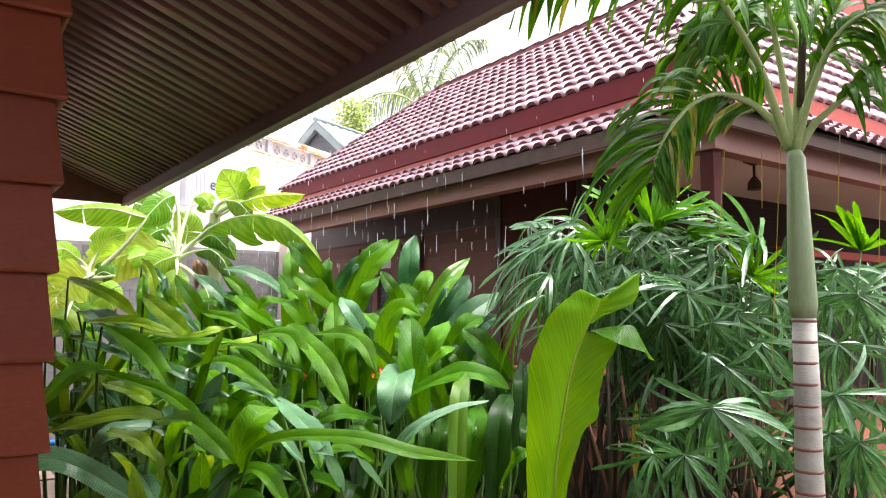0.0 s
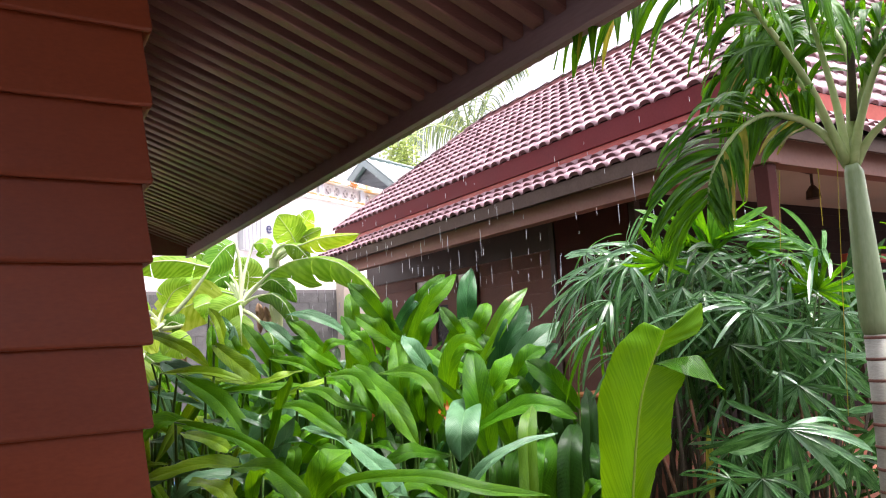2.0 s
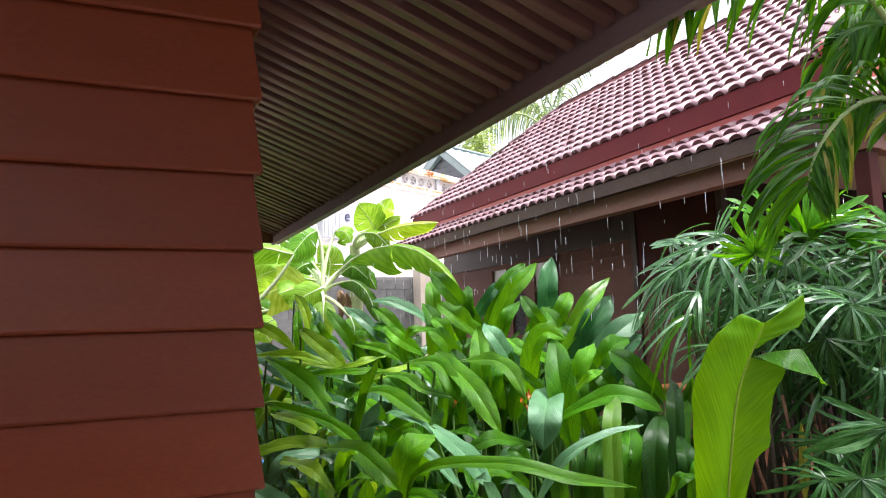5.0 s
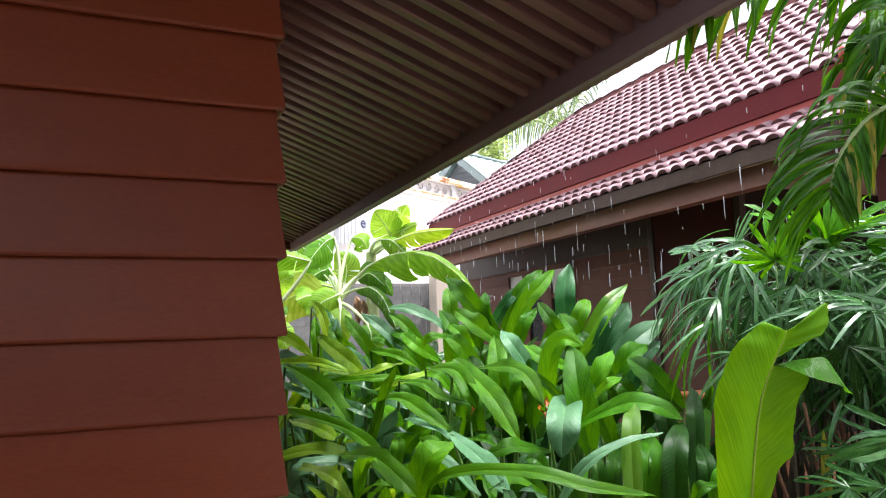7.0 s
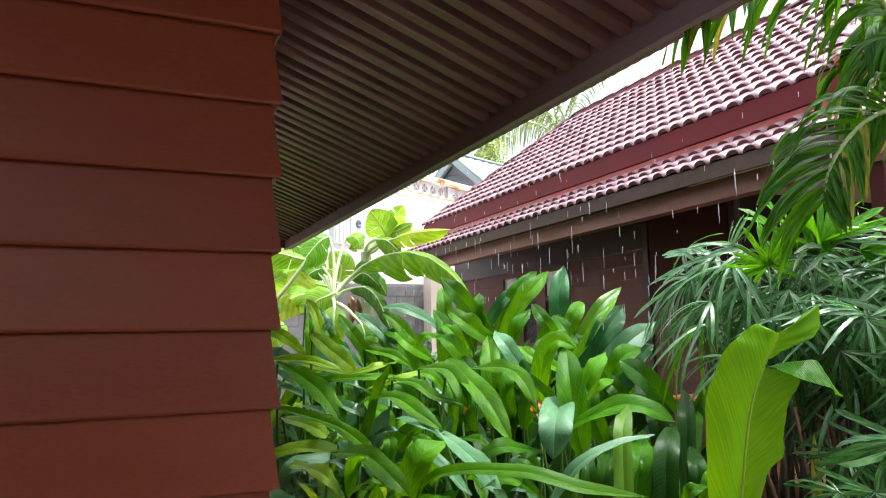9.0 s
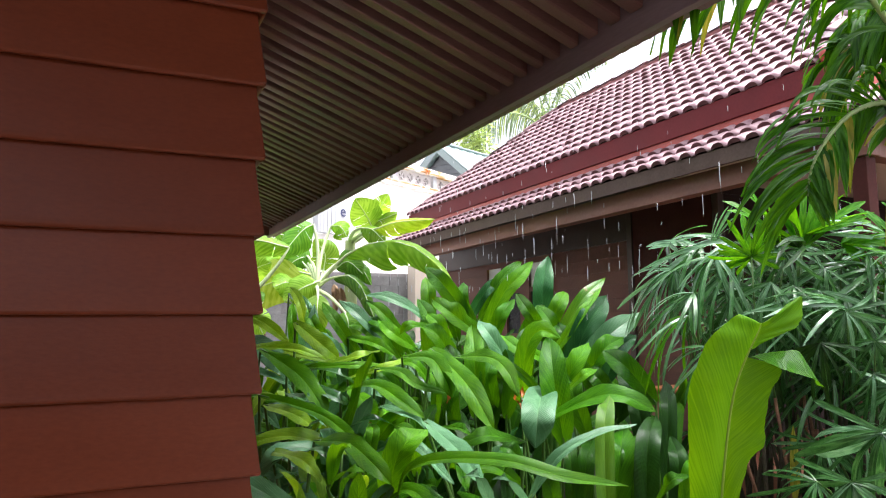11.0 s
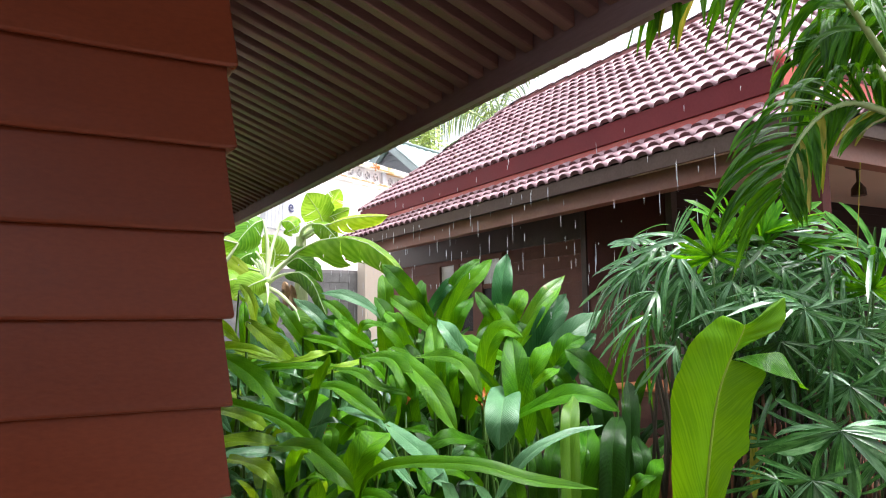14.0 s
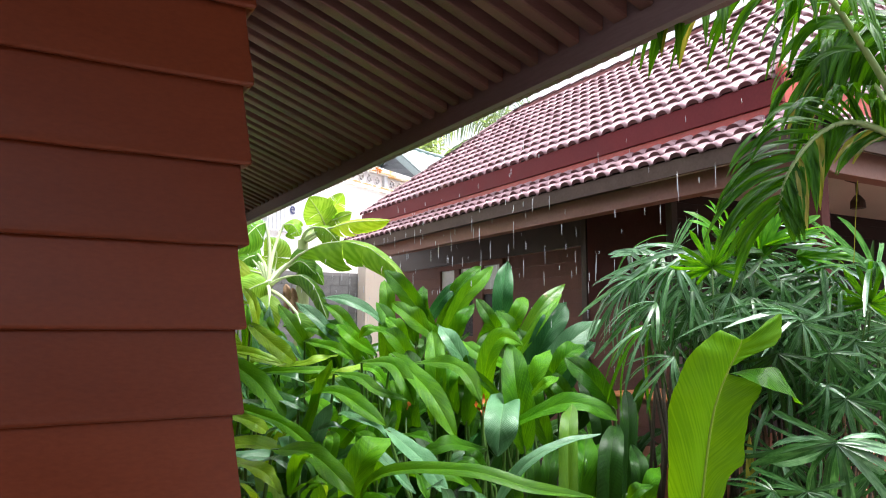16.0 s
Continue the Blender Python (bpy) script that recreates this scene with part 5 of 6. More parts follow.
grow(root("heliconia", "tall wet green heliconia with broad leaves", "heliconia", (2.15, 2.96, 0), "heliconia clump"), [
    (((2.154, 2.910, 1.383), (2.159, 2.808, 1.503), (2.289, 2.861, 1.612)), 0.109, 0.20, 10, "m"),
])
grow(root("heliconia", "tall wet green heliconia with broad leaves", "heliconia", (1.62, 2.56, 0), "heliconia clump"), [
    (((1.617, 2.512, 1.125), (1.612, 2.423, 1.222), (1.628, 2.557, 1.311)), 0.118, 0.15, 0, "d"),
])
grow(root("heliconia", "tall wet green heliconia with broad leaves", "heliconia", (2.09, 1.24, 0), "heliconia clump"), [
    (((2.179, 1.263, 0.640), (2.177, 1.239, 0.794), (2.282, 1.396, 0.877)), 0.094, 0.10, 0, "u"),
    (((2.202, 1.234, 0.624), (2.154, 1.154, 0.754), (2.290, 1.231, 0.802)), 0.081, 0.15, 0, "m"),
    (((1.885, 1.058, 0.700), (1.828, 0.919, 0.798), (1.940, 0.939, 0.806)), 0.069, 0.40, 0, "m"),
])


def wild_heliconia(x, y, height, n, seed):
    """A heliconia of the clump's inner and lower mass."""
    rnd = random.Random(seed)
    pl = root("heliconia", "wet green heliconia with arching leaves", "heliconia", (x, y, 0), "heliconia clump")
    rows = []
    for i in range(n):
        a = rnd.uniform(0, 6.283)
        h = height * rnd.uniform(0.4, 1.0)
        L = rnd.uniform(0.5, 0.8)
        out = rnd.uniform(0.25, 0.95)
        d = Vector((math.cos(a), math.sin(a), 0))
        B = Vector((x, y, h)) + d * rnd.uniform(0.03, 0.12)
        T = B + d * L * out + Vector((0, 0, L * (1.0 - out) - (0.1 if out > 0.6 else 0)))
        C = (B + T) / 2 + Vector((0, 0, L * 0.26 * out)) + d * 0.02
        # tone goes by place: open light at the left, depth shade inside and low
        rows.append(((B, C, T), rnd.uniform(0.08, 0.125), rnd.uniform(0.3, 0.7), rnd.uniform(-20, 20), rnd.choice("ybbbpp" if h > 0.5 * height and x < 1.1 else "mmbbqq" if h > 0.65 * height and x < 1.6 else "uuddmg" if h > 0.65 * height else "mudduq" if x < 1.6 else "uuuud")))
    grow(pl, rows)


for i, (x_, y_, h_) in enumerate((
        (1.29, 3.35, 1.08), (1.01, 2.24, 0.50), (1.23, 3.94, 1.06), (2.48, 2.71, 0.91), (1.86, 2.25, 0.47), (0.94, 4.15, 0.98),
        (2.73, 4.49, 1.18), (2.85, 3.46, 0.94), (0.85, 1.96, 0.71), (1.68, 3.49, 1.17), (3.08, 4.87, 0.95), (3.33, 4.58, 1.11),
        (2.32, 4.86, 0.94), (2.84, 4.87, 1.14), (3.09, 2.27, 0.54), (0.64, 3.59, 1.12), (2.10, 4.63, 0.97), (1.58, 2.46, 0.66),
        (1.71, 4.76, 1.01), (0.76, 2.91, 0.66), (3.18, 3.82, 1.05), (1.32, 2.84, 0.86),
        (1.32, 2.61, 0.71), (1.87, 3.66, 1.07), (2.99, 2.73, 0.55), (3.54, 2.98, 0.55), (2.31, 4.52, 1.16), (0.84, 2.33, 0.89),
)):
    wild_heliconia(x_, y_, h_, 10 + i % 4, 100 + i)
for i, (x_, y_, h_) in enumerate((
        (2.00, 2.61, 0.72), (2.29, 2.91, 0.83), (1.05, 4.80, 1.14), (1.66, 2.87, 0.90), (1.98, 3.44, 1.13), (2.83, 4.14, 0.91),
        (3.17, 4.41, 1.05), (2.93, 3.77, 1.07), (0.66, 1.81, 0.68), (1.42, 3.87, 1.07), (1.37, 3.66, 1.01), (1.69, 3.15, 0.76),
        (1.51, 3.45, 1.05), (1.33, 2.39, 0.66), (0.96, 3.21, 1.10), (3.02, 4.64, 0.90), (1.93, 3.88, 1.00), (2.01, 4.13, 0.99),
        (1.72, 4.14, 1.04), (2.63, 3.38, 1.03), (1.49, 4.71, 0.92), (2.65, 4.06, 0.87), (2.32, 3.30, 0.91),
)):
    wild_heliconia(x_, y_, h_, 10 + i % 4, 200 + i)


def bract(x, y, z, seed):
    rnd = random.Random(seed)
    fl = root("heliconia_flower", "small orange upright heliconia flower", "flower", (x, y, z))
    for k in range(5):
        a, h = k * 2.4, 0.02 * k
        B = Vector((0, 0, h))
        T = B + Vector((math.cos(a) * 0.045, math.sin(a) * 0.045, 0.07))
        shared("bract", blade_mesh("bract", B, (B + T) / 2 + Vector((math.cos(a) * .02, math.sin(a) * .02, 0)), T, 0.02, (-math.cos(a), -math.sin(a), .3), M_BRACT, fold=0.8, segs=5, cross=2), fl)
    part("stalk", tube_bm([(0, 0, -z), (0.02, 0, -z / 2), (0, 0, 0.08)], 0.006, 6), M_STEM, fl, smooth=True)



bract(1.606, 2.441, 0.908, 0)
bract(1.513, 2.337, 0.951, 1)
bract(1.831, 2.039, 0.972, 2)
bract(1.054, 2.262, 0.839, 3)

M_PSEUDO = material("banana stem", (0.14, 0.2, 0.06), (0.3, 0.34, 0.14), 0.5, 6, 40, 0.2, stretch=(3, 3, 0.5), stain=(0.2, 0.13, 0.07))


def banana(crown):
    """The sheathed stem of a banana plant."""
    c = Vector(crown)
    pl = root("banana_plant", "banana plant with large torn yellow-green leaves", "banana plant", (c.x, c.y, 0), "banana plants")
    part("stem", tube_bm([(0.03, 0.02, 0), (0.01, 0.01, c.z * 0.5), (0, 0, c.z)], [0.11, 0.09, 0.06], 12), M_PSEUDO, pl, "sheathed green stem", smooth=True)
    return pl


def banana_leaves(pl, crown, leaves):
    """Petioles from the crown with torn drooping blades; each row: midrib points, width, up, material key, hang, tears."""
    c, o = Vector(crown), Vector(pl.location)
    for pts, width, up, key, hang, tears in leaves:
        pts = [Vector(p) for p in pts]
        sd = int(abs(pts[0].x * 971 + pts[-1].y * 577) * 10)
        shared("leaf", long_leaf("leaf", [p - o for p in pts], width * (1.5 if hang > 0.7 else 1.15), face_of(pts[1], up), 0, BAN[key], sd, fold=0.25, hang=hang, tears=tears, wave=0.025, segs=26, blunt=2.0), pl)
        top = Vector((0, 0, c.z - 0.03))
        B = pts[0] - o
        way = (pts[0] - pts[1]).normalized() * 0.1
        rib = [bez(top, (top + B) / 2 + way + Vector((0, 0, 0.04)), B, k / 6) for k in range(7)] + [spline_at(pts, k / 8) - o - Vector((0, 0, 0.004)) for k in range(1, 9)]
        part("midrib", tube_bm(rib, [0.02 * (1 - k / 8) + 0.009 if k < 7 else 0.010 * (1 - k / 16) + 0.001 for k in range(len(rib))], 7), M_BPET, pl, smooth=True)


CROWN = (1.947, 6.522, 1.892)
ban = banana(CROWN)
banana_leaves(ban, CROWN, [
    (((2.164, 6.111, 2.233), (2.261, 5.806, 2.316), (2.349, 5.402, 2.315), (2.494, 5.089, 2.242), (2.603, 4.814, 2.059), (2.734, 4.648, 1.840)), 0.426, 0.39, "m", 1.5, 4),
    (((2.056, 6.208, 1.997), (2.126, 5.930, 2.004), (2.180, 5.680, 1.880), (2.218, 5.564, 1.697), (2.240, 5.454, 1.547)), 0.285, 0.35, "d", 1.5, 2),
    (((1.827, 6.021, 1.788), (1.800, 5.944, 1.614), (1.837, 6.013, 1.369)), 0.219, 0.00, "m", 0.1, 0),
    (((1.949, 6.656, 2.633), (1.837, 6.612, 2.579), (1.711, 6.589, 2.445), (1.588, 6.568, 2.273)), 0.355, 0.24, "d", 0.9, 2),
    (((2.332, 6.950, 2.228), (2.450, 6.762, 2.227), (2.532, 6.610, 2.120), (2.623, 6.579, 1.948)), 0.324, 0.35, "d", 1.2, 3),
])
banana_leaves(ban, CROWN, [
    (((1.708, 6.541, 1.950), (1.596, 6.490, 1.955), (1.455, 6.464, 1.902)), 0.275, 0.28, "m", 0.8, 1),
    (((2.215, 6.845, 2.652), (2.277, 6.693, 2.637), (2.357, 6.663, 2.507)), 0.248, 0.28, "m", 0.9, 1),
    (((1.674, 6.998, 2.189), (1.575, 6.933, 2.244), (1.447, 6.899, 2.195)), 0.290, 0.28, "m", 1.0, 1),
    (((2.046, 5.796, 1.610), (2.051, 5.692, 1.496), (2.044, 5.721, 1.311)), 0.323, 0.07, "d", 0.3, 1),
    (((2.034, 7.233, 2.331), (1.895, 7.206, 2.279), (1.726, 7.208, 2.142)), 0.279, 0.35, "d", 1.0, 2),
])
banana_leaves(ban, CROWN, [
    (((2.030, 6.940, 2.072), (1.712, 7.033, 2.156), (1.409, 7.130, 2.113), (1.182, 7.192, 1.872)), 0.300, 0.35, "m", 1.2, 3),
    (((1.804, 6.614, 2.018), (1.528, 6.690, 1.980), (1.282, 6.754, 1.859), (1.098, 6.779, 1.698)), 0.447, 0.21, "y", 0.3, 1),
    (((2.019, 7.413, 2.330), (1.755, 7.473, 2.370), (1.484, 7.554, 2.253)), 0.302, 0.35, "d", 1.0, 3),
    (((1.917, 6.418, 1.959), (1.740, 6.428, 1.880), (1.571, 6.440, 1.735)), 0.296, 0.14, "m", 0.5, 1),
    (((2.159, 6.966, 2.132), (2.169, 6.937, 2.336), (2.055, 6.999, 2.514)), 0.324, 0.10, "m", 0.5, 2),
])
banana_leaves(ban, CROWN, [
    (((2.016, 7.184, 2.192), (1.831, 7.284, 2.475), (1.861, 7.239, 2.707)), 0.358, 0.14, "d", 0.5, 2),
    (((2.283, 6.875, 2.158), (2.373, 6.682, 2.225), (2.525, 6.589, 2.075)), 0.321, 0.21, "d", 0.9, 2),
])
CROWN = (2.452, 6.843, 2.488)
ban = banana(CROWN)
banana_leaves(ban, CROWN, [
    (((2.490, 6.568, 2.612), (2.567, 6.409, 2.579), (2.660, 6.257, 2.423)), 0.318, 0.35, "m", 1.3, 2),
    (((2.594, 6.393, 2.578), (2.742, 6.063, 2.625), (3.019, 5.663, 2.614)), 0.262, 0.35, "y", 1.4, 2),
    (((2.671, 6.690, 2.649), (2.573, 6.614, 2.776), (2.419, 6.565, 2.954)), 0.350, 0.07, "m", 0.2, 2),
    (((2.712, 6.770, 2.740), (2.737, 6.622, 2.855), (2.786, 6.454, 3.010)), 0.228, 0.10, "m", 0.4, 3),
    (((2.666, 6.803, 2.697), (2.743, 6.636, 2.724), (2.890, 6.422, 2.792)), 0.203, 0.28, "m", 1.0, 3),
])
CROWN = (1.066, 6.308, 1.714)
ban = banana(CROWN)
banana_leaves(ban, CROWN, [
    (((1.548, 6.151, 2.297), (1.266, 6.220, 2.371), (1.013, 6.276, 2.367), (0.752, 6.343, 2.319)), 0.304, 0.32, "m", 1.2, 2),
    (((0.995, 5.869, 1.685), (0.848, 5.857, 1.619), (0.703, 5.855, 1.445)), 0.373, 0.14, "y", 0.2, 1),
    (((0.734, 5.941, 1.588), (0.752, 5.820, 1.446), (0.785, 5.814, 1.287)), 0.185, 0.14, "y", 0.2, 0),
    (((1.004, 6.335, 1.866), (0.859, 6.305, 1.966), (0.741, 6.268, 1.936)), 0.223, 0.28, "m", 0.9, 1),
    (((0.923, 6.191, 1.450), (1.015, 6.014, 1.345), (1.081, 5.980, 1.221)), 0.242, 0.14, "d", 0.3, 1),
])
banana_leaves(ban, CROWN, [
    (((1.280, 6.156, 1.715), (1.189, 6.216, 1.758), (1.103, 6.284, 1.692)), 0.201, 0.21, "d", 0.5, 1),
    (((1.183, 6.571, 1.933), (1.267, 6.494, 2.092), (1.413, 6.384, 2.161)), 0.288, 0.17, "m", 0.6, 2),
    (((0.938, 6.267, 1.794), (0.838, 6.220, 1.746), (0.734, 6.294, 1.745)), 0.319, 0.14, "m", 0.5, 2),
    (((1.052, 5.961, 1.596), (1.138, 5.784, 1.532), (1.213, 5.746, 1.388)), 0.262, 0.14, "m", 0.4, 1),
    (((0.844, 5.760, 1.406), (0.802, 5.679, 1.288), (0.728, 5.743, 1.170)), 0.250, 0.14, "m", 0.4, 1),
])


def leaflet_mesh(L, w, bend, mat, seed=0, shape="strap"):
    """A narrow pleated leaflet along +y, tip bending down."""
    return blade_mesh("leaflet", (0, 0, 0), (0, L * 0.55, 0.02), (0, L * 0.93, -bend * L), w, (0, 0, 1), mat, fold=0.5, wave=0.003, segs=7, cross=2, shape=shape, seed=seed)


FAN_SETS = {"f": [leaflet_mesh(1, 0.072, b, M_FAN, k) for k, b in enumerate((0.4, 0.8, 1.2))],
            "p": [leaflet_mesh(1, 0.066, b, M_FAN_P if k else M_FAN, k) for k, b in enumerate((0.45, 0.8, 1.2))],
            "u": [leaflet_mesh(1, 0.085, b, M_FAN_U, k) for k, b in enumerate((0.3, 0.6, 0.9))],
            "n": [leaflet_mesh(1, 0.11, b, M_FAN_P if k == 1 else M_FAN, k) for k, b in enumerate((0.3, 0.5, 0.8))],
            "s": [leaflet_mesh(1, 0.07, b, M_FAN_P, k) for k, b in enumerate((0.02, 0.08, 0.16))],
            "y": [leaflet_mesh(1, 0.052, b, M_FAN_B if k else M_FAN_P, k) for k, b in enumerate((0.45, 0.8, 1.2))],
            "b": [leaflet_mesh(1, 0.13, b, M_FAN_B, k) for k, b in enumerate((0.05, 0.15, 0.3))]}


def lady_palm(foot, fans, seed):
    """Clustered canes, each crowned by a split fan of strap leaflets; each row: hub, axis, reach, key, leaflets, half
    spread, how far it faces the camera.
    """
    rnd = random.Random(seed)
    f = Vector(foot)
    pl = root("lady_palm", "lady palm with glossy wet fan leaves", "palm", foot, "lady palms")
    more = []
    for r in fans * 3:
        if r[0] < 2.66 and r[2] < 1.62:
            continue
        ax = (Vector(r[3:6]) + Vector((rnd.uniform(-.7, .7), rnd.uniform(-.7, .7), rnd.uniform(-.5, .2)))).normalized()
        back = rnd.uniform(0.0, 0.45)
        # fans set further back mostly take the copy with painted shade
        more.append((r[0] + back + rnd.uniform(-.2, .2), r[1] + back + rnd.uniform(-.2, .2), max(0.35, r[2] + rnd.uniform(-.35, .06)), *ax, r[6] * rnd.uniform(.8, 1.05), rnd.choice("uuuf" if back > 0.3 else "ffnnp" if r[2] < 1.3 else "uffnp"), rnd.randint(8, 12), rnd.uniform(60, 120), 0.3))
    more = [r for r in more if r[0] > 2.8 or r[2] > 1.5]
    for r in fans + more:
        c, ax, rad, key, n, half, toward = Vector(r[0:3]), Vector(r[3:6]), r[6], r[7], r[8], radians(r[9]), r[10]
        base = Vector((rnd.uniform(-.15, .15), rnd.uniform(-.15, .15), 0))
        loc = c - f
        cane = Vector((loc.x * 0.75 + base.x * .25, loc.y * 0.75 + base.y * .25, loc.z * 0.72))
        part("cane", tube_bm([base, (base + cane) / 2 + Vector((0.02, 0.01, 0)), cane], [0.011, 0.010, 0.008], 7), M_CANE_R if rnd.random() < 0.15 else M_CANE, pl, "brown fibrous cane", smooth=True)
        part("petiole", tube_bm([cane, (cane + loc) / 2 + Vector((0, 0, 0.05)), loc], [0.006, 0.005, 0.004], 6), M_STEM, pl, smooth=True)
        up = Vector((0, 0, 1)) * (1 - toward) + (CAMERA_EYE - c).normalized() * (0.25 + toward)
        n_ = (up - ax * up.dot(ax)).normalized()
        for i in range(n):
            a = -half + 2 * half * (i + rnd.uniform(-.4, .4)) / (n - 1)
            d = (Matrix.Rotation(a, 3, n_) @ ax).normalized()
            nn = (n_ - d * n_.dot(d)).normalized()
            x_ = d.cross(nn)
            L = rad * rnd.uniform(0.95, 1.3) * (1 - 0.2 * abs(a) / max(half, 1))
            m = Matrix((x_, d, nn)).transposed().to_4x4()
            shared("leaflet", rnd.choice(FAN_SETS[key]), pl, Matrix.Translation(loc) @ m @ pose(0, 0, 0, rnd.uniform(-22, 10), rnd.uniform(-35, 35), 0) @ Matrix.Diagonal((L * rnd.uniform(.85, 1.15), L, L, 1)))


lady_palm((2.81, 1.68, 0), [
    (2.558, 1.605, 1.729, -0.852, 0.218, -0.476, 0.297, "p", 13, 60, 0.3),
    (2.756, 1.535, 1.847, -0.010, -0.494, 0.869, 0.238, "s", 8, 32, 0.0),
    (2.828, 1.447, 1.870, -0.959, 0.210, 0.191, 0.299, "p", 13, 70, 0.3),
    (2.691, 1.440, 1.792, -0.904, 0.244, -0.352, 0.369, "p", 14, 75, 0.2),
    (2.479, 1.399, 1.590, -0.926, 0.244, -0.20, 0.29, "p", 12, 60, 0.2),
], 50)
lady_palm((3.09, 1.54, 0), [
    (2.792, 1.396, 1.606, -0.683, 0.153, -0.715, 0.307, "f", 14, 100, 0.4),
    (2.728, 1.387, 1.718, -0.821, 0.217, -0.527, 0.305, "p", 14, 80, 0.4),
    (3.069, 1.360, 1.872, -0.567, -0.120, 0.815, 0.318, "b", 11, 60, 0.2),
    (2.366, 1.331, 1.474, -0.93, 0.24, -0.28, 0.340, "y", 8, 40, 0.2),
    (3.193, 1.298, 1.901, 0.398, -0.715, 0.574, 0.319, "b", 10, 50, 0.1),
    (3.172, 1.287, 1.840, -0.370, -0.254, 0.894, 0.285, "b", 12, 70, 0.2),
], 51)
lady_palm((2.92, 1.44, 0), [
    (2.751, 1.262, 1.772, -0.466, -0.194, 0.863, 0.201, "b", 17, 130, 0.9),
    (2.791, 1.248, 1.463, -0.487, 0.049, -0.872, 0.281, "f", 14, 110, 0.4),
    (2.960, 1.227, 1.797, -0.217, -0.103, -0.971, 0.289, "p", 14, 110, 0.4),
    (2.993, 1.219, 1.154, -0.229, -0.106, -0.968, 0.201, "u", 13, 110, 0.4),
    (2.390, 1.207, 1.319, -0.919, 0.246, -0.310, 0.250, "p", 8, 55, 0.3),
], 52)
lady_palm((3.33, 1.34, 0), [
    (2.794, 1.188, 1.638, -0.633, 0.134, -0.763, 0.308, "p", 12, 75, 0.3),
    (3.354, 1.184, 1.852, 0.598, -0.788, 0.150, 0.302, "b", 13, 70, 0.2),
    (2.924, 1.164, 1.365, -0.063, -0.211, -0.975, 0.280, "f", 14, 120, 0.4),
    (3.140, 1.140, 1.711, -0.866, 0.254, -0.432, 0.259, "f", 13, 90, 0.4),
    (3.014, 1.088, 1.594, -0.648, 0.151, -0.747, 0.281, "p", 14, 100, 0.4),
    (3.562, 1.066, 1.864, -0.614, -0.064, 0.787, 0.271, "p", 12, 60, 0.2),
], 53)
lady_palm((3.32, 1.19, 0), [
    (3.150, 1.048, 1.216, -0.635, 0.145, -0.759, 0.238, "f", 13, 110, 0.4),
    (3.357, 1.048, 1.796, 0.627, -0.767, -0.138, 0.308, "p", 14, 90, 0.3),
    (2.849, 1.022, 0.865, -0.237, -0.102, -0.966, 0.236, "f", 14, 110, 0.4),
    (3.401, 0.978, 1.692, -0.956, 0.248, 0.158, 0.259, "f", 14, 100, 0.4),
    (3.012, 0.944, 1.496, -0.821, 0.101, 0.562, 0.342, "p", 8, 40, 0.2),
    (2.977, 0.921, 1.482, -0.340, -0.023, -0.940, 0.289, "p", 16, 130, 0.5),
], 54)
lady_palm((3.42, 1.03, 0), [
    (2.605, 0.854, 0.733, -0.848, 0.244, -0.470, 0.263, "f", 13, 100, 0.5),
    (3.046, 0.837, 1.340, 0.071, -0.292, -0.954, 0.278, "f", 14, 110, 0.4),
    (3.478, 0.835, 1.726, -0.580, -0.080, 0.810, 0.358, "p", 11, 38, -0.1),
    (3.595, 0.826, 1.630, 0.198, -0.368, -0.908, 0.302, "p", 14, 100, 0.4),
    (3.239, 0.817, 1.387, -0.416, 0.033, -0.909, 0.285, "p", 14, 110, 0.4),
    (3.375, 0.814, 1.586, -0.324, -0.261, 0.909, 0.204, "b", 17, 130, 0.9),
], 55)
lady_palm((3.39, 0.91, 0), [
    (3.073, 0.779, 1.124, -0.196, -0.112, -0.974, 0.263, "n", 15, 130, 0.6),
    (3.501, 0.774, 1.463, -0.330, -0.011, -0.944, 0.293, "p", 15, 130, 0.5),
    (3.300, 0.739, 1.245, -0.394, 0.022, -0.919, 0.239, "n", 14, 110, 0.4),
    (2.640, 0.713, 0.753, -0.245, -0.092, -0.965, 0.255, "n", 14, 110, 0.4),
    (2.751, 0.637, 0.963, -0.170, -0.134, -0.976, 0.318, "n", 16, 118, 0.7),
    (3.875, 0.612, 1.631, -0.511, 0.111, -0.852, 0.312, "p", 15, 130, 0.5),
], 56)
lady_palm((3.80, 0.67, 0), [
    (3.036, 0.540, 0.816, -0.132, -0.149, -0.980, 0.249, "f", 13, 110, 0.5),
    (3.928, 0.508, 1.728, -0.485, -0.090, 0.870, 0.293, "b", 11, 60, 0.1),
    (3.578, 0.477, 1.236, -0.400, 0.023, -0.916, 0.306, "p", 15, 120, 0.5),
    (4.054, 0.475, 1.617, -0.409, 0.047, -0.911, 0.342, "p", 15, 120, 0.5),
    (3.775, 0.460, 1.482, -0.129, -0.174, -0.976, 0.327, "f", 15, 130, 0.5),
    (3.242, 0.332, 1.018, -0.102, -0.210, -0.972, 0.305, "n", 15, 120, 0.6),
], 57)
lady_palm((3.47, 0.45, 0), [
    (3.272, 0.249, 0.810, -0.381, 0.006, -0.925, 0.286, "f", 15, 120, 0.6),
], 58)


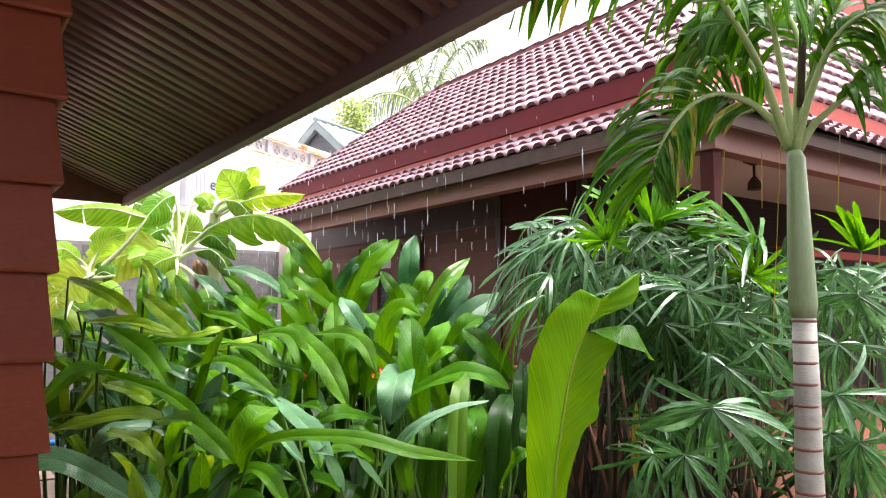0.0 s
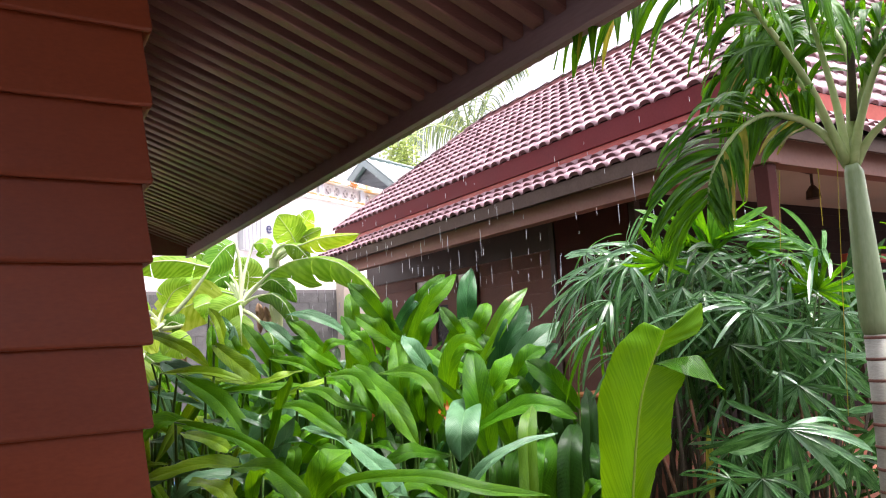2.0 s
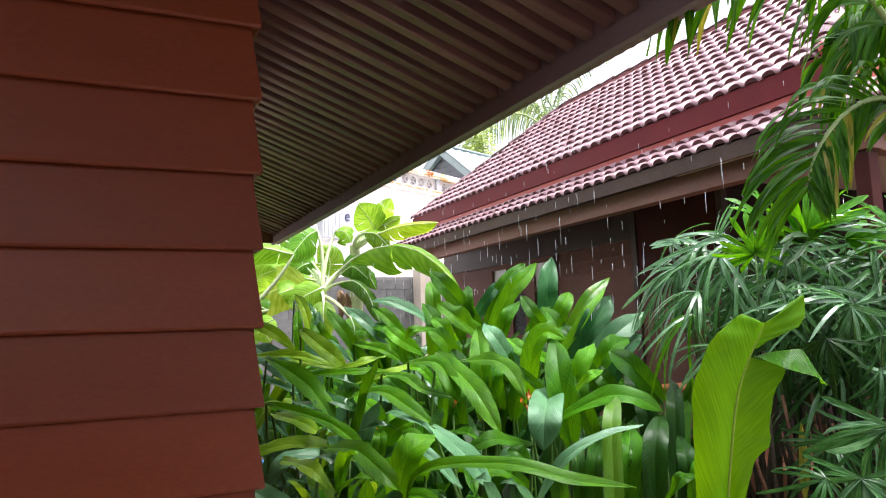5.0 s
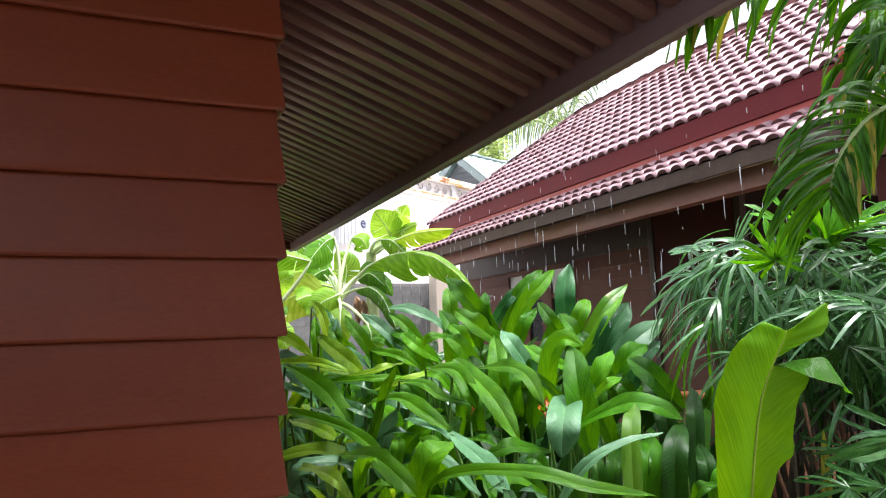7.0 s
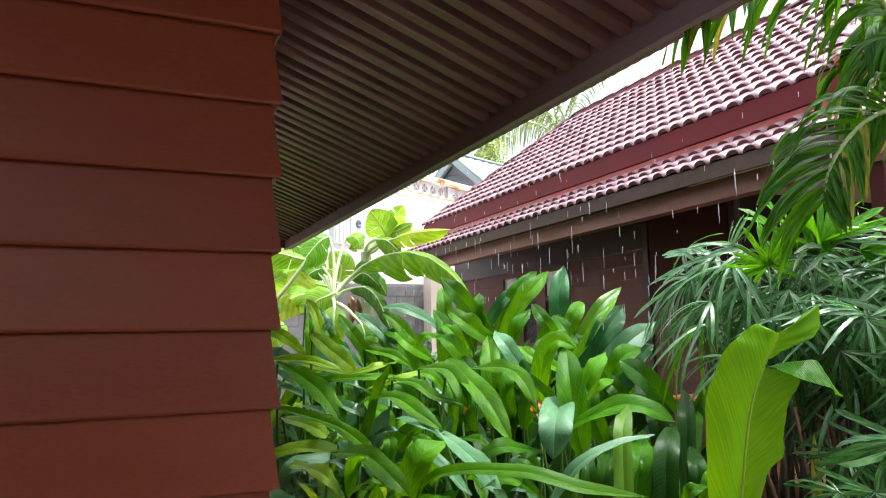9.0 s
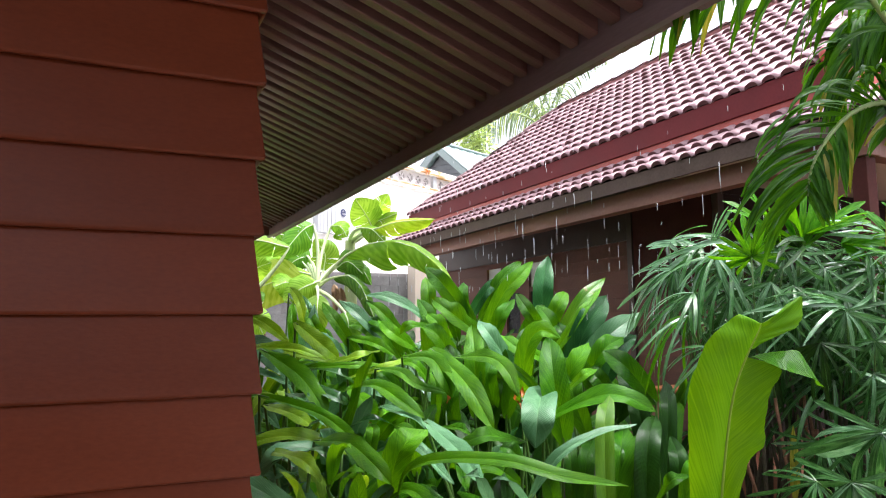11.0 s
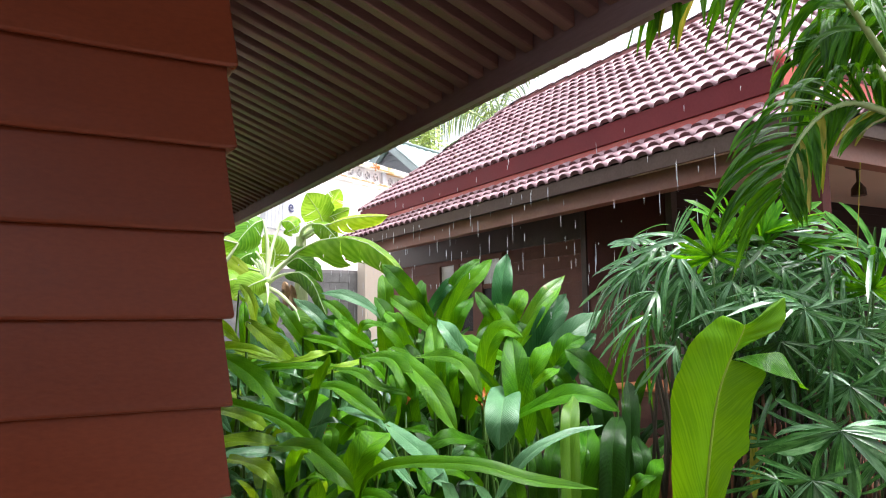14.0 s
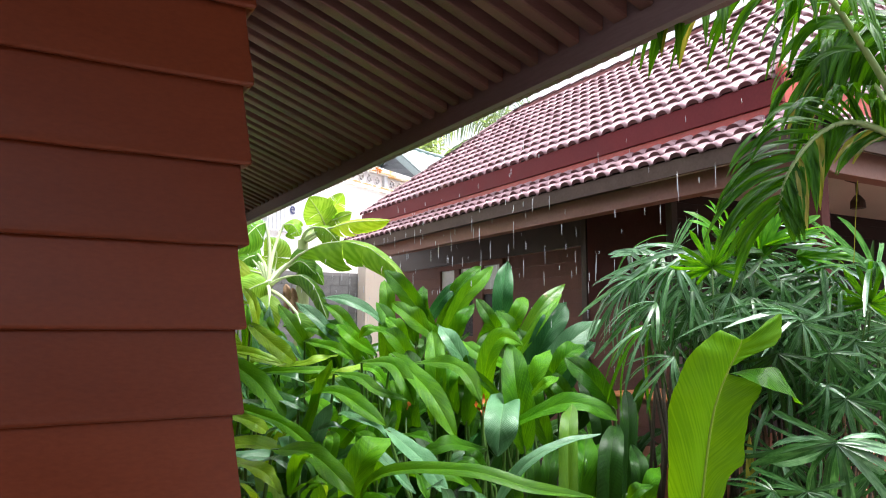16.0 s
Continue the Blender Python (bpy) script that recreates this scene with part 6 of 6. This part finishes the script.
def arching_frond(parent, pts, n, outer, inner, seed, start=0.2, facing=0.0, wide=0.036, sag=0.55, lean=0.8, mats=None, thick=0.017):
    """A feather frond along a bent rachis; each leaflet leaves it sideways and bends down under its weight. facing: 1
    turns its flat side to the camera.
    """
    rnd = random.Random(seed)
    o = Vector(parent.location)
    pts = [Vector(p) - o for p in pts]
    fr = part("rachis", tube_bm([spline_at(pts, k / 20) for k in range(21)], [thick * (1 - 0.85 * k / 20) for k in range(21)], 8), M_PETIOLE, parent, "pale green rachis", smooth=True)
    for i in range(n):
        v = start + (1 - start) * (i + 0.5) / n
        for side, reach in ((1, outer), (-1, inner)):
            u = min(0.99, v + rnd.uniform(-0.012, 0.012))
            p = spline_at(pts, u)
            d = (spline_at(pts, min(1, u + .02)) - spline_at(pts, max(0, u - .02))).normalized()
            s = d.cross(Vector((0, 0, 1)).lerp((CAMERA_EYE - o - p).normalized(), facing))
            s = s.normalized() if s.length > 0.1 else Vector((1, 0, 0))
            L = reach * (0.45 + 0.55 * math.sin(math.pi * min(1, 0.25 + 0.7 * (u - start) / (1 - start)))) * rnd.uniform(0.85, 1.12)
            w = (d * lean * rnd.uniform(0.8, 1.2) + s * side * rnd.uniform(0.6, 0.9)).normalized()
            C = p + w * L * 0.5
            T = p + w * L * 0.72 - Vector((0, 0, L * sag * rnd.uniform(0.75, 1.25)))
            face = (Vector((0, 0, 1)) * rnd.uniform(0.5, 1.0) + (CAMERA_EYE - o - p).normalized() * rnd.uniform(0.2, 1.0)).normalized()
            mat = (mats or (M_FROND, M_FROND_Y))[rnd.random() < (0.3 if mats else 0.04)]
            shared("leaflet", blade_mesh("leaflet", p, C, T, wide * rnd.uniform(0.8, 1.15), face, mat, fold=0.35, wave=0.003, segs=9, cross=4, shape="lance", seed=seed * 100 + i), fr)
    return fr


SP_FOOT = Vector((2.310, -0.046, 0.000))
palm = root("betel_palm", "slender palm with green crownshaft and pale ringed trunk", "palm", SP_FOOT)
TR = [Vector(p) - SP_FOOT for p in ((2.310, -0.046, 0.000), (2.290, -0.046, 0.845), (2.310, -0.039, 1.103), (2.325, -0.029, 1.373))]
SH = [Vector(p) - SP_FOOT for p in ((2.325, -0.029, 1.373), (2.312, -0.032, 1.610), (2.319, -0.025, 1.938))]
part("trunk", tube_bm(TR, [0.056, 0.045, 0.042, 0.039], 20), M_TRUNK, palm, "pale grey trunk with brown scars", smooth=True)
part("crownshaft", tube_bm([SH[0], SH[0] * .8 + SH[1] * .2, SH[1], SH[2], SH[2] + Vector((-0.01, 0.0, 0.03))], [0.040, 0.047, 0.042, 0.031, 0.02], 20), M_SHAFT, palm, "smooth green crownshaft", smooth=True)
for k in range(18):
    u = k * 0.072
    z = TR[3].z - 0.012 - u
    if z < 0.05:
        break
    if z > TR[1].z:
        f_ = (z - TR[1].z) / (TR[3].z - TR[1].z)
        c_ = TR[1].lerp(TR[3], f_)
        rr = 0.0455 - 0.006 * f_
    else:
        f_ = z / TR[1].z
        c_, rr = TR[0].lerp(TR[1], f_), 0.0565 - 0.011 * f_
    part("leaf_scar", tube_bm([c_ - Vector((0, 0, 0.005)), c_, c_ + Vector((0, 0, 0.005))], [rr, rr + 0.0008, rr], 20), M_RING, palm, smooth=True)

part("sheath", tube_bm([Vector((2.325, -0.045, 2.122)) - SP_FOOT, Vector((2.329, -0.062, 2.373)) - SP_FOOT, Vector((2.318, -0.074, 2.581)) - SP_FOOT], [0.012, 0.013, 0.006], 9), M_CANE, palm, "brown dry sheath among the petioles", smooth=True)
DROOP = ((2.328, -0.008, 1.954), (2.262, 0.017, 2.063), (2.183, 0.043, 2.123), (2.104, 0.074, 2.150), (2.032, 0.105, 2.151), (1.951, 0.147, 2.104), (1.872, 0.184, 2.004), (1.846, 0.210, 1.922), (1.842, 0.223, 1.842))
arching_frond(palm, DROOP, 34, 0.45, 0.22, 20, start=0.2, facing=1.0, wide=0.033, sag=0.45, lean=0.75)
for seed, rachis in enumerate((
    ((2.316, -0.026, 1.959), (2.307, -0.084, 2.132), (2.308, -0.174, 2.313), (2.320, -0.279, 2.382), (2.316, -0.392, 2.332), (2.334, -0.451, 2.231)),
    ((2.316, -0.026, 1.959), (2.367, -0.034, 2.175), (2.400, -0.006, 2.406), (2.389, 0.075, 2.572), (2.315, 0.183, 2.613), (2.244, 0.280, 2.549)),
)):
    arching_frond(palm, rachis, 20, 0.36, 0.36, 40 + seed, start=0.3, facing=0.4, wide=0.036, sag=0.7, lean=0.6)
OVERHEAD = ((2.309, -0.010, 1.977), (2.245, -0.003, 2.096), (2.160, 0.005, 2.246), (2.008, 0.011, 2.395), (1.820, 0.028, 2.557), (1.618, 0.082, 2.585), (1.436, 0.155, 2.541), (1.304, 0.220, 2.455))
arching_frond(palm, OVERHEAD, 17, 0.36, 0.38, 21, start=0.40, wide=0.040, sag=0.75, lean=0.55)
arching_frond(palm, ((2.312, -0.013, 1.977), (2.290, -0.014, 2.142), (2.258, -0.009, 2.303), (2.199, 0.007, 2.545), (2.124, 0.063, 2.756), (2.031, 0.162, 2.791)), 22, 0.46, 0.46, 23, start=0.45, wide=0.038, sag=0.9)
arching_frond(palm, ((2.332, -0.027, 1.977), (2.348, -0.058, 2.163), (2.356, -0.104, 2.317), (2.344, -0.186, 2.471), (2.369, -0.298, 2.556), (2.456, -0.415, 2.495)), 17, 0.36, 0.36, 24, start=0.4, wide=0.038, sag=0.7)
arching_frond(palm, ((2.333, -0.026, 1.965), (2.334, -0.085, 2.048), (2.335, -0.165, 2.104), (2.327, -0.292, 2.188), (2.350, -0.412, 2.243), (2.389, -0.521, 2.200)), 18, 0.36, 0.36, 25, start=0.4, wide=0.038, sag=0.75)
arching_frond(palm, ((2.354, 0.019, 1.983), (2.340, 0.072, 2.175), (2.323, 0.152, 2.351), (2.294, 0.229, 2.430), (2.253, 0.307, 2.464), (2.239, 0.379, 2.418)), 20, 0.36, 0.28, 27, start=0.35, facing=0.7, wide=0.032, sag=0.8)
arching_frond(palm, ((2.341, -0.009, 1.982), (2.339, -0.032, 2.209), (2.348, -0.063, 2.453), (2.361, -0.096, 2.676)), 6, 0.26, 0.26, 28, start=0.7, wide=0.036, sag=0.5)
part("hanging_fibre", tube_bm([Vector((2.156, -0.066, 1.993)) - SP_FOOT, Vector((2.187, -0.012, 1.550)) - SP_FOOT, Vector((2.207, 0.034, 1.106)) - SP_FOOT], 0.0013, 5), M_FROND_Y, palm, "thin yellow hanging fibre")
part("hanging_fibre", tube_bm([Vector((1.959, 0.021, 1.929)) - SP_FOOT, Vector((1.970, 0.042, 1.797)) - SP_FOOT, Vector((1.969, 0.055, 1.665)) - SP_FOOT], 0.0013, 5), M_FROND_Y, palm, "thin yellow hanging fibre")
part("hanging_fibre", tube_bm([Vector((2.107, -0.023, 1.937)) - SP_FOOT, Vector((2.122, -0.010, 1.841)) - SP_FOOT, Vector((2.125, -0.006, 1.744)) - SP_FOOT], 0.0013, 5), M_FROND_Y, palm, "thin yellow hanging fibre")
part("hanging_fibre", tube_bm([Vector((2.317, -0.183, 2.008)) - SP_FOOT, Vector((2.332, -0.166, 1.882)) - SP_FOOT, Vector((2.335, -0.157, 1.757)) - SP_FOOT], 0.0013, 5), M_FROND_Y, palm, "thin yellow hanging fibre")
part("hanging_fibre", tube_bm([Vector((2.387, -0.280, 1.918)) - SP_FOOT, Vector((2.406, -0.258, 1.738)) - SP_FOOT, Vector((2.414, -0.244, 1.559)) - SP_FOOT], 0.0013, 5), M_FROND_Y, palm, "thin yellow hanging fibre")
# near broad leaf
M_RIB = material("yellow-green midrib", (0.2, 0.32, 0.02), (0.3, 0.42, 0.04), 0.5)
BIG_ROOT = Vector((1.194, 0.008, 0.992))
# rib and edge stations of the halves of the torn leaf, across and up from its root
LEFT_HALF = (((-0.040, -0.222), (-0.095, -0.222)), ((-0.025, -0.036), (-0.094, -0.036)), ((-0.011, 0.079), (-0.093, 0.107)), ((0.014, 0.222), (-0.085, 0.257)), ((0.037, 0.297), (-0.057, 0.333)), ((0.066, 0.360), (-0.023, 0.396)), ((0.090, 0.405), (0.017, 0.430)), ((0.099, 0.425), (0.056, 0.458)), ((0.101, 0.433), (0.071, 0.436)))
RIGHT_HALF = (((-0.040, -0.222), (-0.022, -0.222)), ((-0.025, -0.036), (0.003, -0.036)), ((-0.013, 0.064), (0.040, 0.082)), ((-0.001, 0.142), (0.081, 0.129)), ((0.012, 0.204), (0.086, 0.190)), ((0.025, 0.257), (0.107, 0.262)), ((0.041, 0.307), (0.135, 0.310)), ((0.060, 0.345), (0.120, 0.328)))
LOBE = (((0.072, 0.365), (0.086, 0.375)), ((0.079, 0.379), (0.150, 0.402)), ((0.086, 0.393), (0.190, 0.419)), ((0.092, 0.410), (0.209, 0.448)), ((0.097, 0.425), (0.207, 0.501)), ((0.101, 0.433), (0.127, 0.442)))
FLAP = (((0.065, 0.345), (0.067, 0.346)), ((0.106, 0.355), (0.111, 0.325)), ((0.152, 0.360), (0.138, 0.313)), ((0.189, 0.360), (0.195, 0.295)), ((0.210, 0.328), (0.213, 0.285)), ((0.231, 0.273), (0.230, 0.270)))


def torn_leaf():
    """A broad leaf standing up from below, torn and folded near its top."""
    foot = Vector((BIG_ROOT.x + 0.06, BIG_ROOT.y + 0.03, 0))
    pl = root("broad_leaf_plant", "single large bright green leaf with torn folded top", "plant", foot)
    o = BIG_ROOT - foot
    right = Vector((0.866, -0.499, 0.0))
    toward = Vector((right.y, -right.x, 0.0))

    def spline(rows, u, k):
        m = len(rows) - 1
        i = min(int(u * m), m - 1)
        f = u * m - i
        p = [Vector(rows[min(max(j, 0), m)][k]) for j in (i - 1, i, i + 1, i + 2)]
        return 0.5 * (2 * p[1] + (p[2] - p[0]) * f + (2 * p[0] - 5 * p[1] + 4 * p[2] - p[3]) * f * f + (3 * p[1] - p[0] - 3 * p[2] + p[3]) * f ** 3)

    def half(name, rows, side, mat, bend, label=""):
        """A half blade between the rib and its wavy edge; bend: how far the edge comes forward."""
        bm = bmesh.new()
        uv = bm.loops.layers.uv.new("UVMap")
        n, k = 36, 7
        grid = []
        for i in range(n + 1):
            a, b = spline(rows, i / n, 0), spline(rows, i / n, 1)
            row = []
            for j in range(k + 1):
                w = j / k
                q = a.lerp(b, w)
                out = bend * w * w + 0.014 * math.sin(math.pi * w) + 0.004 * w * math.sin(i * 0.9 + side)
                edge = 0.0012 * math.sin(i * 2.3) * w
                row.append((bm.verts.new(o + right * (q.x + edge) + Vector((0, 0, q.y)) + toward * out), 0.5 + side * w * 0.46, i / n))
            grid.append(row)
        for i in range(n):
            for j in range(k):
                c4 = (grid[i][j], grid[i][j + 1], grid[i + 1][j + 1], grid[i + 1][j])
                fc = bm.faces.new([c[0] for c in c4])
                for lp, c in zip(fc.loops, c4):
                    lp[uv].uv = c[1:]
        part(name, bm, mat, pl, label, smooth=True)

    half("blade_half", LEFT_HALF, -1, M_BIG, -0.03)
    half("blade_half", RIGHT_HALF, 1, M_BIG, 0.03)
    half("lobe", LOBE, 1, M_BIG, -0.01, "raised torn lobe")
    half("flap", FLAP, 1, M_HEL, 0.05, "folded torn flap")
    pts = [spline(LEFT_HALF, k / 14, 0) for k in range(15)]
    part("midrib", tube_bm([o + right * q.x + Vector((0, 0, q.y)) + toward * 0.001 for q in pts], [0.0045 - 0.0038 * k / 14 for k in range(15)], 7), M_RIB, pl, "yellow-green midrib", smooth=True)
    low = o + right * pts[0].x + Vector((0, 0, pts[0].y))
    part("stalk", tube_bm([Vector((0, 0, 0)), low * 0.5 + Vector((0.02, 0, 0)), low], [0.014, 0.011, 0.006], 8), M_STEM, pl, smooth=True)


torn_leaf()


# ---- distance ----
# paler copy of the far leaf; overexposed light is put into its colour
M_FAR_P = leaf_material("pale far leaf with bright light in its colour", (0.22, 0.30, 0.07), (0.36, 0.45, 0.14), rough=0.4, through_light=0.4, veins=3, wet=0.3)
M_FAR = leaf_material("coconut leaflet", (0.12, 0.18, 0.08), (0.2, 0.28, 0.13), rough=0.4, through_light=0.4, veins=3, wet=0.4)
coco = root("coconut_palm", "tall coconut palm with feathery fronds in the distance", "palm", (18.53, 26.33, 0))
part("trunk", tube_bm([(0.6, 0.3, 0), (0.25, 0.1, 5), (0, 0, 10.45)], [0.2, 0.16, 0.13], 10), M_CANE, coco, "grey-brown trunk", smooth=True)
for seed, (rachis, reach) in enumerate((
    (((18.53, 26.33, 10.45), (17.52, 26.20, 11.05), (16.45, 26.16, 11.17), (15.52, 26.21, 10.83), (14.89, 26.27, 10.22), (14.60, 26.38, 9.50)), 0.95),
    (((18.53, 26.33, 10.45), (18.02, 26.47, 11.45), (17.69, 26.84, 12.48), (17.42, 27.11, 13.23), (16.89, 27.32, 13.70)), 0.85),
    (((18.53, 26.33, 10.45), (18.84, 26.59, 11.70), (19.20, 26.82, 12.93), (19.43, 26.59, 13.95), (19.86, 26.07, 14.58)), 0.85),
    (((18.53, 26.33, 10.45), (17.43, 25.79, 10.21), (16.60, 25.80, 9.83), (15.85, 26.00, 9.35), (15.36, 26.22, 8.65)), 0.85),
    (((18.53, 26.33, 10.45), (18.03, 25.98, 11.71), (17.50, 25.68, 12.62), (16.87, 25.65, 13.60), (16.17, 25.92, 14.26)), 0.90),
    (((18.53, 26.33, 10.45), (19.43, 26.21, 11.52), (20.14, 25.99, 12.22), (20.86, 25.62, 12.32), (21.47, 25.40, 11.63)), 0.90),
    (((18.53, 26.33, 10.45), (18.96, 25.93, 12.06), (19.41, 25.56, 13.23), (19.87, 25.02, 13.92), (20.45, 24.49, 14.07)), 0.90),
    (((18.53, 26.33, 10.45), (19.10, 25.35, 10.70), (19.79, 24.79, 10.61), (20.37, 24.35, 10.01), (20.84, 24.21, 9.23)), 0.85),
    (((18.53, 26.33, 10.45), (19.47, 27.94, 11.88), (20.16, 29.70, 13.07), (20.68, 31.61, 13.70), (20.50, 32.84, 13.56)), 0.90),
    (((18.53, 26.33, 10.45), (19.85, 27.75, 11.87), (21.36, 29.13, 12.87), (23.05, 30.46, 13.45), (24.22, 31.03, 13.25)), 0.90),
)):
    arching_frond(coco, rachis, 44, reach, reach, 300 + seed, start=0.1, facing=0.6, wide=0.07, sag=1.0, lean=0.7, mats=(M_FAR, M_FAR_P), thick=0.05)


def shrub(x, y, z0, z1, spread, n, seed, label):
    """A leafy crown of many small leaves on a few limbs."""
    rnd = random.Random(seed)
    pl = root("tree", label, "tree", (x, y, 0))
    verts, faces = [], []
    for k in range(5):
        a = k * 1.3
        tip = Vector((math.cos(a) * spread * .5, math.sin(a) * spread * .5, z0 + (z1 - z0) * .6))
        part("limb" if k else "trunk", tube_bm([(0, 0, 0), (tip.x * .2, tip.y * .2, z0), tip], [0.12, 0.08, 0.02], 7), M_CANE, pl, smooth=True)
    for i in range(n):
        c = Vector((rnd.gauss(0, spread * .42), rnd.gauss(0, spread * .42), rnd.uniform(z0, z1)))
        c.z += 0.3 * noise.noise(c * 1.2)
        a = Vector((rnd.uniform(-1, 1), rnd.uniform(-1, 1), rnd.uniform(-.7, .4))).normalized()
        b = a.orthogonal().normalized()
        L, w = rnd.uniform(.12, .25), rnd.uniform(.04, .08)
        k = len(verts)
        verts += [c, c + a * L * .5 + b * w, c + a * L, c + a * L * .5 - b * w]
        faces.append((k, k + 1, k + 2, k + 3))
    me = mesh_of("crown", verts, faces, M_FAR_P)
    me.uv_layers.new(name="UVMap")
    shared("crown", me, pl, None, "leafy crown")


shrub(13.59, 24.47, 6.5, 10.0, 1.0, 2600, 5, "yellow-green leafy tree behind the roofs")

# ---- drops falling from the eave and through the garden ----
M_WATER = bpy.data.materials.new("rain water")
M_WATER.use_nodes = True
_w = M_WATER.node_tree.nodes["Principled BSDF"]
_w.inputs["Base Color"].default_value, _w.inputs["Roughness"].default_value = (0.92, 0.95, 0.97, 1), 0.1
_w.inputs["Transmission Weight"].default_value, _w.inputs["IOR"].default_value = 0.35, 1.33
rnd = random.Random(77)
verts, faces = [], []


def drop(x, y, z, L, r):
    k = len(verts)
    verts.extend([(x, y, z), (x + r, y, z - L * .3), (x, y + r, z - L * .3), (x - r, y, z - L * .3), (x, y - r, z - L * .3),
                  (x + r, y, z - L * .85), (x, y + r, z - L * .85), (x - r, y, z - L * .85), (x, y - r, z - L * .85), (x, y, z - L)])
    for i in range(4):
        j = (i + 1) % 4
        faces.extend([(k, k + 1 + i, k + 1 + j), (k + 1 + i, k + 5 + i, k + 5 + j, k + 1 + j), (k + 9, k + 5 + j, k + 5 + i)])


y = 1.3
while y < 8.8:
    for _ in range(rnd.choice((2, 2, 3))):
        drop(3.66 + rnd.uniform(-.02, .02), y + rnd.uniform(-.01, .01), 2.66 - rnd.random() ** 1.1 * 1.1, rnd.uniform(.05, .2), rnd.uniform(.002, .0048))
    if rnd.random() < 0.45:
        drop(3.95, y + rnd.uniform(-.01, .01), 3.1 - rnd.random() * .3, rnd.uniform(.03, .08), .004)
    y += 0.163 * rnd.choice((0.5, 1, 1))
for _ in range(160):
    drop(rnd.uniform(1.6, 4.5), rnd.uniform(1.6, 6.5), rnd.uniform(1.2, 3.2), rnd.uniform(.02, .06), .0018)
tagged(new("rain_drops", mesh_of("rain_drops", verts, faces, M_WATER, True)), "falling rain drops under the tiled eave", "rain", kind="stuff")

# ---- porch things ----
lamp = root("ceiling_lamp", "small dark hanging porch lamp", "lamp", (5.55, 2.1, 2.70))
part("rod", tube_bm([(0, 0, 0), (0, 0, -0.16)], 0.012, 8), M_DARKWOOD, lamp)
part("canopy", tube_bm([(0, 0, 0), (0, 0, -0.02), (0, 0, -0.05)], [0.095, 0.085, 0.02], 16), M_DARKWOOD, lamp)
part("shade", tube_bm([(0, 0, -0.15), (0, 0, -0.2), (0, 0, -0.26)], [0.02, 0.055, 0.06], 16), M_DARKWOOD, lamp)
M_ORANGE = material("orange cloth", (0.55, 0.16, 0.05), (0.7, 0.28, 0.12), 0.7, 8, 60, 0.3)
bench = root("porch_table", "brown wooden table with an orange cloth on top", "table", (4.2, 3.0, 0.0))
part("tabletop", box_bm(-.3, .55, -.4, .4, .86, .90, .006), M_BEAM, bench)
for sx in (-.26, .5):
    for sy in (-.36, .36):
        part("leg", box_bm(sx - .025, sx + .025, sy - .025, sy + .025, 0, .86, .004), M_BEAM, bench)
cloth = tagged(linked("cloth", box_bm(3.87, 4.7, 2.58, 3.42, .904, .93, .01), M_ORANGE), "folded orange cloth lying on the porch table", "cloth")

pipe = tagged(linked("water_pipe", tube_bm([(0.8, 6.99, 0.05), (1.3, 7.0, 0.05), (2.4, 7.05, 0.05)], 0.03, 10), material("blue plastic pipe", (0.02, 0.2, 0.5), (0.04, 0.3, 0.62), 0.4), smooth=True), "blue plastic water pipe lying on the ground", "pipe")
shelf = tagged(linked("porch_rail", box_bm(6.8, 10.5, 2.55, 2.65, 1.98, 2.06, 0.005), M_CORAL), "coral red rail at the porch", "rail")
for x_ in (6.85, 8.6, 10.4):
    part("post", box_bm(x_ - .03, x_ + .03, 2.57, 2.63, 0.45, 1.98), M_DARKWOOD, shelf)
# dry leaves hanging in the banana crown
for k, (x_, y_, z_) in enumerate(((2.13, 6.44, 1.94), (2.19, 6.40, 1.90), (1.25, 6.19, 1.64))):
    dl = tagged(new("dry_leaf", blade_mesh("dry_leaf", (0, 0, 0), (0.03, -0.02, -0.12), (0.02 + 0.02 * k, 0.01, -0.34), 0.10, (-.4, -.9, 0), M_DRY, fold=1.2, wave=0.03, seed=k)), "withered brown leaf hanging from the banana stem", "leaf", "dry leaves")
    dl.location = (x_, y_, z_)

def flower_pot(x, y, z):
    """A round pot with a thick rolled rim, filled with soil."""
    pot = root("flower_pot", "terracotta flower pot with a rolled rim standing on the ground", "pot", (x, y, 0.02))
    part("body", tube_bm([(0, 0, 0), (0, 0, z * 0.5), (0, 0, z - 0.05)], [0.10, 0.14, 0.165], 24), M_TERRA, pot, smooth=True)
    part("rim", tube_bm([(0, 0, z - 0.055), (0, 0, z - 0.04), (0, 0, z - 0.012), (0, 0, z)], [0.17, 0.185, 0.185, 0.172], 24), M_TERRA, pot, smooth=True)
    part("soil", tube_bm([(0, 0, z - 0.01), (0, 0, z + 0.003)], [0.15, 0.15], 24), M_SOIL, pot)


flower_pot(0.93, 3.42, 0.30)

# yellowing shoot standing among the canes
shoot = root("yellow_leaf", "narrow yellow upright leaf among the palm canes", "leaf", (2.8, 1.13, 0.0))
shared("blade", blade_mesh("blade", (0, 0, 0.55), (0.01, 0, 0.74), (0.03, 0.01, 0.93), 0.045, (-.7, -.7, 0.1), M_FROND_Y, fold=0.3, seed=9), shoot)
part("stalk", tube_bm([(0.01, 0, 0), (0.01, 0, 0.3), (0, 0, 0.56)], 0.005, 6), M_STEM, shoot, smooth=True)
